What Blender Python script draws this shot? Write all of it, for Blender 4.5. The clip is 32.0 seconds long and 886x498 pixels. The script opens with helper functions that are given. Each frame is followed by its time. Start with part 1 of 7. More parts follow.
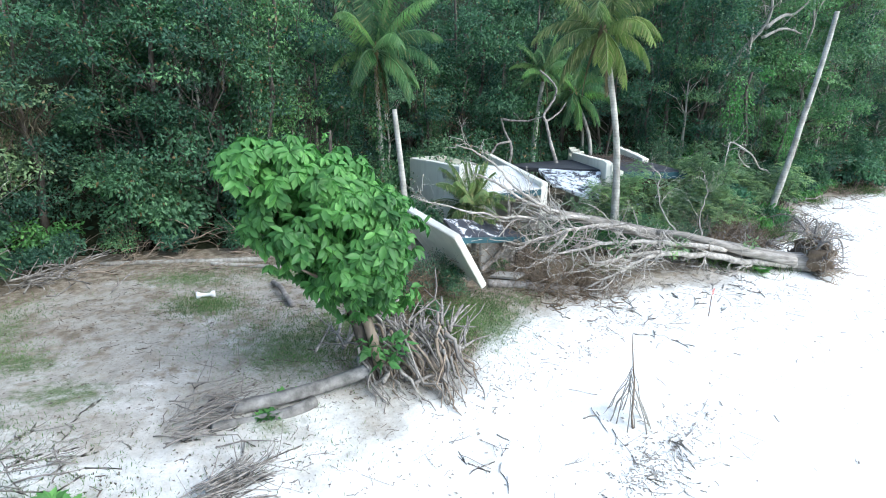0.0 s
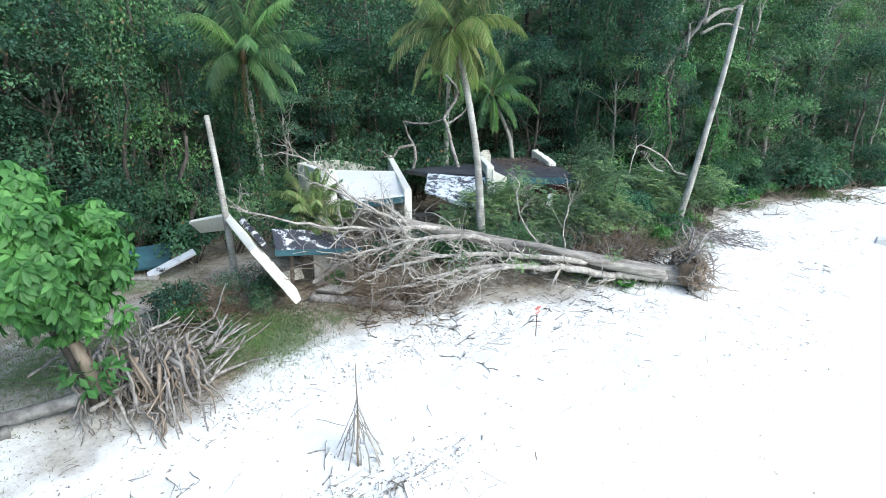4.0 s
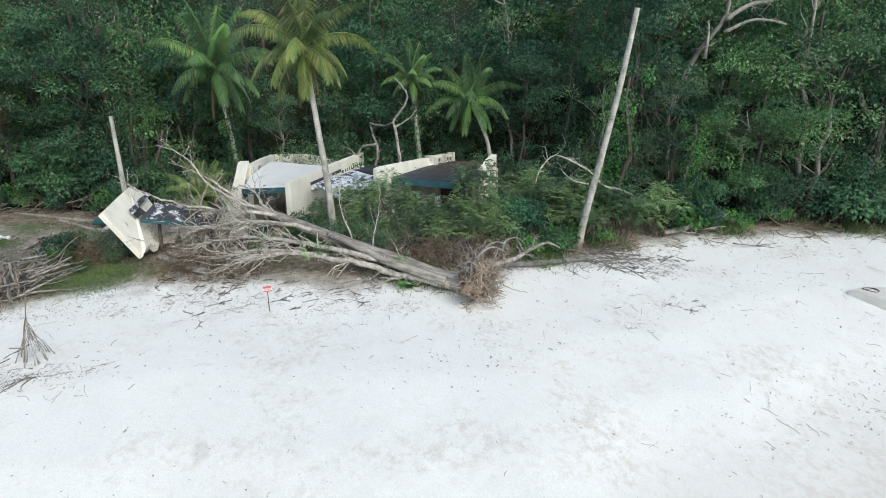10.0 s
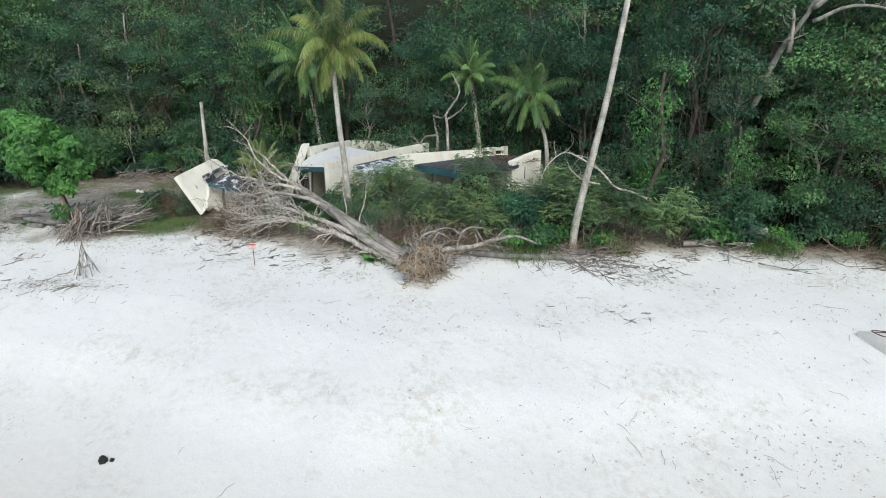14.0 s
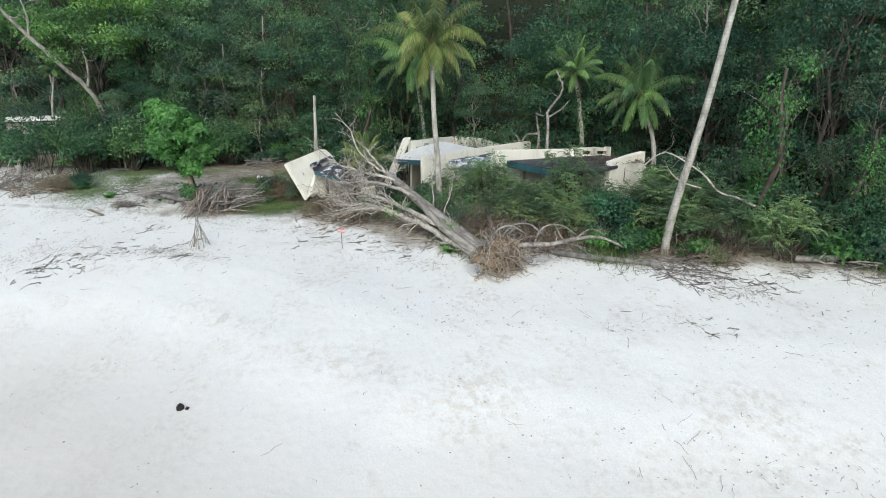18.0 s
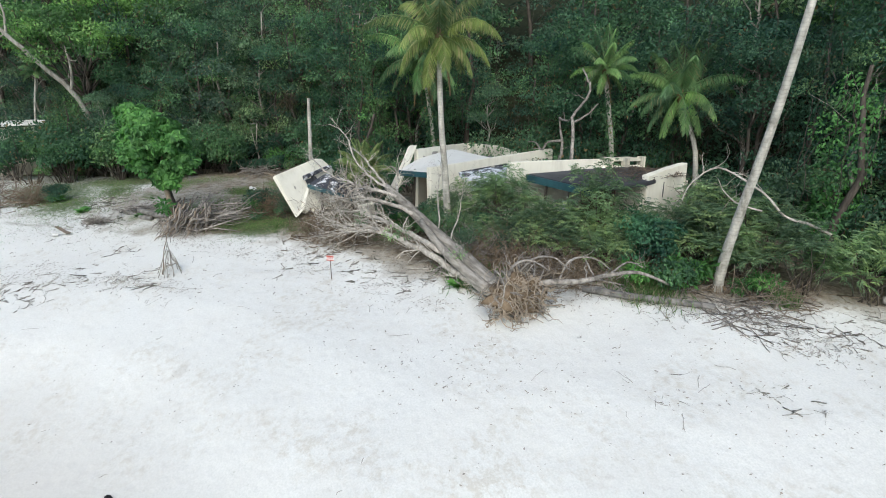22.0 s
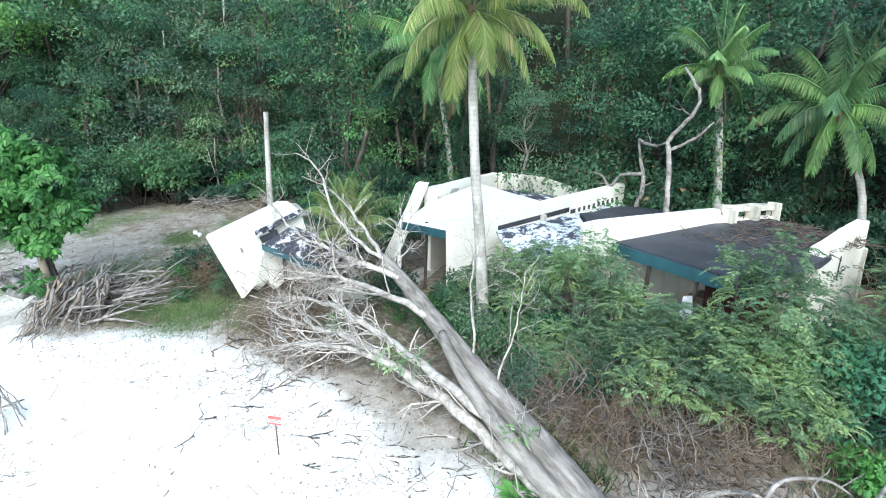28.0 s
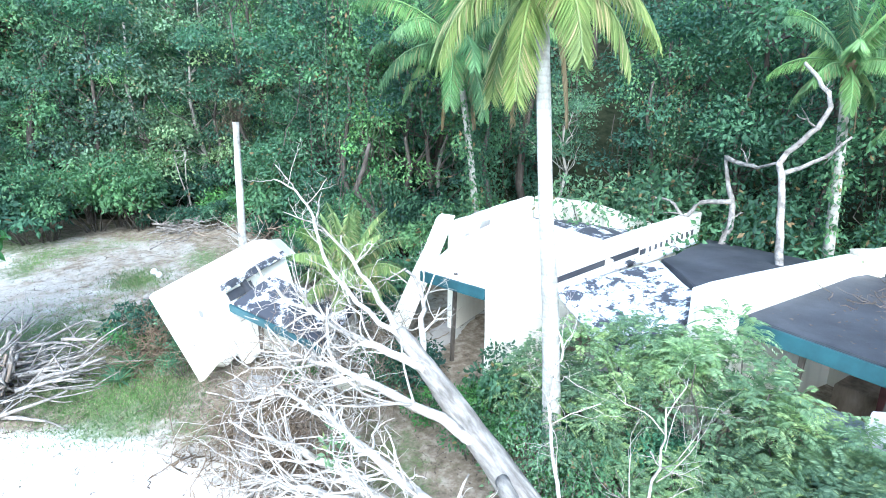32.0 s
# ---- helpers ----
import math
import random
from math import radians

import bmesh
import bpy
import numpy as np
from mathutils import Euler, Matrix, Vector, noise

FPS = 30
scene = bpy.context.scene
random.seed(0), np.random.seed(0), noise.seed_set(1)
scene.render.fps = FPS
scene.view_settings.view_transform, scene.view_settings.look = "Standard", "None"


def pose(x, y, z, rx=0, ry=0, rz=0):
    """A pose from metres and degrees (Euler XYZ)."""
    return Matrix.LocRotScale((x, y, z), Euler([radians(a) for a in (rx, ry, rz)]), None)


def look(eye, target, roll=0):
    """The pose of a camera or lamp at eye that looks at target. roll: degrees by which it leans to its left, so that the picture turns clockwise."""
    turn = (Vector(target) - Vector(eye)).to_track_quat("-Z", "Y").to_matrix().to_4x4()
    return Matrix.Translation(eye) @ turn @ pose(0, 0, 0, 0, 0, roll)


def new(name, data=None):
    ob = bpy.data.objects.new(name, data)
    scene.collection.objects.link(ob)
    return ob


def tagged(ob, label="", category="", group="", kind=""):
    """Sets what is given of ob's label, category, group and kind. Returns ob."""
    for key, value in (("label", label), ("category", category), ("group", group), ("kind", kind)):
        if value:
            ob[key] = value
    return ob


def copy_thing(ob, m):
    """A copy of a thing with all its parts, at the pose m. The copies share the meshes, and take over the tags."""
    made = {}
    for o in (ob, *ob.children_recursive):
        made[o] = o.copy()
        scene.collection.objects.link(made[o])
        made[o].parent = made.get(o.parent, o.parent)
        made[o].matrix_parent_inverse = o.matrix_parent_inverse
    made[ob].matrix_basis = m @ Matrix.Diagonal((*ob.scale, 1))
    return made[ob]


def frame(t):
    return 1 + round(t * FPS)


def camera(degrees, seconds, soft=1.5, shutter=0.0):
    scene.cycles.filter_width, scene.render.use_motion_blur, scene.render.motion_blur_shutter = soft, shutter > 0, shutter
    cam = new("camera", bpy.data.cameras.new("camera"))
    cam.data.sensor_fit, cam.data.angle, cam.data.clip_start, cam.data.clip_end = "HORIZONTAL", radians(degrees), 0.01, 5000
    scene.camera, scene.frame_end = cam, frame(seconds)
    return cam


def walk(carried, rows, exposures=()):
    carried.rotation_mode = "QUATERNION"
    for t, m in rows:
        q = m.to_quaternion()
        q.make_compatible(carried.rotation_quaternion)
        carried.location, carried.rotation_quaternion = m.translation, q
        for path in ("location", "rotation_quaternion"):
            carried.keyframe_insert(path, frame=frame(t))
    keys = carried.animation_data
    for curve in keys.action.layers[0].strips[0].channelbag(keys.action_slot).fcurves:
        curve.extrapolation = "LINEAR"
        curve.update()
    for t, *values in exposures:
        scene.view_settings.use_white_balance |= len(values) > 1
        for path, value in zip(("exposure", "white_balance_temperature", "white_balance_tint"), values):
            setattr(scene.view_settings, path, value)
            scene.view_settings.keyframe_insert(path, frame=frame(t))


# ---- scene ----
cam = camera(75.7, 32.0, 1.0)
METRES, EYE, TILT, LEAN = 45.0, 6.0, -17.0, -0.5
# the first seconds: eye, target, roll
START = [
    (0, (0.253, 0.105, 5.805), (0.247, 2.022, 5.234), 0.7), (0.5, (0.524, 0.085, 5.855), (0.517, 2.001, 5.282), 0.75), (1, (1.029, 0.1, 5.912), (1.013, 2.014, 5.333), 0.7),
    (1.5, (1.650, 0.175, 5.940), (1.629, 2.089, 5.361), 0.6), (2, (2.320, 0.325, 5.935), (2.291, 2.24, 5.358), 0.4), (2.5, (3.060, 0.500, 5.955), (3.019, 2.413, 5.374), 0.3),
    (3, (3.810, 0.725, 5.950), (3.766, 2.640, 5.372), 0.3), (3.5, (4.645, 0.940, 5.958), (4.592, 2.855, 5.380), 0.2), (4, (5.535, 1.165, 5.965), (5.442, 3.078, 5.388), 0.2), (4.5, (6.330, 1.395, 5.955), (6.238, 3.310, 5.385), 0.4),
]
# seconds, x, y, z along the flight, yaw, pitch, roll
ROWS = [
    (6.5, 0.2352, 0.0406, 0.0148, 9.86, -0.22, -2.39),
    (7, 0.2607, 0.0415, 0.0161, 12.88, -0.41, -3.33),
    (7.5, 0.2871, 0.0429, 0.0179, 15.17, -0.65, -4.01),
    (8, 0.3130, 0.0448, 0.0195, 17.20, -0.86, -4.59),
    (8.5, 0.3391, 0.0472, 0.0209, 19.52, -1.09, -5.22),
    (9, 0.3652, 0.0505, 0.0227, 21.59, -1.34, -5.78),
    (9.5, 0.3902, 0.0549, 0.0242, 23.92, -1.58, -6.42),
    (10, 0.4149, 0.0606, 0.0262, 27.04, -1.97, -7.28),
    (10.5, 0.4381, 0.0677, 0.0287, 29.07, -2.34, -7.77),
    (11, 0.4612, 0.0767, 0.0310, 30.24, -2.51, -8.00),
    (11.5, 0.4834, 0.0864, 0.0336, 32.00, -2.75, -8.41),
    (12, 0.5045, 0.0966, 0.0356, 34.33, -3.05, -8.96),
    (12.5, 0.5238, 0.1067, 0.0394, 36.46, -3.55, -9.55),
    (13, 0.5421, 0.1193, 0.0406, 40.52, -4.06, -10.54),
    (13.5, 0.5576, 0.1316, 0.0451, 44.88, -5.10, -11.65),
    (15.5, 0.5868, 0.1643, 0.0515, 54.70, -7.00, -13.90),
    (16, 0.5861, 0.1643, 0.0512, 56.40, -7.40, -14.27),
    (16.5, 0.5867, 0.1656, 0.0505, 59.34, -8.09, -14.83),
    (17, 0.5884, 0.1679, 0.0498, 60.46, -8.37, -14.97),
    (17.5, 0.5893, 0.1698, 0.0489, 61.10, -8.53, -15.02),
    (18, 0.5892, 0.1708, 0.0480, 61.38, -8.61, -15.02),
    (18.5, 0.5881, 0.1714, 0.0473, 61.61, -8.66, -15.04),
    (19, 0.5869, 0.1716, 0.0466, 61.86, -8.73, -15.04),
    (19.5, 0.5827, 0.1734, 0.0468, 62.06, -8.85, -15.07),
    (20, 0.5744, 0.1789, 0.0482, 62.30, -8.94, -15.02),
    (20.5, 0.5628, 0.1862, 0.0508, 62.45, -8.99, -14.98),
    (21, 0.5502, 0.1940, 0.0542, 62.67, -9.06, -15.01),
    (21.5, 0.5379, 0.2018, 0.0578, 63.00, -9.14, -15.01),
    (22, 0.5268, 0.2093, 0.0611, 63.20, -9.19, -15.05),
    (22.5, 0.5177, 0.2156, 0.0636, 63.31, -9.17, -15.07),
    (23, 0.5134, 0.2191, 0.0644, 63.35, -9.19, -15.09),
    (23.5, 0.5063, 0.2239, 0.0653, 63.37, -9.21, -15.08),
    (24, 0.4950, 0.2301, 0.0672, 63.38, -9.24, -15.08),
    (24.5, 0.4811, 0.2370, 0.0698, 63.48, -9.29, -15.12),
    (26.5, 0.4157, 0.2539, 0.0773, 63.56, -9.53, -15.23),
    (27, 0.3951, 0.2601, 0.0794, 63.53, -9.55, -15.22),
    (27.5, 0.3729, 0.2667, 0.0818, 63.45, -9.53, -15.21),
    (28, 0.3498, 0.2743, 0.0848, 63.38, -9.54, -15.15),
    (28.5, 0.3261, 0.2820, 0.0876, 63.31, -9.47, -15.14),
    (29, 0.3033, 0.2895, 0.0907, 63.23, -9.43, -15.08),
    (29.5, 0.2864, 0.2941, 0.0939, 63.18, -9.36, -15.13),
    (30, 0.2799, 0.2949, 0.0937, 63.05, -9.29, -15.14),
    (30.5, 0.2752, 0.2949, 0.0923, 62.85, -9.24, -15.08),
    (31, 0.2674, 0.2963, 0.0918, 62.71, -9.16, -15.05),
    (31.5, 0.2612, 0.2977, 0.0906, 62.69, -9.09, -15.06),
    (32, 0.2579, 0.2985, 0.0895, 62.69, -9.07, -15.07),
]
# seconds, stops, kelvin, tint: the camera brightens and cools over the ruin
EXPOSURES = [(0, 0.92, 5900, 6), (4, 0.76, 6000, 6), (9, 0.2, 6420, 6), (13, 0.15, 6520, 6), (24, 0.14, 6520, 6), (26.5, 0.5, 6200, 5), (28, 1.02, 5850, 4), (29, 1.42, 5650, 3), (30, 1.78, 5500, 5), (32, 1.92, 5450, 5)]
walk(cam, [(t, look(eye, aim, roll)) for t, eye, aim, roll in START] + [(t, pose(0, 0, EYE, TILT, LEAN) @ pose(METRES * x, METRES * y, METRES * z, 90 + pitch, roll, yaw)) for t, x, y, z, yaw, pitch, roll in ROWS], EXPOSURES)

# ---- sky and sun ----
SUN_EL, SUN_AZ = 42.0, 122.0   # degrees; azimuth clockwise from +y
world = bpy.data.worlds.new("overcast_sky")
scene.world = world
world.use_nodes = True
wn = world.node_tree.nodes
sky = wn.new("ShaderNodeTexSky")
sky.sky_type, sky.sun_disc = "NISHITA", False
sky.sun_elevation, sky.sun_rotation = radians(SUN_EL), radians(SUN_AZ)
sky.air_density, sky.dust_density = 1.0, 2.0
wn["Background"].inputs["Strength"].default_value = 0.15
world.node_tree.links.new(sky.outputs[0], wn["Background"].inputs["Color"])
sun = new("sun", bpy.data.lights.new("sun", "SUN"))
sun.data.energy, sun.data.angle, sun.data.color = 1.6, radians(60), (1.0, 0.99, 0.95)
sun_from = Vector((math.sin(radians(SUN_AZ)) * math.cos(radians(SUN_EL)), math.cos(radians(SUN_AZ)) * math.cos(radians(SUN_EL)), math.sin(radians(SUN_EL))))
sun.matrix_world = look(sun_from * 50, (0, 0, 0))
scene.view_settings.exposure = 0.0
# ---- materials ----
def shader(name):
    m = bpy.data.materials.new(name)
    m.use_nodes = True
    nt = m.node_tree
    return m, nt, nt.nodes["Principled BSDF"]


def node(nt, kind, **values):
    n = nt.nodes.new(kind)
    for key, v in values.items():
        n.inputs[key.replace("_", " ")].default_value = v
    return n


def noise_of(nt, scale, detail=4.0, rough=0.6, stretch=(1, 1, 1), space="Object"):
    co = nt.nodes.new("ShaderNodeTexCoord")
    mp = nt.nodes.new("ShaderNodeMapping")
    mp.inputs["Scale"].default_value = stretch
    if space == "World":
        geo = nt.nodes.new("ShaderNodeNewGeometry")
        nt.links.new(geo.outputs["Position"], mp.inputs["Vector"])
    else:
        nt.links.new(co.outputs[space], mp.inputs["Vector"])
    n = node(nt, "ShaderNodeTexNoise", Scale=scale, Detail=detail, Roughness=rough)
    nt.links.new(mp.outputs["Vector"], n.inputs["Vector"])
    return n.outputs["Fac"]


def ramp(nt, fac, stops):
    r = nt.nodes.new("ShaderNodeValToRGB")
    e = r.color_ramp.elements
    while len(e) < len(stops):
        e.new(0.5)
    for el, (p, c) in zip(e, stops):
        el.position = p
        el.color = (*c, 1) if len(c) == 3 else c
    nt.links.new(fac, r.inputs["Fac"])
    return r.outputs["Color"]


def grey(a):
    return (a, a, a)


def mixed(nt, fac, a, b, mode="MIX"):
    m = nt.nodes.new("ShaderNodeMix")
    m.data_type, m.blend_type = "RGBA", mode
    for sock, v in ((m.inputs[0], fac), (m.inputs[6], a), (m.inputs[7], b)):
        if hasattr(v, "is_output"):
            nt.links.new(v, sock)
        elif isinstance(v, tuple):
            sock.default_value = (*v, 1)
        else:
            sock.default_value = v
    return m.outputs[2]


def maths(nt, op, a, b=0.0, clamp=False):
    m = nt.nodes.new("ShaderNodeMath")
    m.operation, m.use_clamp = op, clamp
    for sock, v in zip(m.inputs, (a, b)):
        if hasattr(v, "is_output"):
            nt.links.new(v, sock)
        else:
            sock.default_value = v
    return m.outputs[0]


def bumped(nt, bsdf, height, strength, distance):
    b = node(nt, "ShaderNodeBump", Strength=strength, Distance=distance)
    nt.links.new(height, b.inputs["Height"])
    nt.links.new(b.outputs["Normal"], bsdf.inputs["Normal"])


def foliage(name, dark, light, dry=None, dry_share=0.03, rough=0.55, through_light=0.3, own_tint=True, fresh=None):
    """Leaves: each one its own tint, some light passing through."""
    m, nt, bsdf = shader(name)
    geo = nt.nodes.new("ShaderNodeNewGeometry")
    isl = geo.outputs["Random Per Island"]
    part_way = [tuple(a + (b - a) * k for a, b in zip(dark, light)) for k in (0.2, 0.75, 1.15)]
    col = ramp(nt, isl, [(0.0, part_way[0]), (0.8, part_way[1]), (1.0, part_way[2])])
    patch = noise_of(nt, 0.62, 3, 0.55, space="World")
    tone = ramp(nt, patch, [(0.34, (0.50, 0.55, 0.62)), (0.66, (1.38, 1.37, 1.28))])
    col = mixed(nt, 1.0, col, tone, "MULTIPLY")
    # each clump or spray has a tone of its own, stored with its leaves
    att = nt.nodes.new("ShaderNodeAttribute")
    att.attribute_name = "tone"
    col = mixed(nt, 1.0, col, ramp(nt, att.outputs["Fac"], [(0.0, (1, 1, 1)), (0.04, (1, 1, 1)), (0.1, (0.60, 0.67, 0.76)), (0.5, (0.93, 0.95, 0.97)), (1.0, (1.52, 1.47, 1.38))]), "MULTIPLY")
    if fresh:
        col = mixed(nt, maths(nt, "GREATER_THAN", att.outputs["Fac"], 0.88), col, fresh)
    info = nt.nodes.new("ShaderNodeObjectInfo")
    own = ramp(nt, info.outputs["Random"], [(0.0, (0.68, 0.76, 0.84)), (0.5, (1, 1, 1)), (1.0, (1.4, 1.34, 1.05))])
    if own_tint:
        col = mixed(nt, 1.0, col, own, "MULTIPLY")
    if dry:
        wn2 = nt.nodes.new("ShaderNodeTexWhiteNoise")
        wn2.noise_dimensions = "1D"
        nt.links.new(isl, wn2.inputs["W"])
        col = mixed(nt, maths(nt, "LESS_THAN", wn2.outputs["Value"], dry_share), col, dry)
    nt.links.new(col, bsdf.inputs["Base Color"])
    bsdf.inputs["Roughness"].default_value = rough
    bsdf.inputs["Specular IOR Level"].default_value = 0.25
    tr = nt.nodes.new("ShaderNodeBsdfTranslucent")
    nt.links.new(mixed(nt, 1.0, col, (0.9, 1.35, 0.85), "MULTIPLY"), tr.inputs["Color"])
    mx = nt.nodes.new("ShaderNodeMixShader")
    mx.inputs[0].default_value = through_light
    nt.links.new(bsdf.outputs[0], mx.inputs[1])
    nt.links.new(tr.outputs[0], mx.inputs[2])
    nt.links.new(mx.outputs[0], nt.nodes["Material Output"].inputs["Surface"])
    return m


def wood(name, dark, light, scale=9.0, stretch=(1, 1, 0.25), rough=0.85, bump=0.5, spread=(0.3, 0.7)):
    m, nt, bsdf = shader(name)
    a = noise_of(nt, scale, 6, 0.65, stretch)
    b = noise_of(nt, 1.3, 3, 0.5, space="World")
    col = ramp(nt, a, [(spread[0], dark), (spread[1], light)])
    col = mixed(nt, 1.0, col, ramp(nt, b, [(0.3, grey(0.7)), (0.7, grey(1.15))]), "MULTIPLY")
    nt.links.new(col, bsdf.inputs["Base Color"])
    bsdf.inputs["Roughness"].default_value = rough
    bsdf.inputs["Specular IOR Level"].default_value = 0.2
    bumped(nt, bsdf, a, bump, 0.03)
    return m


def palm_bark():
    m, nt, bsdf = shader("palm_bark")
    a = noise_of(nt, 5.0, 5, 0.65, (1, 1, 0.5), "World")
    geo = nt.nodes.new("ShaderNodeNewGeometry")
    w = node(nt, "ShaderNodeTexWave", Scale=3.2, Distortion=2.5, Detail=2.0, Detail_Scale=3.0)
    w.bands_direction = "Z"
    nt.links.new(geo.outputs["Position"], w.inputs["Vector"])
    col = ramp(nt, a, [(0.3, (0.21, 0.20, 0.17)), (0.55, (0.46, 0.445, 0.395)), (0.75, (0.63, 0.61, 0.55))])
    col = mixed(nt, 1.0, col, ramp(nt, w.outputs["Fac"], [(0.0, grey(0.86)), (0.3, grey(1.0))]), "MULTIPLY")
    nt.links.new(col, bsdf.inputs["Base Color"])
    bsdf.inputs["Roughness"].default_value = 0.9
    bumped(nt, bsdf, w.outputs["Fac"], 0.2, 0.02)
    return m


def paint(name, base, stain, amount=0.5, streaks=True, rough=0.75):
    """Old masonry paint: broad soiling, drips that run down, small chips."""
    m, nt, bsdf = shader(name)
    broad = noise_of(nt, 0.9, 5, 0.6, space="World")
    drip = noise_of(nt, 3.5, 4, 0.6, (1, 1, 0.12), "World")
    chip = noise_of(nt, 7.0, 6, 0.7, space="World")
    col = mixed(nt, ramp(nt, broad, [(0.42, grey(0)), (0.75, grey(amount * 0.8))]), base, stain)
    if streaks:
        col = mixed(nt, ramp(nt, drip, [(0.5, grey(0)), (0.78, grey(amount))]), col, stain)
    col = mixed(nt, ramp(nt, chip, [(0.66, grey(0)), (0.72, grey(0.55 * amount))]), col, (0.22, 0.21, 0.19))
    nt.links.new(col, bsdf.inputs["Base Color"])
    bsdf.inputs["Roughness"].default_value = rough
    bumped(nt, bsdf, chip, 0.25, 0.01)
    return m


def sand_mat():
    """White coral sand that turns to littered, grassy soil behind the beach ridge."""
    m, nt, bsdf = shader("beach_sand")
    geo = nt.nodes.new("ShaderNodeNewGeometry")
    sep = nt.nodes.new("ShaderNodeSeparateXYZ")
    nt.links.new(geo.outputs["Position"], sep.inputs[0])
    x, y = sep.outputs[0], sep.outputs[1]
    att = nt.nodes.new("ShaderNodeAttribute")
    att.attribute_name = "soil"
    soil0 = att.outputs["Fac"]
    n1 = noise_of(nt, 0.8, 6, 0.65, space="World")
    n2 = noise_of(nt, 5.0, 6, 0.7, space="World")
    n3 = noise_of(nt, 26.0, 3, 0.6, space="World")
    n4 = noise_of(nt, 1.9, 5, 0.7, space="World")
    grain = ramp(nt, n3, [(0.3, (0.72, 0.73, 0.70)), (0.7, (0.85, 0.85, 0.82))])
    sand = mixed(nt, ramp(nt, n1, [(0.4, grey(0)), (0.7, grey(0.35))]), grain, (0.70, 0.68, 0.64))
    scuff = ramp(nt, noise_of(nt, 0.35, 7, 0.72, space="World"), [(0.50, grey(0)), (0.62, grey(0.45))])
    sand = mixed(nt, maths(nt, "MULTIPLY", scuff, ramp(nt, n2, [(0.45, grey(0)), (0.6, grey(1))])), sand, (0.52, 0.47, 0.38))
    # the soft shade of small dimples, painted grey into the sand colour
    pit_shade = ramp(nt, noise_of(nt, 8.5, 6, 0.8, space="World"), [(0.63, grey(0)), (0.71, grey(0.3))])
    sand = mixed(nt, pit_shade, sand, (0.50, 0.48, 0.44))
    soilcol = ramp(nt, n2, [(0.3, (0.10, 0.08, 0.055)), (0.5, (0.24, 0.20, 0.15)), (0.7, (0.42, 0.38, 0.31))])
    mask = maths(nt, "ADD", soil0, maths(nt, "MULTIPLY", maths(nt, "SUBTRACT", n4, 0.5), 1.3))
    mask = maths(nt, "ADD", mask, maths(nt, "MULTIPLY", maths(nt, "SUBTRACT", n2, 0.5), 0.7))
    mask = ramp(nt, mask, [(0.42, grey(0)), (0.62, grey(1))])
    dirt = maths(nt, "ADD", soil0, maths(nt, "MULTIPLY", maths(nt, "SUBTRACT", n1, 0.5), 0.9))
    dirty = ramp(nt, n2, [(0.3, (0.22, 0.195, 0.155)), (0.55, (0.36, 0.325, 0.27)), (0.75, (0.48, 0.445, 0.385))])
    sand = mixed(nt, ramp(nt, dirt, [(0.12, grey(0)), (0.40, grey(0.85))]), sand, dirty)
    # near-black green ground wherever soil exceeds 1.2
    forest_floor = ramp(nt, noise_of(nt, 3.0, 6, 0.7, space="World"), [(0.35, (0.012, 0.018, 0.009)), (0.65, (0.04, 0.046, 0.025))])
    soilcol = mixed(nt, maths(nt, "GREATER_THAN", soil0, 1.2), soilcol, forest_floor)
    crumbs = ramp(nt, noise_of(nt, 17.0, 4, 0.7, space="World"), [(0.57, grey(0)), (0.64, grey(0.75))])
    sand = mixed(nt, maths(nt, "MULTIPLY", crumbs, ramp(nt, dirt, [(0.12, grey(0)), (0.40, grey(1))])), sand, (0.19, 0.165, 0.13))
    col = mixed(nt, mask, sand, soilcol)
    turf = nt.nodes.new("ShaderNodeAttribute")
    turf.attribute_name = "turf"
    low = ramp(nt, noise_of(nt, 30.0, 4, 0.7, space="World"), [(0.3, (0.045, 0.075, 0.028)), (0.6, (0.13, 0.19, 0.07)), (0.8, (0.26, 0.25, 0.14))])
    thin = maths(nt, "ADD", turf.outputs["Fac"], maths(nt, "MULTIPLY", maths(nt, "SUBTRACT", noise_of(nt, 4.5, 7, 0.78, space="World"), 0.5), 2.2))
    col = mixed(nt, ramp(nt, thin, [(0.30, grey(0)), (0.75, grey(0.85))]), col, low)
    # small dark specks of leaf litter
    speck = ramp(nt, noise_of(nt, 9.0, 4, 0.75, space="World"), [(0.68, grey(0)), (0.73, grey(0.6))])
    speck = maths(nt, "MULTIPLY", speck, ramp(nt, n1, [(0.4, grey(0)), (0.65, grey(1))]))
    col = mixed(nt, speck, col, (0.25, 0.21, 0.16))
    # damp, smooth sand towards the water
    damp = maths(nt, "MULTIPLY", soil0, -0.75, True)
    col = mixed(nt, damp, col, ramp(nt, n1, [(0.3, (0.60, 0.565, 0.51)), (0.7, (0.68, 0.645, 0.59))]))
    nt.links.new(col, bsdf.inputs["Base Color"])
    bsdf.inputs["Roughness"].default_value = 0.95
    bsdf.inputs["Specular IOR Level"].default_value = 0.1
    vor = node(nt, "ShaderNodeTexVoronoi", Scale=2.6, Randomness=1.0)
    vor.feature = "SMOOTH_F1"
    vor.inputs["Smoothness"].default_value = 0.6
    nt.links.new(geo.outputs["Position"], vor.inputs["Vector"])
    h = maths(nt, "ADD", maths(nt, "MULTIPLY", ramp(nt, vor.outputs["Distance"], [(0.0, grey(0)), (0.45, grey(1))]), 0.5), maths(nt, "MULTIPLY", n2, 0.8))
    bumped(nt, bsdf, h, 0.30, 0.08)
    return m


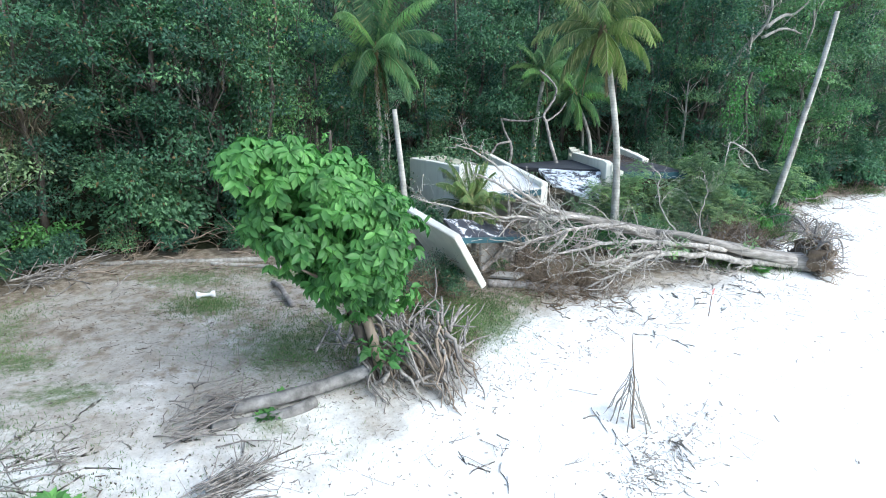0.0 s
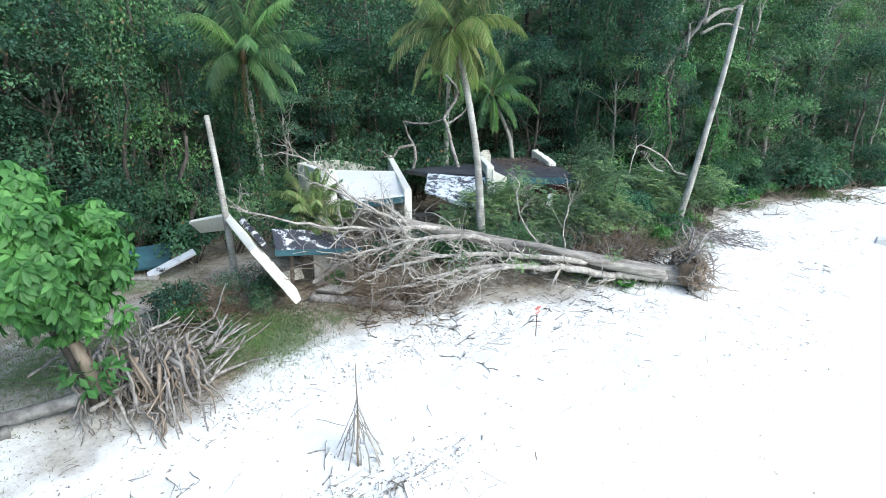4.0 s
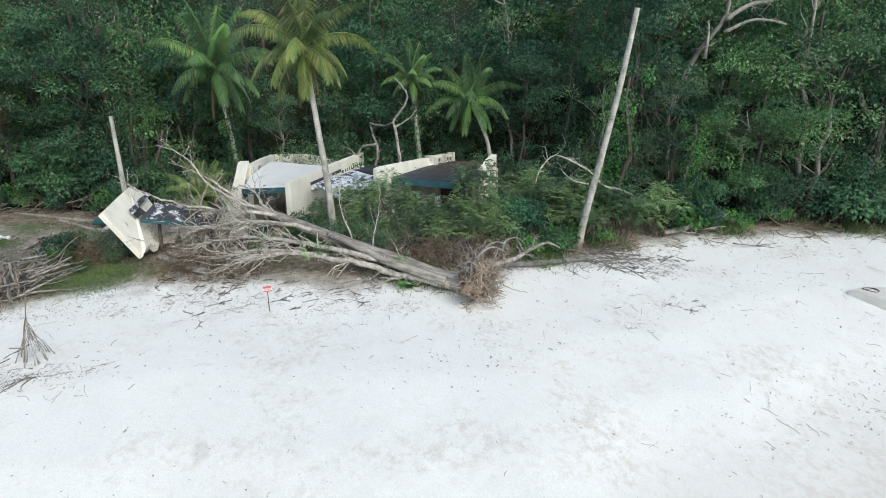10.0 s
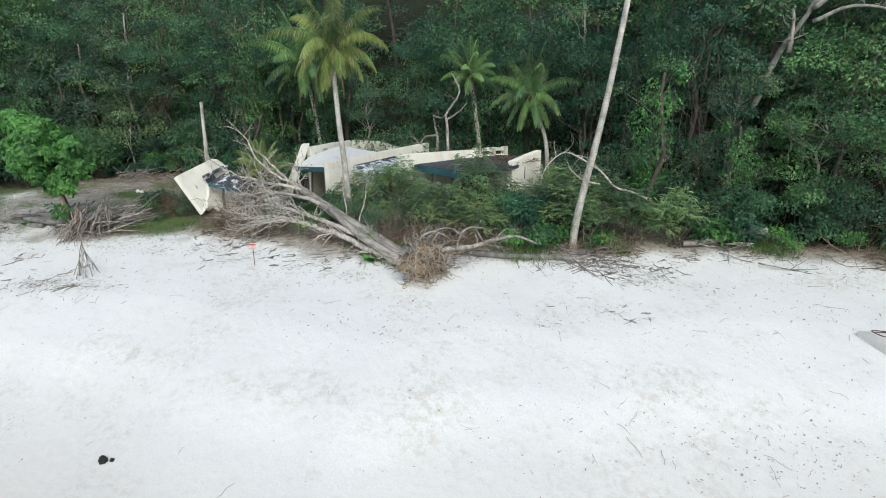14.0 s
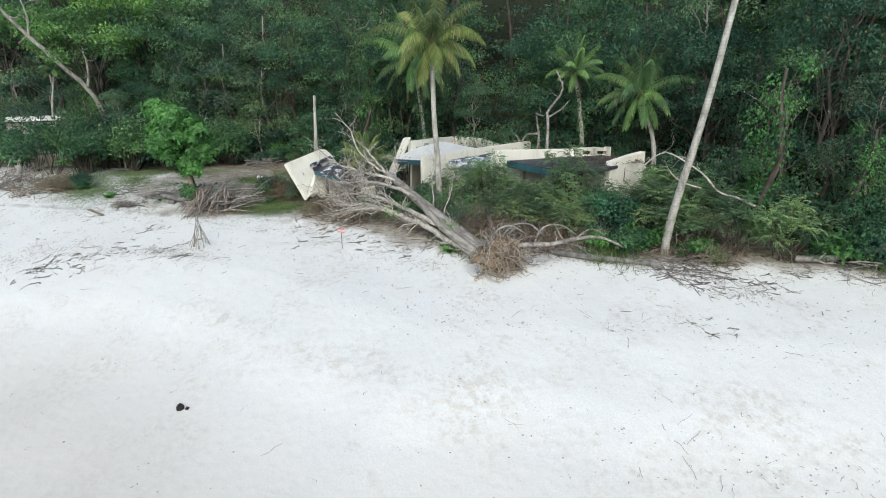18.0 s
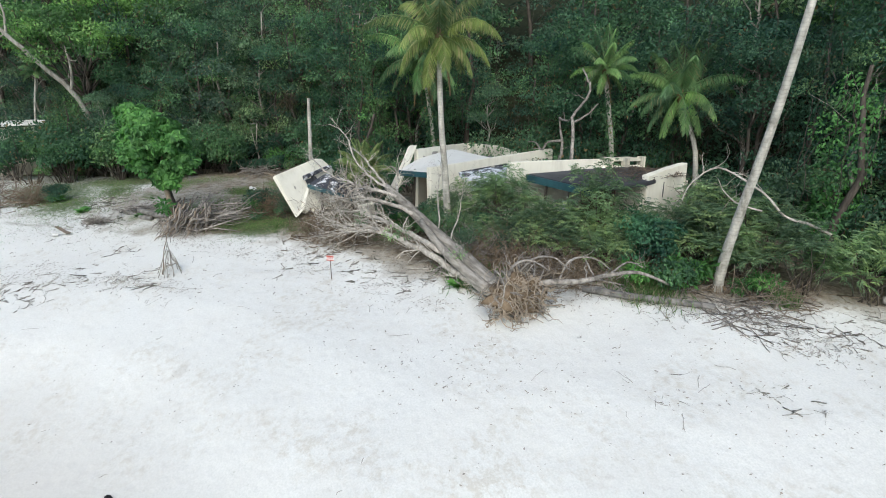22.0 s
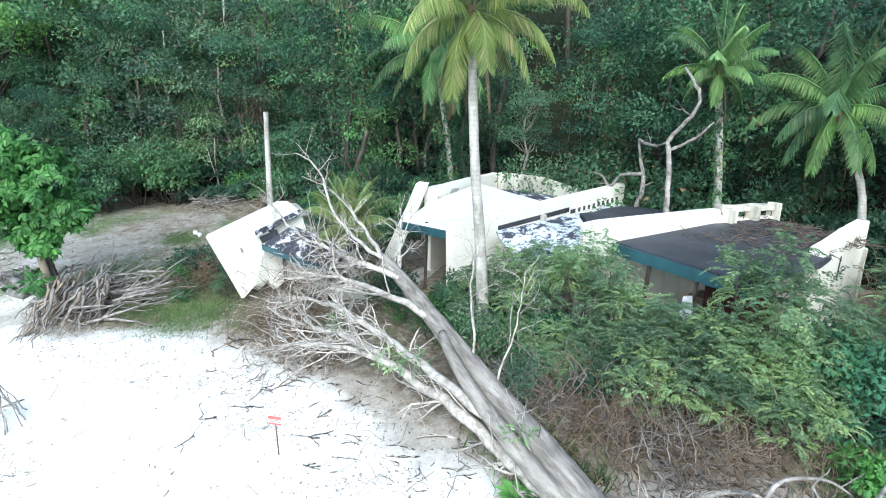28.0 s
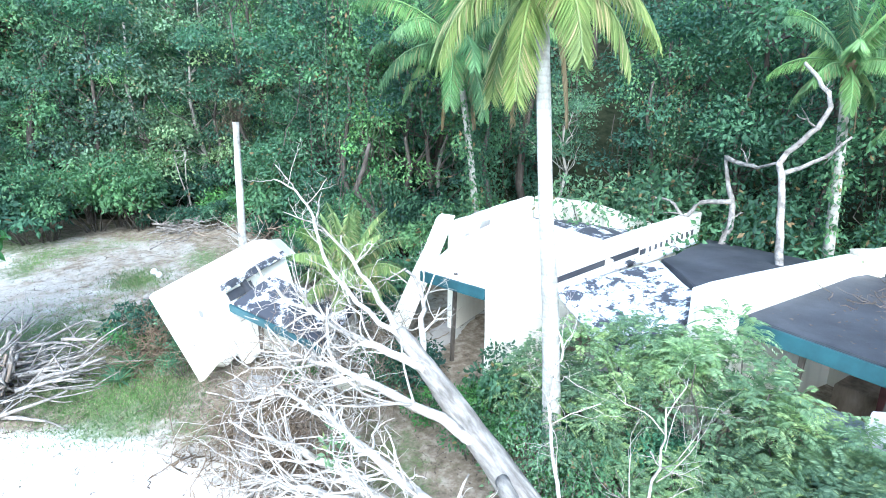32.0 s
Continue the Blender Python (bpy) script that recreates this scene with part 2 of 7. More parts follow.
def plain(name, col, rough=0.6, metal=0.0, vary=0.25, scale=6.0):
    m, nt, bsdf = shader(name)
    a = noise_of(nt, scale, 5, 0.6, space="World")
    c = mixed(nt, 1.0, col, ramp(nt, a, [(0.3, grey(1 - vary)), (0.7, grey(1 + vary))]), "MULTIPLY")
    nt.links.new(c, bsdf.inputs["Base Color"])
    bsdf.inputs["Roughness"].default_value, bsdf.inputs["Metallic"].default_value = rough, metal
    bumped(nt, bsdf, a, 0.2, 0.01)
    return m


def roofing():
    """Black bitumen sheet with dust, lichen and brown litter."""
    m, nt, bsdf = shader("bitumen")
    a = noise_of(nt, 1.4, 6, 0.65, space="World")
    b = noise_of(nt, 12.0, 5, 0.7, space="World")
    col = ramp(nt, a, [(0.3, (0.026, 0.029, 0.036)), (0.7, (0.075, 0.08, 0.094))])
    col = mixed(nt, ramp(nt, b, [(0.62, grey(0)), (0.75, grey(0.35))]), col, (0.20, 0.19, 0.18))
    nt.links.new(col, bsdf.inputs["Base Color"])
    bsdf.inputs["Roughness"].default_value = 0.6
    bumped(nt, bsdf, b, 0.4, 0.01)
    return m


def peeled(bare=0.40, name="peeling_coating", fine=2.2, white=(0.75, 0.77, 0.80)):
    """White roof coating that has peeled from black sheet in flakes."""
    m, nt, bsdf = shader(name)
    a = noise_of(nt, fine, 8, 0.76, space="World")
    col = ramp(nt, a, [(bare, (0.05, 0.055, 0.07)), (bare + 0.04, white), (0.8, (0.85, 0.86, 0.87))])
    nt.links.new(col, bsdf.inputs["Base Color"])
    bsdf.inputs["Roughness"].default_value = 0.7
    bumped(nt, bsdf, a, 0.3, 0.02)
    return m


SAND = sand_mat()
LEAF_DARK = foliage("leaf_dark", (0.036, 0.081, 0.057), (0.091, 0.190, 0.115), (0.16, 0.12, 0.06), 0.02)
LEAF_MID = foliage("leaf_mid", (0.050, 0.110, 0.062), (0.130, 0.253, 0.127), (0.2, 0.15, 0.07), 0.02)
LEAF_BRIGHT = foliage("leaf_bright", (0.058, 0.158, 0.048), (0.16, 0.35, 0.10), rough=0.38, own_tint=False)
LEAF_GREY = foliage("leaf_greygreen", (0.058, 0.115, 0.074), (0.158, 0.259, 0.155), (0.2, 0.16, 0.09), 0.03)
LEAF_SHRUB = foliage("leaf_shrub", (0.115, 0.19, 0.105), (0.285, 0.385, 0.205), (0.30, 0.36, 0.15), 0.03, own_tint=False, fresh=(0.31, 0.41, 0.18))
LEAF_VINE = foliage("leaf_vine", (0.043, 0.099, 0.060), (0.117, 0.218, 0.113), (0.24, 0.17, 0.09), 0.07)
FROND = foliage("palm_frond", (0.11, 0.22, 0.10), (0.28, 0.43, 0.20), (0.32, 0.31, 0.16), 0.07, 0.4)
FROND_YELLOW = foliage("palm_frond_yellowing", (0.12, 0.19, 0.07), (0.31, 0.36, 0.16), (0.46, 0.40, 0.22), 0.12, 0.4)
FROND_YOUNG = foliage("young_palm_frond", (0.15, 0.23, 0.09), (0.34, 0.42, 0.18), (0.48, 0.42, 0.22), 0.14, 0.4, own_tint=False)
FROND_DRY = foliage("palm_frond_dry", (0.16, 0.11, 0.06), (0.34, 0.25, 0.15))
GRASS = foliage("grass", (0.06, 0.12, 0.045), (0.15, 0.24, 0.09), (0.34, 0.31, 0.20), 0.18)
BARK = wood("bark", (0.045, 0.038, 0.032), (0.16, 0.14, 0.12))
BARK_PALE = wood("pale_bark", (0.22, 0.20, 0.17), (0.50, 0.48, 0.43))
DEADWOOD = wood("weathered_deadwood", (0.15, 0.135, 0.12), (0.42, 0.39, 0.355), 7.0, (1, 1, 1), bump=0.8, spread=(0.35, 0.62))
TWIG = wood("dry_twigs", (0.16, 0.12, 0.085), (0.40, 0.33, 0.26), 5.0)
TWIG_GREY = wood("grey_twigs", (0.16, 0.14, 0.125), (0.38, 0.35, 0.32), 5.0)
ROOT = wood("brown_roots", (0.10, 0.07, 0.045), (0.30, 0.23, 0.16), 5.0)
LITTER = wood("leaf_litter", (0.06, 0.05, 0.045), (0.24, 0.19, 0.15), 8.0)
PALM_BARK = palm_bark()
BEACH_LITTER = wood("washed_litter", (0.20, 0.18, 0.16), (0.45, 0.41, 0.36), 8.0)
PALM_LOG = wood("grey_palm_log", (0.13, 0.125, 0.118), (0.33, 0.32, 0.30), 4.0, (1, 1, 1), bump=0.7, spread=(0.35, 0.65))
CREAM = paint("cream_masonry_paint", (0.89, 0.87, 0.765), (0.36, 0.33, 0.25), 0.26)
CREAM_STAINED = paint("stained_cream_paint", (0.78, 0.755, 0.64), (0.18, 0.165, 0.13), 0.8)
WHITE_ROOF = paint("white_roof_paint", (0.88, 0.87, 0.83), (0.45, 0.43, 0.38), 0.25, False)
INNER = paint("inner_wall_paint", (0.62, 0.60, 0.52), (0.25, 0.24, 0.2), 0.5)
CONCRETE = paint("raw_concrete", (0.46, 0.44, 0.40), (0.18, 0.17, 0.15), 0.6)
TEAL = plain("teal_fascia_paint", (0.028, 0.092, 0.112), 0.55, vary=0.3, scale=3.0)
BITUMEN = roofing()
PEELED = peeled()
PEELED_FLAKY = peeled(0.452, "flaking_blue_white_coating", 3.2, (0.66, 0.72, 0.77))
PEELED_DARK = peeled(0.535, "peeling_coating_dark")
FALLEN_BARK = wood("cracked_trunk", (0.19, 0.172, 0.15), (0.42, 0.39, 0.345), 6.0, (0.22, 1.6, 1.6), bump=1.0, spread=(0.36, 0.60))
ROOT_PALE = wood("pale_roots", (0.25, 0.20, 0.15), (0.55, 0.47, 0.375), 5.0)
DRIFT = wood("bleached_branches", (0.29, 0.265, 0.23), (0.64, 0.60, 0.54), 7.0, (1, 1, 1), bump=0.6, spread=(0.35, 0.62))
LEAF_CANOPY = foliage("leaf_yellowgreen", (0.065, 0.145, 0.06), (0.165, 0.29, 0.112), (0.2, 0.2, 0.08), 0.03)
LEAF_LIGHT = foliage("leaf_light", (0.072, 0.145, 0.085), (0.18, 0.305, 0.165), (0.2, 0.16, 0.08), 0.03)
LEAF_HAZE = foliage("leaf_pale_greygreen", (0.085, 0.145, 0.10), (0.205, 0.295, 0.195), (0.24, 0.2, 0.12), 0.04)
LEAF_FRESH = foliage("leaf_fresh", (0.05, 0.145, 0.05), (0.135, 0.31, 0.10), own_tint=False)
# ---- building tools ----
RNG = np.random.RandomState(7)


def part(name, bm, material, parent=None, label="", smooth=False):
    """Link a bmesh or a mesh as one object under a thing or a part."""
    if isinstance(bm, bpy.types.Mesh):
        me = bm
    else:
        me = bpy.data.meshes.new(name)
        bm.to_mesh(me)
        bm.free()
    if material and not me.materials:
        me.materials.append(material)
    if smooth:
        me.polygons.foreach_set("use_smooth", [True] * len(me.polygons))
    ob = new(name, me)
    ob.parent = parent
    return tagged(ob, label=label)


def thing(name, label, category, group="", at=(0, 0, 0), kind=""):
    e = new(name)
    e.location = at
    e.empty_display_size = 0.2
    return tagged(e, label, category, group, kind)


def raw_mesh(name, verts, faces):
    me = bpy.data.meshes.new(name)
    me.from_pydata(np.asarray(verts).tolist(), [], faces if isinstance(faces, list) else faces.tolist())
    me.update()
    return me


class Wood:
    """Gathers tapered, jointed tubes into one mesh."""

    def __init__(self):
        self.v, self.f = [], []

    def tube(self, pts, radii, sides=6, rough=0.0, rng=RNG):
        pts = [Vector(p) for p in pts]
        base = len(self.v)
        n = len(pts)
        up = Vector((0.31, 0.17, 0.93))
        for i, p in enumerate(pts):
            d = (pts[min(i + 1, n - 1)] - pts[max(i - 1, 0)])
            d = d.normalized() if d.length > 1e-6 else Vector((0, 0, 1))
            if abs(d.dot(up)) > 0.95:
                up = Vector((0.9, -0.3, 0.1))
            a = d.cross(up).normalized()
            b = d.cross(a)
            r = radii[i] if hasattr(radii, "__len__") else radii
            for k in range(sides):
                t = 2 * math.pi * k / sides
                q = r * (1 + (rng.uniform(-rough, rough) if rough else 0))
                self.v.append(p + (a * math.cos(t) + b * math.sin(t)) * q)
        for i in range(n - 1):
            for k in range(sides):
                k2 = (k + 1) % sides
                s = base + i * sides
                self.f.append((s + k, s + k2, s + sides + k2, s + sides + k))
        self.f.append(tuple(base + k for k in range(sides))[::-1])
        self.f.append(tuple(base + (n - 1) * sides + k for k in range(sides)))

    def mesh(self, name, smooth=True):
        me = raw_mesh(name, [tuple(v) for v in self.v], self.f)
        if smooth:
            me.polygons.foreach_set("use_smooth", [True] * len(me.polygons))
        return me


def curve_pts(pts, per=4):
    """Points along a smooth line through the given ones."""
    P = [Vector(p) for p in pts]
    out = []
    for i in range(len(P) - 1):
        p0, p1, p2, p3 = P[max(i - 1, 0)], P[i], P[i + 1], P[min(i + 2, len(P) - 1)]
        for k in range(per):
            t = k / per
            out.append(0.5 * (2 * p1 + (p2 - p0) * t + (2 * p0 - 5 * p1 + 4 * p2 - p3) * t * t + (3 * p1 - p0 - 3 * p2 + p3) * t ** 3))
    out.append(P[-1])
    return out


def taper(n, a, b, power=1.0):
    return [a + (b - a) * (i / (n - 1)) ** power for i in range(n)]


def leaf_mesh(name, C, D, N, L, W, fold=0.25):
    """Folded leaf blades: C bases, D ways, N rough normals, L lengths, W widths."""
    C, D, N = (np.asarray(a, float) for a in (C, D, N))
    n = len(C)
    L = np.broadcast_to(np.asarray(L, float), (n,))[:, None]
    W = np.broadcast_to(np.asarray(W, float), (n,))[:, None]
    D = D / (np.linalg.norm(D, axis=1, keepdims=True) + 1e-9)
    S = np.cross(D, N)
    S /= np.linalg.norm(S, axis=1, keepdims=True) + 1e-9
    U = np.cross(S, D)
    mid = C + D * L * 0.45
    V = np.empty((n, 4, 3))
    V[:, 0], V[:, 2] = C, C + D * L - U * L * 0.12
    V[:, 1] = mid + S * W * 0.5 - U * W * fold
    V[:, 3] = mid - S * W * 0.5 - U * W * fold
    i = np.arange(n)[:, None] * 4
    F = np.concatenate([i + [0, 1, 2], i + [0, 2, 3]], 1).reshape(-1, 3)
    return raw_mesh(name, V.reshape(-1, 3), F)


def broad_leaf_mesh(name, C, D, N, L, W, fold=0.22):
    """Oval leaves with a raised edge and a bent tip."""
    C, D, N = (np.asarray(a, float) for a in (C, D, N))
    n = len(C)
    L, W = np.asarray(L, float)[:, None], np.asarray(W, float)[:, None]
    D = D / (np.linalg.norm(D, axis=1, keepdims=True) + 1e-9)
    S = np.cross(D, N)
    S /= np.linalg.norm(S, axis=1, keepdims=True) + 1e-9
    U = np.cross(S, D)
    V = np.empty((n, 8, 3))
    a, b = C + D * L * 0.28, C + D * L * 0.66 - U * L * 0.05
    V[:, 0], V[:, 7] = C, C + D * L - U * L * 0.18
    V[:, 1], V[:, 2], V[:, 3] = a - S * W * 0.42 + U * W * fold, a, a + S * W * 0.42 + U * W * fold
    V[:, 4], V[:, 5], V[:, 6] = b - S * W * 0.46 + U * W * fold, b, b + S * W * 0.46 + U * W * fold
    i = np.arange(n)[:, None] * 8
    T = [(0, 2, 1), (0, 3, 2), (1, 2, 5), (1, 5, 4), (2, 3, 6), (2, 6, 5), (4, 5, 7), (5, 6, 7)]
    F = np.concatenate([i + list(t) for t in T], 1).reshape(-1, 3)
    me = raw_mesh(name, V.reshape(-1, 3), F)
    me.polygons.foreach_set("use_smooth", [True] * len(me.polygons))
    return me


def joined(name, meshes):
    """One mesh out of several vertex-face sets."""
    V, F, o = [], [], 0
    for m in meshes:
        n = len(m.vertices)
        v = np.empty(n * 3)
        m.vertices.foreach_get("co", v)
        V.append(v.reshape(-1, 3))
        F += [tuple(o + k for k in p.vertices) for p in m.polygons]
        o += n
    for m in meshes:
        bpy.data.meshes.remove(m)
    return raw_mesh(name, np.concatenate(V), F)


def toned(me, values, verts_each=4):
    """Store a tone for every leaf."""
    at = me.attributes.new("tone", "FLOAT", "POINT")
    at.data.foreach_set("value", np.repeat(np.asarray(values, np.float32), verts_each))
    return me


def unit(rng, n):
    v = rng.normal(size=(n, 3))
    return v / np.linalg.norm(v, axis=1, keepdims=True)


def crown(name, clumps, per_m2, length, width, droop, rng, out=0.7, fold=0.25, inner=0.2, dome=-1.0):
    """Leaves over uneven clumps: (x, y, z, rx, ry, rz) each."""
    Cs, Ds, Ns, Ts = [], [], [], []
    for x, y, z, rx, ry, rz in clumps:
        area = 4 * math.pi * ((rx * ry + rx * rz + ry * rz) / 3)
        n = max(12, int(area * per_m2))
        u = unit(rng, n)
        low = u[:, 2] < dome
        u[low, 2] = -u[low, 2] * rng.rand(int(low.sum()))
        u /= np.linalg.norm(u, axis=1, keepdims=True)
        rad = np.where(rng.rand(n) < inner, rng.uniform(0.35, 0.95, n), rng.uniform(0.85, 1.12, n))
        lump = 1 + 0.22 * np.sin(u[:, 0] * 5.1 + x * 3) * np.cos(u[:, 2] * 4.3 + y * 2) + 0.12 * np.sin(u[:, 1] * 9 + z * 5)
        p = u * np.array([rx, ry, rz]) * (rad * lump)[:, None] + [x, y, z]
        d = u * out + rng.normal(size=(n, 3)) * 0.5
        d[:, 2] -= droop
        Cs.append(p), Ds.append(d), Ns.append(u + np.array([0, 0, 0.6]) + rng.normal(size=(n, 3)) * 0.45)
        Ts.append(np.clip(0.12 + 0.86 * rng.rand() ** 1.25 + rng.normal(size=n) * 0.04, 0.1, 1))
    C, D, N = np.concatenate(Cs), np.concatenate(Ds), np.concatenate(Ns)
    s = rng.uniform(0.65, 1.25, len(C))
    return toned(leaf_mesh(name, C, D, N, length * s, width * s, fold), np.concatenate(Ts))


def wander(rng, a, b, n, amount):
    """A line from a to b with kinks."""
    a, b = np.array(a, float), np.array(b, float)
    pts = [a + (b - a) * t for t in np.linspace(0, 1, n)]
    for i in range(1, n - 1):
        pts[i] = pts[i] + rng.normal(size=3) * amount
    return [tuple(p) for p in pts]


def branching(w, rng, start, way, length, radius, depth, kink=0.16, spread=0.7, kids=(2, 4), sides=5, up=0.0, steps=5):
    """Bare, crooked branches that fork."""
    p, d = np.array(start, float), np.array(way, float)
    d /= np.linalg.norm(d)
    pts = [p.copy()]
    for i in range(steps):
        d = d + rng.normal(size=3) * kink + np.array([0, 0, up])
        d /= np.linalg.norm(d)
        p = p + d * length / steps
        pts.append(p.copy())
    w.tube(pts, taper(len(pts), radius, radius * 0.45), sides)
    if depth <= 0:
        return
    for k in range(rng.randint(*kids)):
        i = rng.randint(1, len(pts))
        dd = d + rng.normal(size=3) * spread
        branching(w, rng, pts[i], dd, length * rng.uniform(0.45, 0.75), radius * rng.uniform(0.4, 0.6), depth - 1, kink, spread, kids, max(3, sides - 1), up, steps)


def slab(corners, thick, wobble=0.0, cuts=0, bevel=0.015, rng=RNG):
    """A plate: 3 or more corners of one face in order, and the vector to the other face. Edges a little worn."""
    bm = bmesh.new()
    a = [bm.verts.new(c) for c in corners]
    b = [bm.verts.new(Vector(c) + Vector(thick)) for c in corners]
    n = len(a)
    bm.faces.new(a)
    bm.faces.new(b[::-1])
    for i in range(n):
        bm.faces.new((a[(i + 1) % n], a[i], b[i], b[(i + 1) % n]))
    bmesh.ops.recalc_face_normals(bm, faces=bm.faces)
    if cuts:
        bmesh.ops.subdivide_edges(bm, edges=[e for e in bm.edges if e.calc_length() > 0.6], cuts=cuts, use_grid_fill=True)
    if wobble:
        for v in bm.verts:
            v.co += Vector(rng.normal(size=3) * wobble)
    if bevel:
        sharp = [e for e in bm.edges if len(e.link_faces) == 2 and e.calc_face_angle() > 0.6]
        bmesh.ops.bevel(bm, geom=sharp, offset=bevel, segments=2, affect="EDGES", clamp_overlap=True)
    return bm


def upright(a, b, z0, za, zb, thick, wobble=0.006, cuts=5):
    """A standing wall over the line a to b, thick to its left, from z0 up to za at a and zb at b."""
    d = Vector((b[0] - a[0], b[1] - a[1], 0)).normalized()
    n = Vector((-d.y, d.x, 0)) * thick
    return slab([(a[0], a[1], z0), (b[0], b[1], z0), (b[0], b[1], zb), (a[0], a[1], za)], n, wobble, cuts)
# ---- the lie of the land ----
SHORE = ((-60, -6.0), (-20, -6.0), (-3, -5.6), (4, -6.4), (8.1, -6.8), (9.7, -7.6), (11.5, -7.1), (13, -7.3), (16.9, -5.6), (18.7, -5.2), (20, -4.7), (23, -5.9), (25.2, -5.6), (28, -6.6), (32, -7.0), (38.7, -5.4), (60, -5.4), (120, -6))
FOREST = ((-140, -105), (-70, -40), (-40, -14), (-19, 1.5), (-15.5, 8), (-13.5, 12.2), (-10.8, 16.6), (-6, 17.8), (-3.2, 21.0), (-1.6, 25), (4, 29), (9, 29.6), (12, 28.6), (15, 27.8), (18, 29.2), (24, 31.8), (32, 36), (50, 50), (120, 115))
PROFILE = ((-200, 0.45), (-10, 0.45), (-7.5, 0.34), (-6, 0.15), (-4, -0.12), (-1.5, -0.42), (1, -0.95), (2.4, -1.4), (4, -1.75), (7, -2.2), (15, -3.2), (60, -8), (400, -10))


def inland(x, y):
    """Metres behind the edge of the vegetation."""
    u, c = 0.71 * x + 0.70 * y, 0.70 * x - 0.71 * y
    return np.interp(u, *zip(*SHORE)) - c


def forest_depth(x, y):
    """Metres behind the front of the wood (minus: before it)."""
    x, y = np.asarray(x, float), np.asarray(y, float)
    best = np.full(x.shape, 1e9)
    sign = np.zeros(x.shape)
    for (ax, ay), (bx, by) in zip(FOREST[:-1], FOREST[1:]):
        dx, dy = bx - ax, by - ay
        t = np.clip(((x - ax) * dx + (y - ay) * dy) / (dx * dx + dy * dy), 0, 1)
        px, py = x - ax - t * dx, y - ay - t * dy
        d = np.hypot(px, py)
        near = d < best
        best = np.where(near, d, best)
        sign = np.where(near, np.sign(dx * py - dy * px), sign)
    return best * sign


def height(x, y):
    x, y = np.asarray(x, float), np.asarray(y, float)
    c = 0.70 * x - 0.71 * y
    z = np.interp(c - 6 - np.clip(np.interp(0.71 * x + 0.70 * y, *zip(*SHORE)), -7.5, -4.5), *zip(*PROFILE))
    d = forest_depth(x, y)
    z = z + np.where(d > 1.0, np.minimum((d - 1.0) * 0.5, 34 + (d - 69) * 0.05), 0)
    dune = 0.05 * np.sin(x * 0.9 + 1.3 * np.sin(y * 0.7)) * np.cos(y * 0.8 + 0.5 * x)
    return z + dune * np.clip(inland(x, y) + 3, 0.25, 1)


GX0, GY0, GSTEP, GN = -150.0, -120.0, 0.5, 600
GRID = height(*np.meshgrid(GX0 + GSTEP * np.arange(GN), GY0 + GSTEP * np.arange(GN))).tolist()


def gz(x, y):
    """The ground's height, read from a grid."""
    a, b = (x - GX0) / GSTEP, (y - GY0) / GSTEP
    i, j = min(max(int(a), 0), GN - 2), min(max(int(b), 0), GN - 2)
    a, b = a - i, b - j
    r0, r1 = GRID[j], GRID[j + 1]
    return (r0[i] * (1 - a) + r0[i + 1] * a) * (1 - b) + (r1[i] * (1 - a) + r1[i + 1] * a) * b


# patches of low turf: x, y, half widths, thickness
TURF = ((-5.5, 13.0, 0.65, 0.5, 0.8), (-8.0, 9.9, 0.8, 0.4, 0.75), (-3.0, 10.8, 0.8, 0.9, 0.75), (-1.9, 12.0, 0.9, 0.7, 0.75), (1.0, 12.8, 0.9, 0.8, 0.95), (0.0, 11.9, 0.8, 0.7, 0.8), (-0.6, 13.6, 0.7, 0.6, 0.8),
        (-9.4, 11.0, 0.6, 0.8, 0.7), (-6.8, 14.8, 1.2, 0.5, 0.7), (-4.0, 15.4, 1.2, 0.5, 0.7), (-6.5, 5.4, 1.6, 1.0, 0.9), (-9.5, 4.5, 2.2, 1.6, 1.0), (-11.0, 7.5, 1.4, 2.2, 1.0), (-8.4, 7.4, 1.5, 0.7, 0.85), (-6.4, 8.9, 0.8, 0.4, 0.7), (-2.5, 8.3, 0.35, 0.3, 0.6), (4.6, 16.6, 1.2, 0.5, 0.6), (2.3, 14.0, 0.5, 0.4, 0.6))


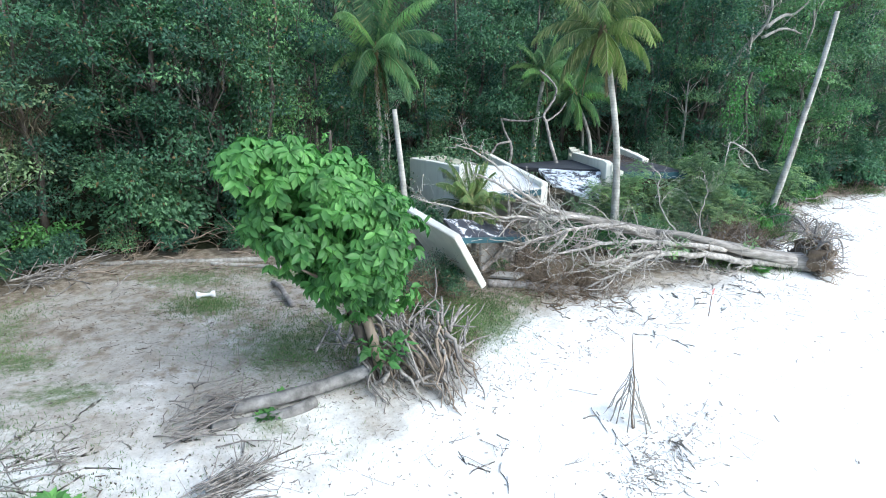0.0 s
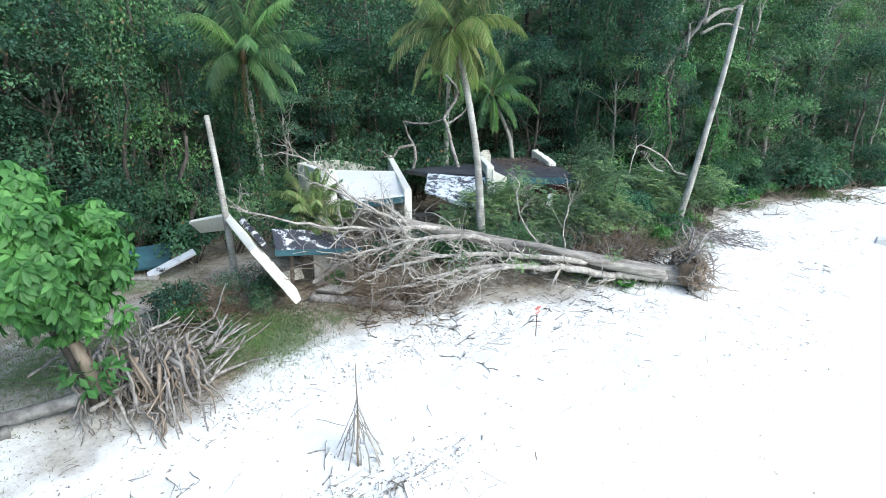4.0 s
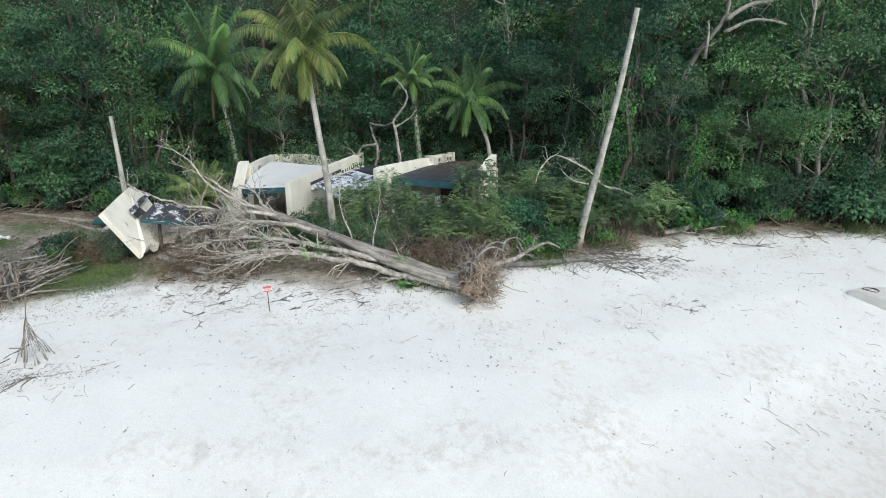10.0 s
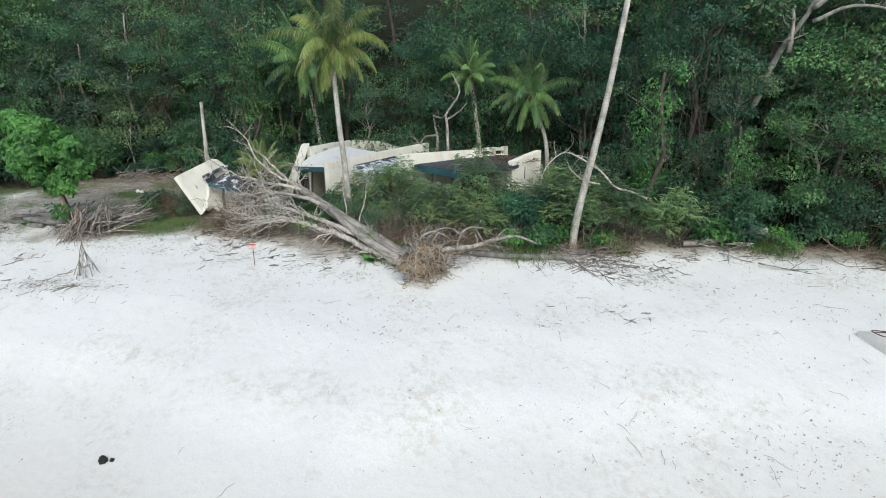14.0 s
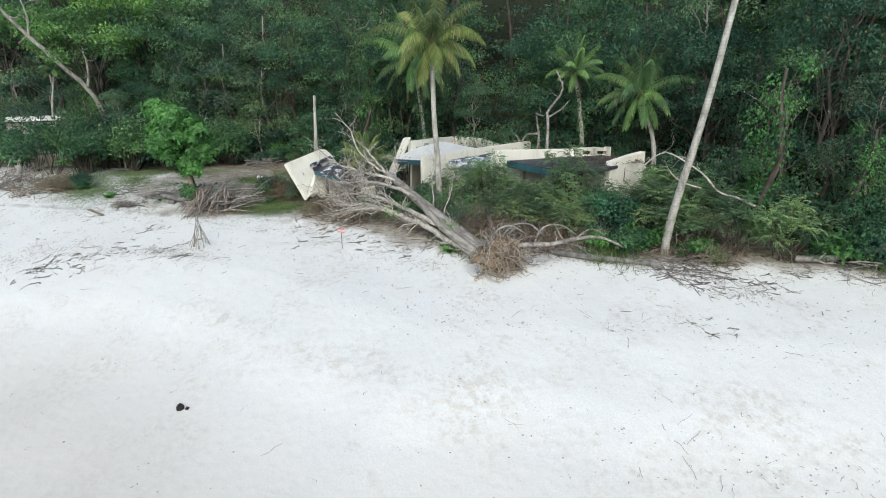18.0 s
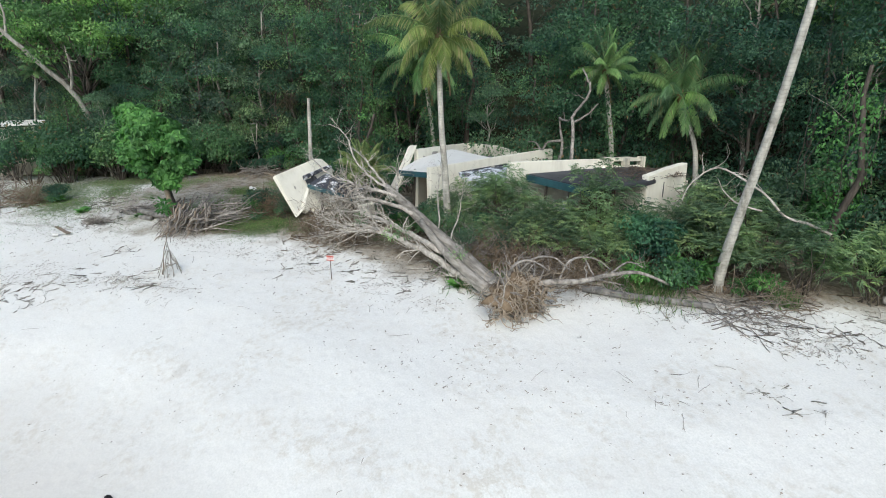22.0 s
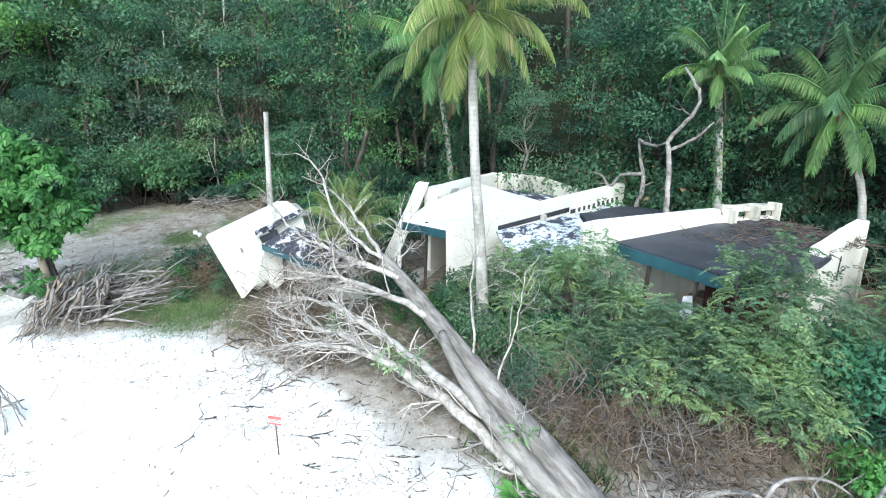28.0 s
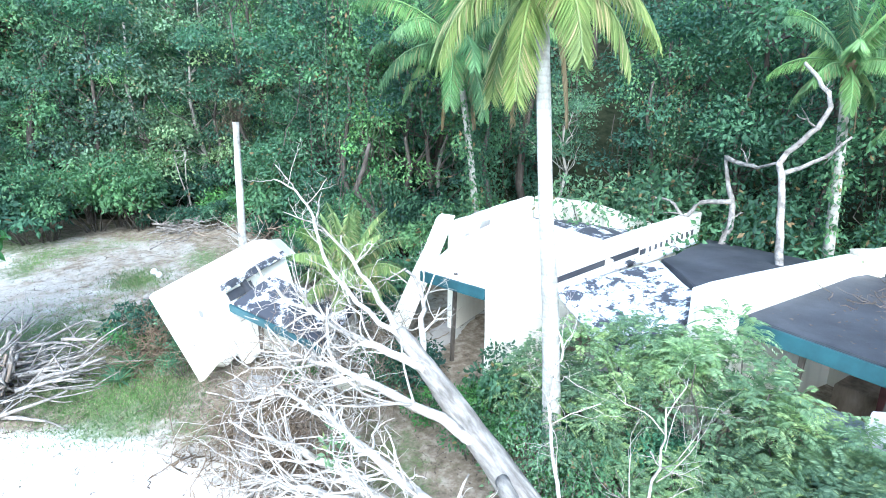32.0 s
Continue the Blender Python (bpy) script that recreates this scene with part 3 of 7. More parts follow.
def build_ground():
    near = np.arange(-16, 30.01, 0.25)
    left = -16 - np.cumsum(np.geomspace(0.3, 160, 34))[::-1]
    right = 30 + np.cumsum(np.geomspace(0.3, 160, 34))
    xs = np.concatenate([left, near, right])
    nearY = np.arange(-6, 36.01, 0.25)
    down = -6 - np.cumsum(np.geomspace(0.3, 160, 34))[::-1]
    upY = 36 + np.cumsum(np.geomspace(0.3, 160, 34))
    ys = np.concatenate([down, nearY, upY])
    X, Y = np.meshgrid(xs, ys)
    Z = height(X, Y)
    e, d = inland(X, Y), forest_depth(X, Y)
    # trodden, dimpled sand
    rng = np.random.RandomState(3)
    fine = (np.abs(X - 7) < 23) & (np.abs(Y - 15) < 21)
    Z = Z + np.where(fine, rng.normal(size=X.shape) * np.where((e > -9) & (e < 1), 0.010, 0.004), 0)
    soil = np.clip(e / 2.6 + 0.25, 0, 1)
    clearing = (X < -0.2) & (d < -0.6) & (e > 0)
    open_sand = np.clip(0.38 + 0.07 * (Y - 9.5) + 0.09 * np.sin(X * 0.9) * np.cos(Y * 0.8), 0.08, 0.50)
    soil = np.where(clearing, np.minimum(soil, np.where(d > -2.5, 0.7, open_sand)), soil)
    strip = np.clip(1 - np.hypot((X + 0.2) / 2.3, (Y - 11.6) / 2.6), 0, 1)
    soil = np.maximum(soil, 0.85 * np.minimum(strip * 2, 1) * np.clip(e / 0.6, 0, 1))
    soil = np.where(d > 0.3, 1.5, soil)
    soil = np.where(e < -7.5, -np.clip((-7.5 - e) / 4.5, 0, 1), soil)
    turf = np.zeros_like(X)
    for tx, ty, sx, sy, k in TURF:
        turf = np.maximum(turf, k * np.exp(-0.5 * (((X - tx) / sx) ** 2 + ((Y - ty) / sy) ** 2)))
    nx, ny = len(xs), len(ys)
    idx = np.arange(nx * ny).reshape(ny, nx)
    F = np.stack([idx[:-1, :-1], idx[:-1, 1:], idx[1:, 1:], idx[1:, :-1]], -1).reshape(-1, 4)
    me = raw_mesh("ground", np.stack([X, Y, Z], -1).reshape(-1, 3), F)
    at = me.attributes.new("soil", "FLOAT", "POINT")
    at.data.foreach_set("value", soil.reshape(-1).astype(np.float32))
    at = me.attributes.new("turf", "FLOAT", "POINT")
    at.data.foreach_set("value", turf.reshape(-1).astype(np.float32))
    return tagged(part("ground", me, SAND, smooth=True), "white coral sand beach rising to littered soil", "beach", kind="structure")


build_ground()


def sea_mat():
    m, nt, bsdf = shader("shallow_sea")
    bsdf.inputs["Base Color"].default_value = (0.55, 0.72, 0.70, 1)
    bsdf.inputs["Roughness"].default_value = 0.08
    bsdf.inputs["IOR"].default_value = 1.33
    bsdf.inputs["Transmission Weight"].default_value = 0.9
    bumped(nt, bsdf, noise_of(nt, 1.2, 4, 0.6, space="World"), 0.15, 0.1)
    return m


bm = bmesh.new()
bm.faces.new([bm.verts.new(p) for p in ((-600, -620, -2.35), (620, -620, -2.35), (620, 600, -2.35), (30, 10, -2.35), (2, -18, -2.35))])
tagged(part("water", bm, sea_mat()), "calm clear shallow sea along the beach", "sea", kind="structure")
# ---- the wrecked beach building ----
hall = thing("ruined_building", "collapsed cream concrete building with teal roof edges", "ruined building", at=(4, 21.5, 0.4))


def fixed(name, bm, mat, parent=hall, label=""):
    """A part given in world metres."""
    ob = part(name, bm, mat, parent, label)
    if parent.parent is None:
        ob.matrix_parent_inverse = Matrix.Translation(-Vector(parent.location))
    return ob


GZ = 0.1
# party walls, south to north
fixed("front_fin", slab([(1.45, 18.1, 0.75), (1.15, 19.38, 3.05), (0.70, 19.27, 3.0), (0.84, 17.95, 0.6)], (-0.03, 0.15, 0.06), 0.012, 3, 0.025), CREAM, label="broken party wall leaning over")
fixed("party_wall", slab([(1.08, 19.55, GZ), (-1.0, 23.05, GZ), (-1.0, 23.05, 2.78), (-0.1, 21.55, 2.86), (1.08, 19.55, 2.92)], (-0.19, -0.11, 0), 0.006, 4), CREAM, label="cream party wall with stained parapet")
fixed("party_wall", slab([(3.67, 18.95, GZ), (2.1, 25.9, 2.05), (2.1, 25.9, 2.72), (3.67, 18.95, 2.55)], (-0.23, -0.05, 0), 0.003, 4), CREAM, label="cream party wall, broken at its far end")
fixed("party_wall", slab([(6.45, 20.75, GZ), (6.3, 27.35, GZ), (6.3, 27.35, 2.45), (6.1, 25.5, 2.5), (6.06, 25.4, 2.78), (6.33, 21.3, 2.98), (6.33, 20.9, 2.95)], (-0.24, 0.02, 0), 0.003, 3), CREAM, label="cream party wall with cracked parapet")
fixed("pier", slab([(6.30, 20.83, GZ), (6.80, 21.06, GZ), (6.80, 21.06, 2.62), (6.30, 20.83, 2.90)], (-0.06, 0.14, 0), 0.004, 3), CREAM, label="cream pier closing the wall's front end")
fixed("end_wall", slab([(9.03, 24.85, GZ), (8.55, 27.3, GZ), (8.55, 27.3, 2.85), (8.78, 26.1, 2.76), (9.03, 24.9, 2.62)], (-0.28, -0.04, 0), 0.01, 4), CREAM, label="stained cream gable end wall")
fixed("rear_wall", slab([(-1.0, 23.05, GZ), (2.2, 25.6, GZ), (2.2, 25.6, 2.1), (0.2, 24.0, 2.75), (-1.0, 23.05, 2.78)], (-0.12, 0.15, 0), 0.006, 4), CREAM_STAINED)
fixed("rear_wall", slab([(6.3, 27.35, GZ), (8.6, 27.2, GZ), (8.6, 27.2, 2.2), (6.3, 27.35, 2.3)], (0, 0.18, 0), 0.006, 4), CREAM_STAINED)
# roofs
rb = fixed("roof_slab", slab([(1.68, 18.5, 2.24), (3.46, 18.95, 2.38), (2.75, 22.3, 2.60), (0.05, 21.7, 2.70), (1.0, 19.7, 2.56)], (0, 0, -0.14), 0.008, 3), WHITE_ROOF, label="white painted flat roof")
fixed("fascia", slab([(1.66, 18.46, 2.20), (3.44, 18.91, 2.34), (3.44, 18.91, 2.13), (1.66, 18.46, 1.98)], (0.01, -0.04, 0), 0, 0, 0.006), TEAL, rb, "teal painted fascia board")
fixed("roof_slab", slab([(2.7, 22.35, 2.45), (2.2, 25.3, 2.15), (-0.7, 23.0, 2.3), (0.1, 21.75, 2.55)], (0, 0, -0.15), 0.02, 3), PEELED_DARK, label="sagging rear roof with peeling coating")
fixed("roof_slab", slab([(3.9, 22.7, 2.48), (6.05, 21.5, 2.62), (6.0, 25.6, 2.45), (2.5, 25.7, 2.15)], (0, 0, -0.16), 0.01, 3), BITUMEN, label="tilted black bitumen roof")
fixed("roof_slab", slab([(4.0, 20.0, 2.35), (5.75, 19.9, 1.75), (6.05, 21.4, 2.58), (3.9, 22.6, 2.48)], (0.02, 0.04, -0.14), 0.015, 3), PEELED_FLAKY, label="fallen roof panel with white coating peeling off")
rd = fixed("roof_slab", slab([(6.6, 21.5, 2.58), (9.5, 22.05, 2.50), (9.2, 24.6, 2.46), (8.4, 26.9, 2.44), (6.32, 27.0, 2.44), (6.08, 25.4, 2.46)], (0, 0, -0.15), 0.006, 3), BITUMEN, label="black bitumen flat roof strewn with litter")
fixed("fascia", slab([(6.58, 21.46, 2.56), (9.54, 22.02, 2.48), (9.54, 22.02, 2.24), (6.58, 21.46, 2.31)], (0.01, -0.045, 0), 0, 0, 0.006), TEAL, rd, "teal painted fascia board")
# floors and inner walls in the shade
fixed("floor_slab", slab([(1.2, 18.2, 0.42), (9.4, 21.6, 0.42), (8.8, 27.2, 0.42), (-0.9, 23.0, 0.42)], (0, 0, -0.3), 0.004, 0), CONCRETE)
fixed("inner_wall", upright((1.0, 21.4), (3.1, 22.1), 0.4, 2.3, 2.3, 0.15), INNER)
fixed("inner_wall", upright((6.2, 24.6), (8.9, 24.9), 0.4, 2.3, 2.3, 0.15), INNER)
for px, py in ((2.35, 18.75), (7.25, 21.7), (8.3, 21.9)):
    fixed("post", slab([(px, py, 0.4), (px + 0.07, py, 0.4), (px + 0.07, py + 0.07, 0.4), (px, py + 0.07, 0.4)], (0.12, 0.02, 1.95), 0, 0, 0.004), BARK, label="dark timber post")

# the wall that has tipped over on the beach side
fallen = thing("fallen_wall", "tipped cream concrete wall with broken lower corner", "fallen wall", at=(0.6, 14.6, 0.3))
fixed("wall_panel", slab([(0.62, 13.57, 2.18), (1.38, 14.22, 0.63), (1.18, 14.50, 0.80), (1.02, 14.68, 0.66), (0.84, 14.92, 0.79), (0.90, 15.11, 0.55), (0.52, 15.54, 0.71), (-0.12, 16.4, 0.95), (-0.98, 16.26, 2.13), (-1.04, 15.91, 2.48), (-0.88, 15.60, 2.54)], (-0.13, -0.08, -0.10), 0, 0, 0.02), CREAM, fallen)
fixed("wall_return", slab([(-0.88, 15.68, 2.50), (-2.3, 16.4, 2.10), (-2.15, 16.75, 1.70), (-0.75, 15.95, 2.05)], (-0.05, -0.11, -0.06), 0, 0, 0.015), CREAM, fallen, "short return wall tipped with it")
fixed("ledge", slab([(0.20, 14.72, 1.97), (-0.84, 16.12, 2.20), (-0.78, 16.17, 2.07), (0.26, 14.77, 1.84)], (0.10, 0.06, 0.075), 0.012, 4), PEELED_DARK, fallen, "black roof edge clinging to the wall")
# no opening is cut: a black plate stands for its shade
fixed("slot", slab([(0.26, 14.84, 1.83), (-0.10, 15.36, 1.90), (-0.02, 15.42, 1.74), (0.34, 14.90, 1.67)], (0.012, 0.008, 0.009), 0, 0, 0), BITUMEN, fallen, "black plate painted as the shade of an opening under the ledge")
fixed("bracket", slab([(-0.02, 15.12, 1.90), (-0.10, 15.22, 1.92), (0.08, 15.36, 1.66), (0.16, 15.26, 1.64)], (0.09, 0.06, 0.07), 0.004, 0), BITUMEN, fallen, "dark stub of a roof beam")
fixed("crack", slab([(0.62, 14.28, 1.72), (0.58, 14.36, 1.66), (0.64, 14.36, 1.56), (0.68, 14.30, 1.60)], (0.004, 0.003, 0.003), 0, 0, 0), CONCRETE, fallen, "dark chipped hole")
lost = thing("fallen_roof", "teal edged roof fragment with peeling white coating", "roof fragment", at=(1.8, 15.8, 0.4))
rf = fixed("roof_slab", slab([(0.58, 14.92, 1.75), (2.55, 16.15, 1.48), (1.7, 17.0, 1.68), (0.2, 15.75, 2.05)], (0, 0, -0.12), 0.006, 2), PEELED_DARK, lost)
fixed("fascia", slab([(0.56, 14.88, 1.72), (2.57, 16.11, 1.45), (2.57, 16.11, 1.30), (0.56, 14.88, 1.56)], (0.02, -0.04, 0), 0, 0, 0.005), TEAL, rf, "teal painted fascia board")
fixed("support_wall", slab([(1.3, 15.8, 0.2), (2.4, 16.4, 0.2), (2.4, 16.4, 1.45), (1.3, 15.8, 1.65)], (-0.06, 0.12, 0), 0.006, 0), CONCRETE, lost)
for x, y, h in ((0.75, 15.3, 1.5), (2.3, 16.1, 1.30)):
    fixed("post", slab([(x, y, 0.3), (x + 0.09, y, 0.3), (x + 0.09, y + 0.09, 0.3), (x, y + 0.09, 0.3)], (0.03, 0.02, h - 0.35), 0, 0, 0.004), BARK, lost, "dark timber post")
# sheets of the roof blown into the clearing
for i, (q, m, lab) in enumerate(((((-4.5, 16.1, 0.62), (-3.2, 16.5, 0.72), (-3.3, 17.0, 1.25), (-4.4, 16.7, 1.15)), TEAL, "teal roof panel lying against the bank"), (((-3.5, 15.9, 0.55), (-2.2, 16.2, 1.2), (-2.4, 16.45, 1.25), (-3.7, 16.15, 0.6)), PEELED, "blue-white peeling roof sheet"), (((1.5, 15.0, 0.62), (2.2, 14.75, 0.66), (2.5, 15.3, 0.62), (1.8, 15.5, 0.6)), CONCRETE, "broken concrete slab among the brush"), (((0.6, 15.4, 0.72), (1.0, 15.7, 0.75), (0.85, 15.95, 0.9), (0.45, 15.6, 0.88)), CREAM_STAINED, "broken wall block among the rubble"), (((3.2, 16.2, 0.95), (3.6, 16.0, 1.35), (3.9, 16.5, 1.5), (3.5, 16.7, 1.0)), CREAM, "jagged cream wall fragment"))):
    ob = tagged(part("rubble_slab", slab(q, (0.02, 0.03, -0.08), 0.006, 0, 0.012), m), lab, "rubble")
# ventilation slot under the middle parapet, its inner shade a black plate, with small posts
A, B = Vector((3.68, 18.95, 0)), Vector((2.11, 25.9, 0))
for k in range(2):
    f0, f1 = (0.22, 0.62) if k == 0 else (0.63, 0.95)
    p, q = A + (B - A) * f0, A + (B - A) * f1
    fixed("slot", slab([(p.x, p.y, 2.13), (q.x, q.y, 2.20), (q.x, q.y, 2.34), (p.x, p.y, 2.25)], (0.012, 0.003, 0), 0, 0, 0), BITUMEN, label="black plate painted as the shade in a ventilation slot")
    fixed("beam", slab([(p.x, p.y, 1.95), (q.x, q.y, 2.02), (q.x, q.y, 2.13), (p.x, p.y, 2.06)], (0.16, 0.04, 0), 0.008, 2), PEELED, label="flaking ring beam")
for k in range(9):
    p = A + (B - A) * (0.66 + 0.032 * k)
    fixed("slot_post", slab([(p.x, p.y, 2.14), (p.x - 0.02, p.y + 0.09, 2.14), (p.x - 0.02, p.y + 0.09, 2.33), (p.x, p.y, 2.33)], (0.03, 0.008, 0), 0, 0, 0), CREAM)
# broken rear stretch of the north wall: capping beam, stubs
fixed("capping_beam", slab([(6.08, 25.45, 2.70), (6.30, 27.3, 2.62), (6.30, 27.3, 2.74), (6.08, 25.45, 2.84)], (-0.28, 0.03, 0), 0.012, 2), CREAM_STAINED, label="stained broken capping beam")
for y in (25.5, 26.35, 27.2):
    fixed("pilaster", slab([(6.36, y, 0.4), (6.36, y + 0.2, 0.4), (6.36, y + 0.2, 2.80), (6.36, y, 2.80)], (-0.3, 0, 0), 0.012, 1), CREAM_STAINED, label="weathered pilaster")
fixed("lattice_panel", slab([(8.28, 21.72, 1.25), (8.62, 21.85, 1.05), (8.50, 21.80, 1.95), (8.36, 21.74, 1.9)], (0.0, 0.02, 0), 0, 0, 0.002), plain("white_lattice", (0.7, 0.72, 0.75), 0.5), label="white perforated panel")
fixed("counter", slab([(7.0, 23.9, 0.4), (8.6, 24.2, 0.4), (8.6, 24.2, 1.2), (7.0, 23.9, 1.2)], (0.05, -0.5, 0), 0.005, 0), TWIG, label="wrecked timber counter")


fixed("crack", slab([(8.86, 25.82, 1.75), (8.855, 25.85, 1.75), (8.85, 25.86, 2.3), (8.855, 25.84, 2.3)], (0.02, 0.002, 0), 0, 0, 0), BITUMEN, label="dark upright crack")
# holes in the south wall, their shade drawn as grey plates on both faces, and dark interior things under the last roof
for q in (((0.62, 20.33, 2.42), (0.36, 20.77, 2.36), (0.30, 20.86, 2.68), (0.50, 20.52, 2.72)), ((0.98, 19.72, 2.15), (0.74, 20.12, 2.05), (0.70, 20.18, 2.50), (0.88, 19.88, 2.62))):
    for off in (0.006, -0.2):
        fixed("hole", slab([(x + off, y + off * 0.6, z) for x, y, z in q], (0.004, 0.003, 0), 0, 0, 0), CONCRETE, label="grey plate painted as the shade of a hole in the wall")
fixed("inner_wall", upright((7.9, 22.9), (9.2, 23.2), 0.4, 2.3, 2.3, 0.12), plain("dark_red_paint", (0.085, 0.024, 0.022), 0.7), label="dark red painted inner wall")
fixed("door_leaf", slab([(7.35, 22.3, 1.0), (8.2, 22.5, 0.98), (8.1, 23.0, 1.06), (7.3, 22.8, 1.08)], (0, 0, -0.08), 0.004, 2), plain("grey_blue_board", (0.28, 0.36, 0.42), 0.6), label="grey-blue board lying inside")


def roof_litter():
    rng = np.random.RandomState(190)
    C, D, N, L = [], [], [], []
    w = Wood()
    for i in range(900):
        f, g = rng.rand(), rng.rand() ** 2.2
        x, y = 6.6 + 2.4 * f, 26.9 - 3.2 * g - 0.6 * rng.rand()
        if x > 9.1:
            continue
        z = 2.47 + 0.015
        if rng.rand() < 0.35:
            a = rng.uniform(0, 6.28)
            ln = rng.uniform(0.15, 0.6)
            w.tube(wander(rng, (x, y, z), (x + ln * math.cos(a), min(26.95, y + ln * math.sin(a)), z + rng.uniform(0, 0.12)), 4, 0.03), rng.uniform(0.004, 0.01), 3)
        else:
            t = rng.uniform(0, 6.28)
            C.append((x, y, z)), D.append((math.cos(t), math.sin(t), 0.2)), N.append((0, 0, 1)), L.append(rng.uniform(0.05, 0.12))
    for i in range(160):
        t = rng.uniform(0, 6.28)
        x, y = rng.uniform(6.7, 9.2), rng.uniform(21.9, 25)
        C.append((x, y, 2.585 - 0.035 * (y - 21.6))), D.append((math.cos(t), math.sin(t), 0.2)), N.append((0, 0, 1)), L.append(rng.uniform(0.03, 0.09))
    L = np.array(L)
    tagged(part("roof_litter", joined("roof_litter", [leaf_mesh("bits", C, D, N, L, L * 0.5), w.mesh("bits")]), LITTER), "brown leaf litter and dead creeper on the black roof", "debris", kind="stuff")


roof_litter()


# the pile of dry creeper behind the gable wall, and stubs of rusted bars in the broken stretch
for k in range(7):
    y = 25.55 + 0.27 * k
    w = Wood()
    w.tube([(6.22, y, 2.38), (6.23, y + 0.01, 2.72)], 0.008, 4)
    fixed("rebar", w.mesh("rebar"), LITTER, label="rusted reinforcing bar")
def far_hut():
    e = thing("beach_hut", "pale-roofed hut half hidden by bushes at the far end", "hut", at=(-17.4, 2.2, 0.4))
    fixed("wall", slab([(-16.3, 0.9, 0.3), (-16.6, 3.6, 0.3), (-16.6, 3.6, 3.1), (-16.3, 0.9, 3.1)], (-0.2, 0, 0), 0.004, 2), CREAM_STAINED, e)
    fixed("roof", slab([(-16.0, 0.9, 3.30), (-16.3, 3.7, 3.30), (-18.6, 3.5, 3.36), (-18.3, 0.7, 3.36)], (0, 0, -0.10), 0.01, 3), WHITE_ROOF, e, "pale flat roof")


far_hut()
def log(name, label, a, b, r0, r1, mat, seed=0, lift=None, category="log"):
    rng = np.random.RandomState(seed)
    za = gz(*a[:2]) + r0 * 0.7 if len(a) == 2 else a[2]
    zb = gz(*b[:2]) + r1 * 0.7 if len(b) == 2 else b[2]
    A, B = Vector((a[0], a[1], za)), Vector((b[0], b[1], zb))
    e = thing(name, label, category, at=A)
    w = Wood()
    pts = curve_pts([Vector((0, 0, 0)), (B - A) * 0.35 + Vector(rng.normal(size=3) * 0.04), (B - A) * 0.7 + Vector(rng.normal(size=3) * 0.04), B - A], 5)
    w.tube(pts, taper(len(pts), r0, r1), 10, 0.05, rng)
    part("trunk", w.mesh("trunk"), mat, e)
    return e


# ---- trees: a few grown kinds, copied with turns and sizes ----
def broadleaf(seed, h, spread, leaf, mat, bark=BARK, density=60, lo=0.28, droop=0.35, width=0.5, clumps=15, trunk=0.14):
    rng = np.random.RandomState(seed)
    e = thing("tree", "broadleaf forest tree with dense dark green crown", "tree", "trees of the wooded slope")
    w = Wood()
    top = (rng.uniform(-0.3, 0.3), rng.uniform(-0.3, 0.3), h * 0.86)
    spine = wander(rng, (0, 0, -0.4), top, 7, 0.14)
    w.tube(spine, taper(7, trunk, trunk * 0.25), 7)
    cl = []
    for i in range(clumps):
        z = h * rng.uniform(lo, 1.0)
        k = (z / h - lo) / (1 - lo)
        r = spread * (0.45 + 0.75 * math.sin(math.pi * min(1, 0.2 + 0.75 * k))) * rng.uniform(0.45, 1.0)
        a = rng.uniform(0, 2 * math.pi)
        x, y = r * math.cos(a), r * math.sin(a)
        s = rng.uniform(0.5, 1.0) * spread * 0.40
        cl.append((x, y, z, s * rng.uniform(0.9, 1.4), s * rng.uniform(0.9, 1.4), s * rng.uniform(0.6, 0.95)))
        t = spine[min(6, int(max(0, z - 0.8) / (h * 0.86) * 6))]
        w.tube(wander(rng, t, (x, y, z - 0.1), 4, 0.1), taper(4, trunk * 0.22, 0.008), 3)
    part("trunk", w.mesh("trunk"), bark, e)
    part("crown", crown("crown", cl, density, leaf, leaf * width, droop, rng, dome=-0.25), mat, e)
    return e


def draped(seed, h, spread, mat=LEAF_VINE, density=52):
    """A trunk hidden under hanging creepers."""
    rng = np.random.RandomState(seed)
    e = thing("tree", "tree smothered in hanging creepers", "tree", "trees of the wooded slope")
    w = Wood()
    w.tube(wander(rng, (0, 0, -0.4), (0.2, 0.1, h * 0.95), 7, 0.18), taper(7, 0.15, 0.05), 7)
    cl = []
    n = int(h * 1.7)
    for i in range(n):
        z = h * (i + 0.6) / n
        r = spread * (0.35 + 0.55 * (z / h)) * rng.uniform(0.3, 1.0)
        a = rng.uniform(0, 2 * math.pi)
        s = spread * rng.uniform(0.28, 0.5)
        cl.append((r * math.cos(a), r * math.sin(a), z, s, s, s * rng.uniform(1.1, 1.9)))
    for i in range(14):
        a, r = rng.uniform(0, 2 * math.pi), spread * rng.uniform(0.6, 1.15)
        x, y, z = r * math.cos(a), r * math.sin(a), h * rng.uniform(0.5, 0.98)
        w.tube(wander(rng, (x, y, z), (x * 1.05, y * 1.05, z - rng.uniform(0.8, h * 0.5)), 6, 0.07), 0.012, 3)
    part("trunk", w.mesh("trunk"), BARK, e)
    part("crown", crown("crown", cl, density * 0.9, 0.135, 0.075, 0.7, rng, 0.5), mat, e, "curtain of creeper leaves")
    return e


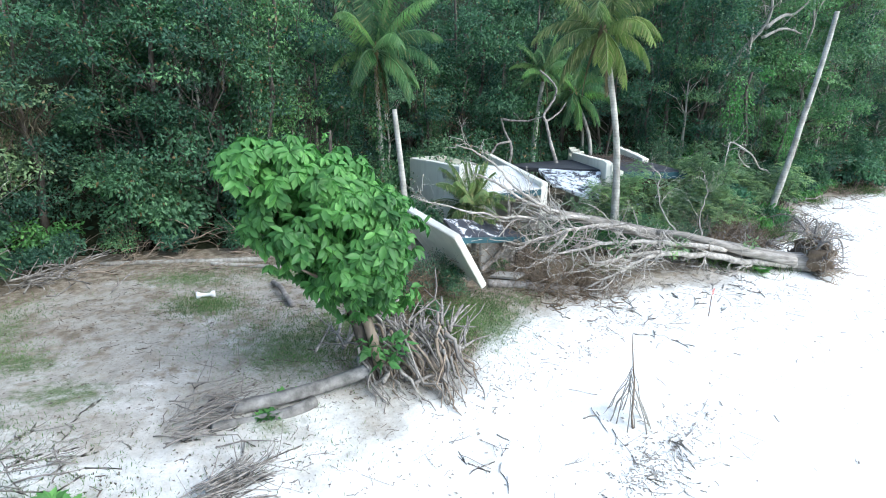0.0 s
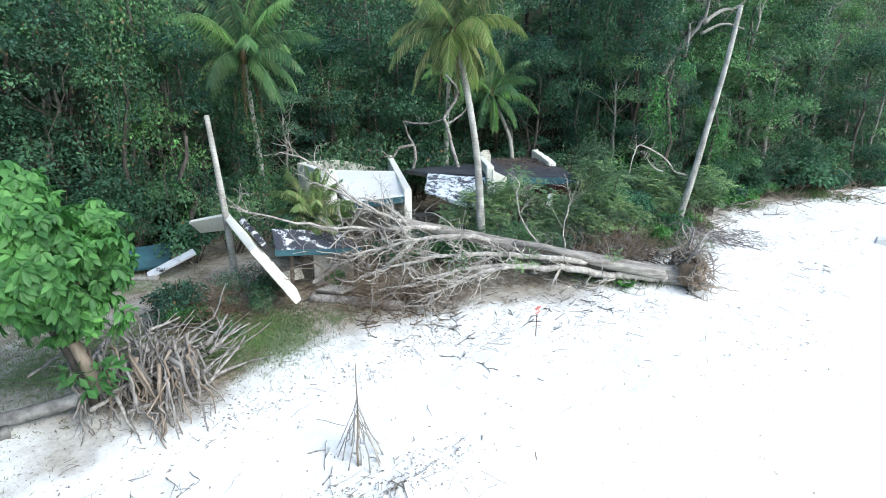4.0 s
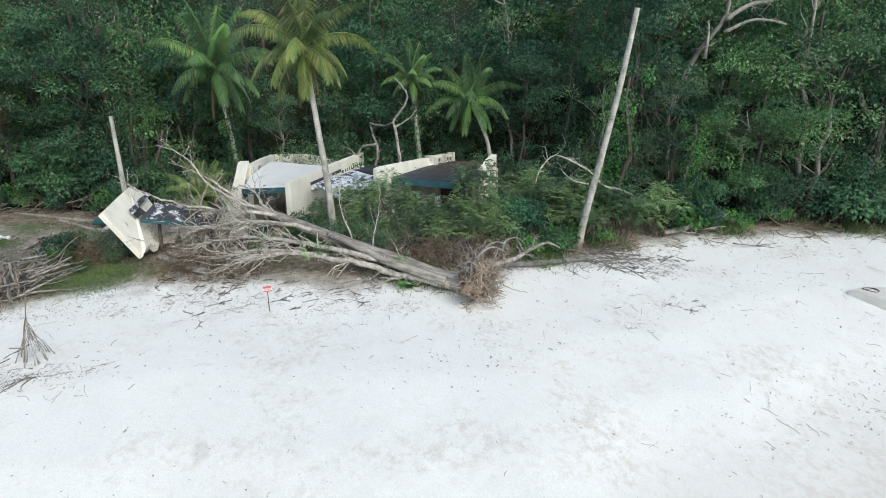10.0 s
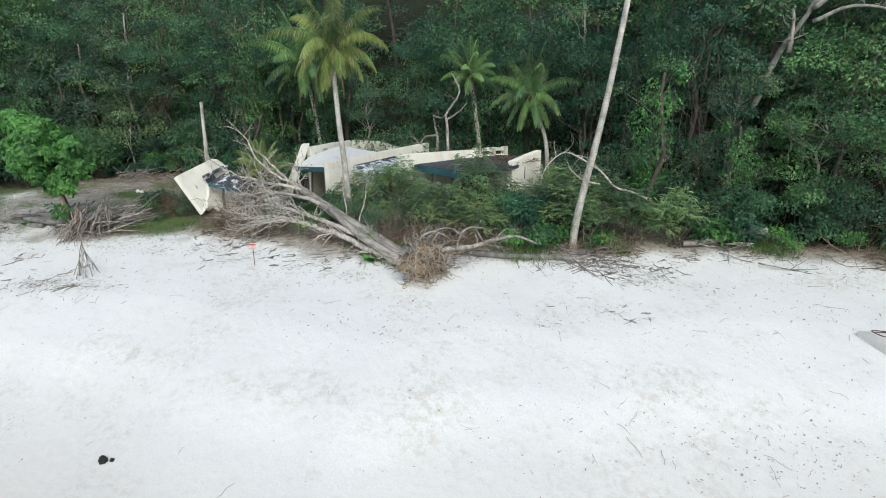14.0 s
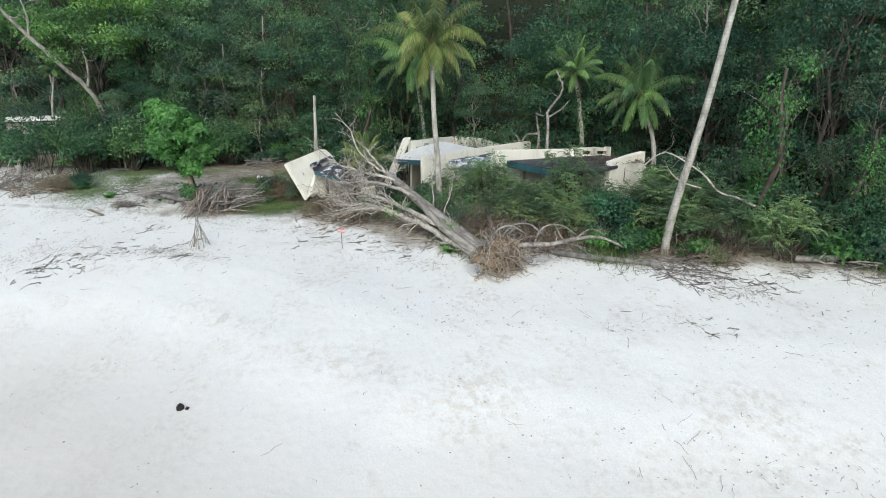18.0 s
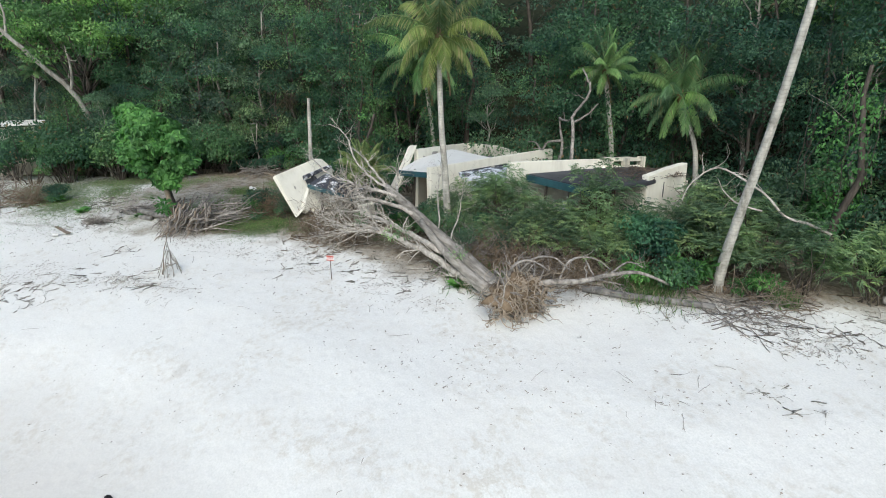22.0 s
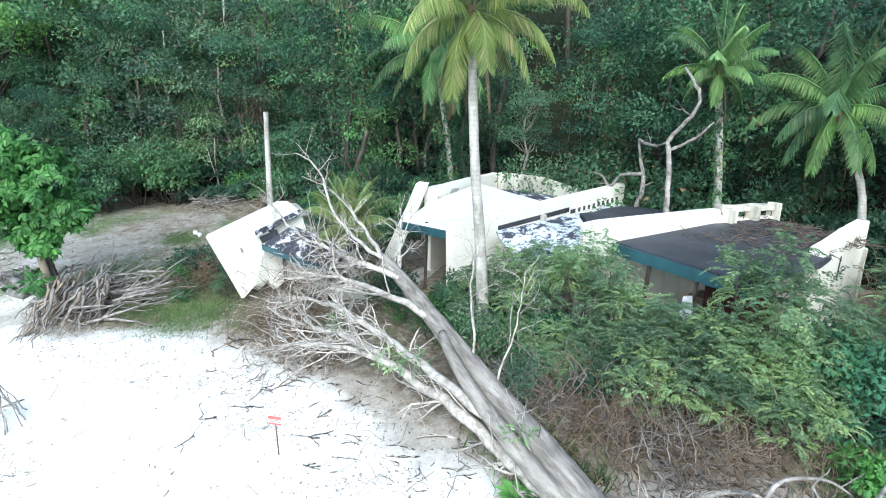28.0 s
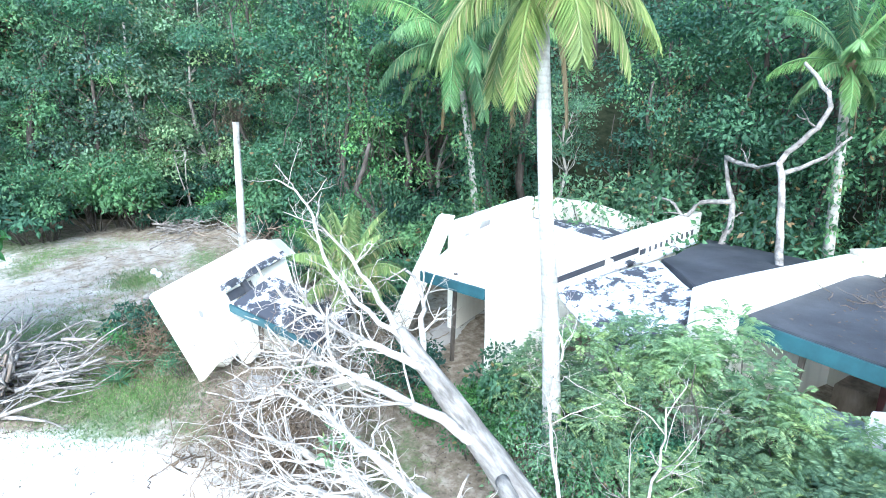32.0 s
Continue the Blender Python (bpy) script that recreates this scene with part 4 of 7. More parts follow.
def slender(seed, h, mat=LEAF_GREY, pale=True):
    """A thin pale trunk with sparse high foliage."""
    rng = np.random.RandomState(seed)
    e = thing("tree", "slender pale-trunked tree with sparse high crown", "tree", "trees of the wooded slope")
    w = Wood()
    spine = curve_pts(wander(rng, (0, 0, -0.4), (rng.uniform(-0.9, 0.9), rng.uniform(-0.6, 0.6), h * 0.9), 5, 0.22), 3)
    w.tube(spine, taper(len(spine), 0.10, 0.03), 6)
    cl = []
    for i in range(9):
        j = rng.randint(len(spine) // 2, len(spine))
        p = np.array(spine[j])
        q = p + np.array([rng.uniform(-1.3, 1.3), rng.uniform(-1.3, 1.3), rng.uniform(0.2, 1.3)])
        w.tube(wander(rng, p, q, 5, 0.1), taper(5, 0.04, 0.012), 4)
        s = rng.uniform(0.35, 0.65)
        cl.append((*q, s * 1.3, s * 1.3, s * 0.7))
    part("trunk", w.mesh("trunk"), BARK_PALE if pale else BARK, e)
    part("crown", crown("crown", cl, 42, 0.16, 0.07, 0.4, rng), mat, e)
    return e


def shrub(seed, h, spread, leaf, width, mat, density=46, droop=0.4, label="leafy green shrub at the forest edge", group="undergrowth shrubs", clumps=9):
    rng = np.random.RandomState(seed)
    e = thing("shrub", label, "shrub", group)
    w = Wood()
    cl = []
    for i in range(clumps):
        a, r = rng.uniform(0, 2 * math.pi), spread * math.sqrt(rng.rand()) * 0.8
        z = h * rng.uniform(0.3, 0.85) * (1 - 0.3 * r / spread)
        x, y = r * math.cos(a), r * math.sin(a)
        s = spread * rng.uniform(0.3, 0.5)
        cl.append((x, y, z, s, s, s * rng.uniform(0.65, 0.95)))
        w.tube(wander(rng, (x * 0.15, y * 0.15, -0.2), (x, y, z), 5, 0.05), taper(5, 0.03, 0.008), 4)
    part("stem", w.mesh("stem"), BARK, e)
    part("crown", crown("crown", cl, density, leaf, leaf * width, droop, rng, 0.6, dome=-0.4), mat, e)
    return e


def feathery(seed, h, spread, n_sprays=150, mat=LEAF_SHRUB, pairs=13, size=0.115, slim=0.21, clumps=12):
    """A bush of rounded clumps, each a burst of drooping, feathered sprays."""
    rng = np.random.RandomState(seed)
    e = thing("shrub", "feathery-leaved green thicket shrub before the ruin", "shrub", "thicket before the ruin")
    w = Wood()
    mids = []
    for i in range(clumps):
        a, r = i * 2.4 + rng.uniform(-0.4, 0.4), spread * 0.72 * math.sqrt((i + 0.3) / clumps)
        z = h * rng.uniform(0.35, 0.86) * (1 - 0.32 * (r / spread) ** 2)
        mids.append((np.array([r * math.cos(a), r * math.sin(a), z]), spread * rng.uniform(0.26, 0.4)))
        w.tube(wander(rng, (r * 0.2 * math.cos(a), r * 0.2 * math.sin(a), -0.2), mids[-1][0], 6, 0.06), taper(6, 0.024, 0.008), 4)
    mids.append((np.array([0.05, 0.0, h * 0.86]), spread * 0.32))
    C, D, N, L, T = [], [], [], [], []
    own = [rng.uniform(0.15, 0.62) if rng.rand() < 0.78 else rng.uniform(0.8, 0.92) for m in mids]
    for i in range(n_sprays):
        c, rad = mids[i % len(mids)]
        u = unit(rng, 1)[0]
        u[2] = abs(u[2]) if rng.rand() < 0.75 else u[2] * 0.4
        p = c + u * rad * rng.uniform(0.3, 1.0) * (1, 1, 0.8)
        d = u * 0.7 + rng.normal(size=3) * 0.35 + (0, 0, 0.35)
        d /= np.linalg.norm(d)
        ln = rng.uniform(0.24, 0.42)
        tone = min(1.0, max(0.12, own[i % len(mids)] + rng.normal() * 0.09))
        side = np.cross(d, [0, 0, 1.0])
        side /= np.linalg.norm(side) + 1e-6
        for k in range(pairs):
            t = (k + 1) / (pairs + 0.5)
            q = p + d * ln * t - np.array([0, 0, 1]) * 0.6 * t * t * ln
            for s in (-1, 1):
                C.append(q), D.append(side * s + d * 0.55 - np.array([0, 0, 0.4])), N.append((0, 0, 1) + rng.normal(size=3) * 0.35), L.append(size * (1 - 0.5 * abs(t - 0.4))), T.append(tone)
    part("stem", w.mesh("stem"), BARK, e)
    part("crown", toned(leaf_mesh("crown", C, D, N, L, np.array(L) * slim, 0.15), T), mat, e)
    return e


KINDS_BIG = [broadleaf(11, 8.0, 2.2, 0.145, LEAF_DARK, lo=0.1, clumps=27, density=50), broadleaf(12, 7.5, 2.4, 0.155, LEAF_MID, lo=0.12, density=46, clumps=25), broadleaf(13, 9.0, 2.0, 0.14, LEAF_DARK, lo=0.08, clumps=29, density=52),
             broadleaf(14, 7.0, 2.1, 0.13, LEAF_GREY, BARK_PALE, lo=0.2, clumps=23, density=50), draped(15, 8.0, 1.7), draped(16, 9.0, 1.5, LEAF_DARK), broadleaf(17, 8.0, 2.6, 0.16, LEAF_MID, lo=0.2, clumps=24, density=42)]
KINDS_LIGHT = [broadleaf(28, 8.2, 2.3, 0.15, LEAF_LIGHT, lo=0.12, clumps=26, density=46), broadleaf(29, 7.6, 2.5, 0.16, LEAF_HAZE, BARK_PALE, lo=0.2, clumps=24, density=42), draped(30, 8.0, 1.7, LEAF_LIGHT)]
KINDS_PALE = [broadleaf(47, 7.8, 2.2, 0.145, LEAF_HAZE, BARK_PALE, lo=0.15, clumps=24, density=45), broadleaf(48, 8.4, 2.4, 0.155, LEAF_LIGHT, BARK_PALE, lo=0.2, clumps=24, density=42), slender(49, 9.0, LEAF_HAZE)]
KINDS_FAR = [broadleaf(25, 8.5, 2.8, 0.25, LEAF_MID, lo=0.1, clumps=18, density=18), broadleaf(26, 9.5, 2.6, 0.23, LEAF_HAZE, lo=0.1, clumps=18, density=19), broadleaf(27, 9.0, 2.7, 0.25, LEAF_GREY, lo=0.2, clumps=17, density=18)]
KINDS_MID = [broadleaf(18, 8.2, 2.3, 0.17, LEAF_DARK, lo=0.25, clumps=22, density=34), broadleaf(19, 7.6, 2.3, 0.18, LEAF_MID, lo=0.25, clumps=20, density=32), broadleaf(20, 8.6, 2.2, 0.16, LEAF_GREY, BARK_PALE, lo=0.3, clumps=20, density=36)]
KINDS_THIN = [slender(21, 9.0), slender(22, 8.0, LEAF_MID), slender(23, 10.0, LEAF_DARK, False)]
KINDS_LOW = [shrub(31, 2.4, 1.3, 0.20, 0.5, LEAF_MID), shrub(32, 1.8, 1.3, 0.18, 0.55, LEAF_DARK, 66), shrub(33, 3.0, 1.4, 0.15, 0.5, LEAF_VINE), shrub(34, 1.5, 1.0, 0.19, 0.42, LEAF_BRIGHT, 52),
             shrub(35, 2.8, 1.5, 0.13, 0.5, LEAF_GREY), shrub(36, 2.2, 1.2, 0.20, 0.5, LEAF_DARK, 52)]


def along_front(s, d):
    """The place s metres along the front of the wood, d metres into it."""
    for (ax, ay), (bx, by) in zip(FOREST[:-1], FOREST[1:]):
        ln = math.hypot(bx - ax, by - ay)
        if s <= ln:
            ux, uy = (bx - ax) / ln, (by - ay) / ln
            return ax + ux * s - uy * d, ay + uy * s + ux * d
        s -= ln
    return None


def span(i):
    return sum(math.hypot(b[0] - a[0], b[1] - a[1]) for a, b in zip(FOREST[:i], FOREST[1:i + 1]))


def put(ob, x, y, turn=0.0, size=1.0, lean=(0, 0), z=None, tall=1.0):
    zz = gz(x, y) if z is None else z
    return copy_thing(ob, pose(x, y, zz, lean[0], lean[1], turn) @ Matrix.Diagonal((size, size, size * tall, 1)))


def plant_forest():
    rng = np.random.RandomState(5)
    first, last = span(2) + 4, span(16) + 12
    for depth, step, kinds, lo, hi in ((0.5, 1.9, KINDS_LOW, 0.75, 1.2), (2.0, 3.0, KINDS_BIG, 0.72, 1.05), (3.0, 8.0, KINDS_THIN, 0.8, 1.1), (4.6, 3.7, KINDS_MID, 0.8, 1.1), (6.0, 9.0, KINDS_THIN, 0.9, 1.2),
                                       (8.0, 2.8, KINDS_FAR, 0.85, 1.15), (11.5, 3.5, KINDS_FAR, 0.9, 1.2), (16.0, 4.6, KINDS_FAR, 1.0, 1.3)):
        s = first
        while s < last:
            at = along_front(s, depth + rng.uniform(-0.8, 0.8))
            s += step * rng.uniform(0.75, 1.25) * (1.0 if -24 < at[0] < 34 else 1.7)
            low = 0.62 if 15.0 < at[0] < 20.0 and depth < 6 else 1.0   # a lower stretch before the white dead tree
            kind = kinds[rng.randint(len(kinds))]
            if at[0] < -12.0 and at[1] < 16.0 and depth > 1.0 and rng.rand() < 0.75:   # paler trees at the far end
                kind = KINDS_LIGHT[rng.randint(3)]
            if at[0] > 15.0 and depth > 1.0 and rng.rand() < 0.5:
                kind = KINDS_PALE[rng.randint(3)]
            put(kind, *at, rng.uniform(0, 360), rng.uniform(lo, hi) * low, rng.uniform(-4, 4, 2), tall=rng.uniform(0.9, 1.15))


plant_forest()
rng = np.random.RandomState(6)
for x, y in ((-12.2, 17.2), (-13.6, 15.6), (-15.0, 13.4), (-11.4, 19.6), (-14.4, 18.2), (-16.6, 15.6), (-12.6, 21.6), (-9.4, 19.8), (-16.8, 19.8), (-7.2, 19.6), (-18.5, 11.5), (-17.5, 8.5)):
    put(KINDS_LIGHT[rng.randint(3)] if y < 16 else KINDS_BIG[rng.randint(7)], x, y, rng.uniform(0, 360), rng.uniform(0.9, 1.15))
for ob in KINDS_BIG + KINDS_LIGHT + KINDS_PALE + KINDS_MID + KINDS_FAR + KINDS_THIN + KINDS_LOW:
    x, y = along_front(span(3) + 6 + 4.1 * len(bpy.data.objects) % 50, 10.0)
    ob.matrix_basis = pose(x, y, gz(x, y), 0, 0, 33)

# thicket before the ruin: feathery bushes, and a few with broad blue-green leaves
THICKET = [feathery(41, 2.4, 1.15, 520, pairs=14, size=0.088, slim=0.27), feathery(42, 1.7, 1.2, 470, pairs=14, size=0.088, slim=0.27), feathery(43, 2.1, 1.05, 470, pairs=14, size=0.085, slim=0.27)]
TALL = (2.4, 1.7, 2.1)
# x, y, height, width, kind
BUSHES = ((10.16, 21.8, 2.75, 0.9, 0), (9.0, 20.8, 1.5, 0.85, 2), (8.1, 20.5, 1.4, 0.9, 1), (7.15, 20.4, 2.2, 0.85, 0), (6.3, 19.9, 1.9, 0.85, 2), (5.5, 19.4, 1.6, 0.8, 1), (11.2, 25.1, 1.8, 1.0, 1), (12.4, 23.9, 1.5, 1.15, 1),
          (9.7, 20.9, 1.45, 0.8, 1), (7.63, 19.2, 0.85, 0.55, 1), (9.1, 19.7, 0.95, 0.6, 1), (10.5, 23.3, 1.5, 0.9, 2), (11.9, 24.5, 1.6, 1.0, 2), (13.2, 25.6, 2.0, 1.0, 0), (10.2, 26.5, 1.9, 0.9, 2), (14.8, 25.2, 1.7, 0.95, 2), (15.8, 26.3, 1.7, 0.95, 1),
          (13.4, 24.3, 1.2, 0.9, 1), (6.6, 18.9, 1.1, 0.6, 1), (5.0, 18.9, 0.9, 0.55, 1), (11.0, 21.9, 1.2, 0.75, 1), (9.9, 21.2, 1.7, 0.7, 2), (10.6, 21.5, 1.3, 0.7, 1), (8.7, 20.0, 1.0, 0.7, 1), (9.5, 19.9, 1.05, 0.7, 1), (10.3, 20.5, 1.1, 0.75, 2), (11.1, 21.2, 1.1, 0.7, 1), (8.3, 19.3, 0.9, 0.6, 2))
rng = np.random.RandomState(9)
for i, (x, y, h, wide, k) in enumerate(BUSHES):
    put(THICKET[k], x, y, rng.uniform(0, 360), wide * 1.14, tall=1.07 * h / TALL[k] / wide)
for ob, (x, y) in zip(THICKET, ((11.6, 26.6), (8.6, 20.2), (12.6, 25.2))):
    ob.matrix_basis = pose(x, y, gz(x, y), 0, 0, 120) @ Matrix.Diagonal((0.8, 0.8, 0.7, 1))
LEAF_TEAL = foliage("leaf_bluegreen", (0.035, 0.105, 0.065), (0.095, 0.23, 0.125), own_tint=False)
BROAD = [shrub(37, 2.1, 1.0, 0.125, 0.55, LEAF_TEAL, 120, 0.5, "bushy blue-green broad-leaved shrub", "thicket before the ruin", 16), shrub(38, 0.9, 0.7, 0.20, 0.5, LEAF_BRIGHT, 60, 0.4, "low bright-leaved plant under the thicket", "thicket before the ruin", 9)]
for ob, (x, y) in zip(BROAD, ((11.45, 22.6), (13.16, 22.45))):
    ob.matrix_basis = pose(x, y, gz(x, y), 0, 0, 40)
for x, y, k, j in ((10.95, 23.2, 0.8, 0), (12.3, 21.5, 0.7, 1), (7.0, 19.7, 0.55, 0), (6.0, 18.9, 0.45, 0), (17.0, 27.6, 1.2, 1), (14.3, 24.0, 0.7, 1), (12.9, 23.0, 0.8, 1), (4.4, 18.2, .7, 1)):
    put(BROAD[j], x, y, 70 * x, k)


# ---- coconut palms ----
def frond_mesh(rng, el, az, length, weight, leaflet, n=84, hang=1.0, blade=0.03):
    """One frond from its stalk outwards: the midrib bends under its weight, the leaflets hang."""
    d = np.array([math.cos(az) * math.cos(el), math.sin(az) * math.cos(el), math.sin(el)])
    p = np.zeros(3)
    steps = 14
    pts, ways = [p.copy()], [d.copy()]
    for i in range(steps):
        d = d + np.array([0, 0, -weight * (0.35 + 1.3 * i / steps) / steps * 1.6])
        d /= np.linalg.norm(d)
        p = p + d * length / steps
        pts.append(p.copy()), ways.append(d.copy())
    w = Wood()
    w.tube(pts[::2], taper(8, 0.03, 0.005), 4)
    C, D, N, L = [], [], [], []
    for k in range(n):
        t = 0.16 + 0.83 * k / n
        i = min(steps - 1, int(t * steps))
        f = t * steps - i
        q, ax = pts[i] * (1 - f) + pts[i + 1] * f, ways[i]
        side = np.cross(ax, [0, 0, 1.0])
        m = np.linalg.norm(side)
        side = side / m if m > 0.15 else np.array([-math.sin(az), math.cos(az), 0])
        ln = leaflet * math.sin(math.pi * (0.2 + 0.72 * t)) ** 0.7 * rng.uniform(0.85, 1.1)
        for s in (-1, 1):
            C.append(q)
            D.append(side * s * 0.62 + ax * 0.55 - np.array([0, 0, hang * rng.uniform(0.7, 1.2)]) + rng.normal(size=3) * 0.05)
            N.append(side * s * -0.5 + (0, 0, 1)), L.append(ln)
    L = np.array(L)
    return joined("frond", [leaf_mesh("leaflets", C, D, N, L, blade + 0 * L, 0.25), w.mesh("midrib")])


def palm(name, base, neck, radius, n, length, seed, mat=FROND, label="tall coconut palm with arching green fronds", mids=(), old=0, low=-20.0, high=82.0, creeper=None, weight=1.0, blade=0.03):
    rng = np.random.RandomState(seed)
    e = thing(name, label, "palm tree", at=base)
    B, K = Vector(base), Vector(neck)
    pts = curve_pts([Vector((0, 0, -0.3))] + [Vector(m) - B for m in mids] + [K - B - Vector((0, 0, 0.15))], 6)
    w = Wood()
    w.tube(pts, [radius * (1.0 + 0.45 * math.exp(-6.0 * i / len(pts)) - 0.3 * i / len(pts)) for i in range(len(pts))], 10, 0.035, rng)
    part("trunk", w.mesh("trunk"), PALM_BARK, e)
    for i in range(n):
        k = (i + 0.5) / n
        el = radians(high + (low - high) * k ** 1.1 + rng.uniform(-7, 7))
        az = radians(i * 137.5 + rng.uniform(-12, 12))
        me = frond_mesh(rng, el, az, length * rng.uniform(0.88, 1.08) * (0.82 + 0.3 * math.sin(math.pi * min(1, k + 0.25))), weight * (0.55 + 0.7 * k), 0.23 * length, blade=blade)
        ob = part("frond", me, mat, e)
        ob.location = K - B
    for i in range(old):
        az = i * 2.2 + 0.6
        me = frond_mesh(rng, radians(-62), az, length * 0.8, 1.6, 0.1 * length, 34, 1.6)
        ob = part("dry_frond", me, FROND_DRY, e, "dry brown frond hanging straight down")
        ob.location = K - B
    hb = Wood()
    hb.tube([K - B - Vector((0, 0, 0.4)), K - B - Vector((0, 0, 0.05)), K - B + Vector((0, 0, 0.3))], [radius * 0.75, radius * 1.35, radius * 0.4], 8, 0.12, rng)
    part("heart", hb.mesh("heart"), FROND_DRY, e, "fibrous brown leaf bases")
    if creeper:
        cl = []
        for q in pts[2:]:
            if creeper[0] < q.z < creeper[1]:
                for j in range(2):
                    cl.append((q.x + rng.normal() * 0.08, q.y + rng.normal() * 0.08, q.z + rng.normal() * 0.2, creeper[2], creeper[2], 0.4))
        part("creeper", crown("creeper", cl, 80, 0.13, 0.07, 0.8, rng, 0.4), creeper[3], e, "leafy creeper climbing the trunk")
    return e


palm("coconut_palm", (5.95, 18.65, gz(5.95, 18.65)), (4.98, 18.70, 7.28), 0.115, 19, 2.55, 51, FROND_YELLOW, "tall coconut palm with yellowing fronds beside the ruin", ((5.8, 18.55, 2.75), (5.62, 18.5, 4.3), (5.25, 18.6, 6.2)), 3, -28.0, 78.0, None, 1.25)
palm("coconut_palm", (-2.1, 21.9, gz(-2.1, 21.9)), (-2.3, 21.3, 6.75), 0.11, 22, 2.85, 52, FROND, "coconut palm with drooping green fronds and creeper-clad trunk", ((-2.2, 21.8, 3.0),), 4, -25.0, 82.0, (0.5, 5.2, 0.3, LEAF_VINE))
palm("coconut_palm", (4.4, 27.6, gz(4.4, 27.6)), (4.54, 26.5, 6.15), 0.12, 20, 1.65, 53, FROND, "coconut palm with creeper-clad trunk behind the ruin", ((4.4, 27.2, 3.4),), 1, -8.0, 82.0, (1.5, 5.2, 0.14, LEAF_VINE))
palm("coconut_palm", (7.6, 29.0, gz(7.6, 29.0)), (6.45, 28.8, 5.25), 0.11, 24, 2.4, 54, FROND, "coconut palm with long drooping fronds behind the ruin", ((7.4, 28.95, 3.0),), 1, -40.0, 84.0, None, 1.15)
palm("young_palm", (1.2, 17.1, 0.6), (1.05, 17.1, 2.05), 0.09, 30, 1.45, 55, FROND_YOUNG, "young coconut palm sprouting among the wreckage", (), 2, 0.0, 86.0, blade=0.034)


# bare palm poles
def pole(name, pts, r0, r1, label, mat=PALM_BARK):
    e = thing(name, label, "dead trunk", at=pts[0])
    w = Wood()
    B = Vector(pts[0])
    cp = curve_pts([Vector(p) - B for p in pts], 5)
    w.tube(cp, taper(len(cp), r0, r1), 10, 0.04)
    part("trunk", w.mesh("trunk"), mat, e)
    rng = np.random.RandomState(len(pts))
    w = Wood()
    for i in range(40):
        a = rng.uniform(0, 2 * math.pi)
        w.tube(wander(rng, (r0 * 0.8 * math.cos(a), r0 * 0.8 * math.sin(a), 0.42), (2.2 * r0 * math.cos(a), 2.2 * r0 * math.sin(a), 0.08), 4, 0.02), 0.01, 4)
    part("root_collar", w.mesh("root_collar"), ROOT, e, "fringe of fine roots at the foot")
    return e


pole("palm_snag", ((-0.7, 15.3, gz(-0.7, 15.3) - 0.2), (-0.85, 15.38, 2.6), (-1.12, 15.52, 5.03)), 0.105, 0.065, "broken headless palm trunk standing by the fallen wall")
pole("dead_palm", ((13.62, 23.2, gz(13.6, 23.2) - 0.2), (13.69, 23.18, 0.9), (13.83, 23.15, 1.7), (14.08, 23.18, 3.0), (14.33, 23.26, 4.4), (14.64, 23.28, 6.2), (14.93, 23.34, 8.42)), 0.15, 0.085, "tall leaning headless palm trunk at the beach edge")
# ---- undergrowth on the slope and single trees of note ----
def slope_cover():
    rng = np.random.RandomState(170)
    C, D, N, L = [], [], [], []
    total = span(16) + 14
    for i in range(46000):
        at = along_front(rng.uniform(span(2) + 8, total), abs(rng.normal()) * 8 + rng.uniform(0.4, 1.5))
        z = gz(*at)
        C.append((at[0], at[1], z + rng.uniform(0, 0.7) ** 1.5)), D.append(rng.normal(size=3) + (0.25, -0.35, 0.3)), N.append((0.3, -0.4, 1) + rng.normal(size=3) * 0.5), L.append(rng.uniform(0.14, 0.36))
    L = np.array(L)
    return tagged(part("undergrowth", leaf_mesh("undergrowth", C, D, N, L, L * 0.5), LEAF_DARK), "low leafy undergrowth covering the wooded slope", "undergrowth", kind="stuff")


slope_cover()


def creepers():
    """Hanging lianas before the wood."""
    rng = np.random.RandomState(171)
    w = Wood()
    for i in range(110):
        at = along_front(rng.uniform(span(2) + 18, span(15)), rng.uniform(0.2, 3.0))
        z = gz(*at)
        top = z + rng.uniform(3.5, 8)
        w.tube(wander(rng, (at[0], at[1], top), (at[0] + rng.normal() * 0.7, at[1] + rng.normal() * 0.7, max(z, top - rng.uniform(1.5, 6))), 8, 0.09), rng.uniform(0.006, 0.016), 4)
    return tagged(part("lianas", w.mesh("lianas"), BARK), "thin brown lianas hanging in the wood", "lianas", kind="stuff")


creepers()
BRIGHT_VINE = draped(118, 6.2, 1.0, LEAF_FRESH, 70)
BRIGHT_VINE.matrix_basis = pose(14.0, 27.2, gz(14.0, 27.2), 0, 0, 20)
VINE2 = draped(19, 3.9, 0.6, LEAF_FRESH, 60)
VINE2.matrix_basis = pose(-3.75, 19.1, gz(-3.75, 19.1), 0, 0, 20)
put(BRIGHT_VINE, 16.8, 28.6, 200, 0.7)
# creeper-hung trees close behind the ruin, where the slope would show
rng = np.random.RandomState(177)
for i, (x, y) in enumerate(((-5.6, 19.2), (-4.4, 21.0), (-3.6, 23.0), (-2.2, 25.0), (-0.6, 26.8), (1.2, 28.2), (3.0, 29.2), (5.2, 30.2), (8.8, 30.4), (10.8, 30.8), (12.6, 30.4), (-7.4, 20.8), (19.2, 31.4))):
    put(KINDS_BIG[(4, 0, 5, 3, 4, 6, 5)[i % 7]], x, y, 50 * i, rng.uniform(0.62, 0.9))
bare = [slender(24, 9.5, LEAF_GREY)]
bare[0].matrix_basis = pose(22.8, 35.2, gz(22.8, 35.2), -6, 12, 0)

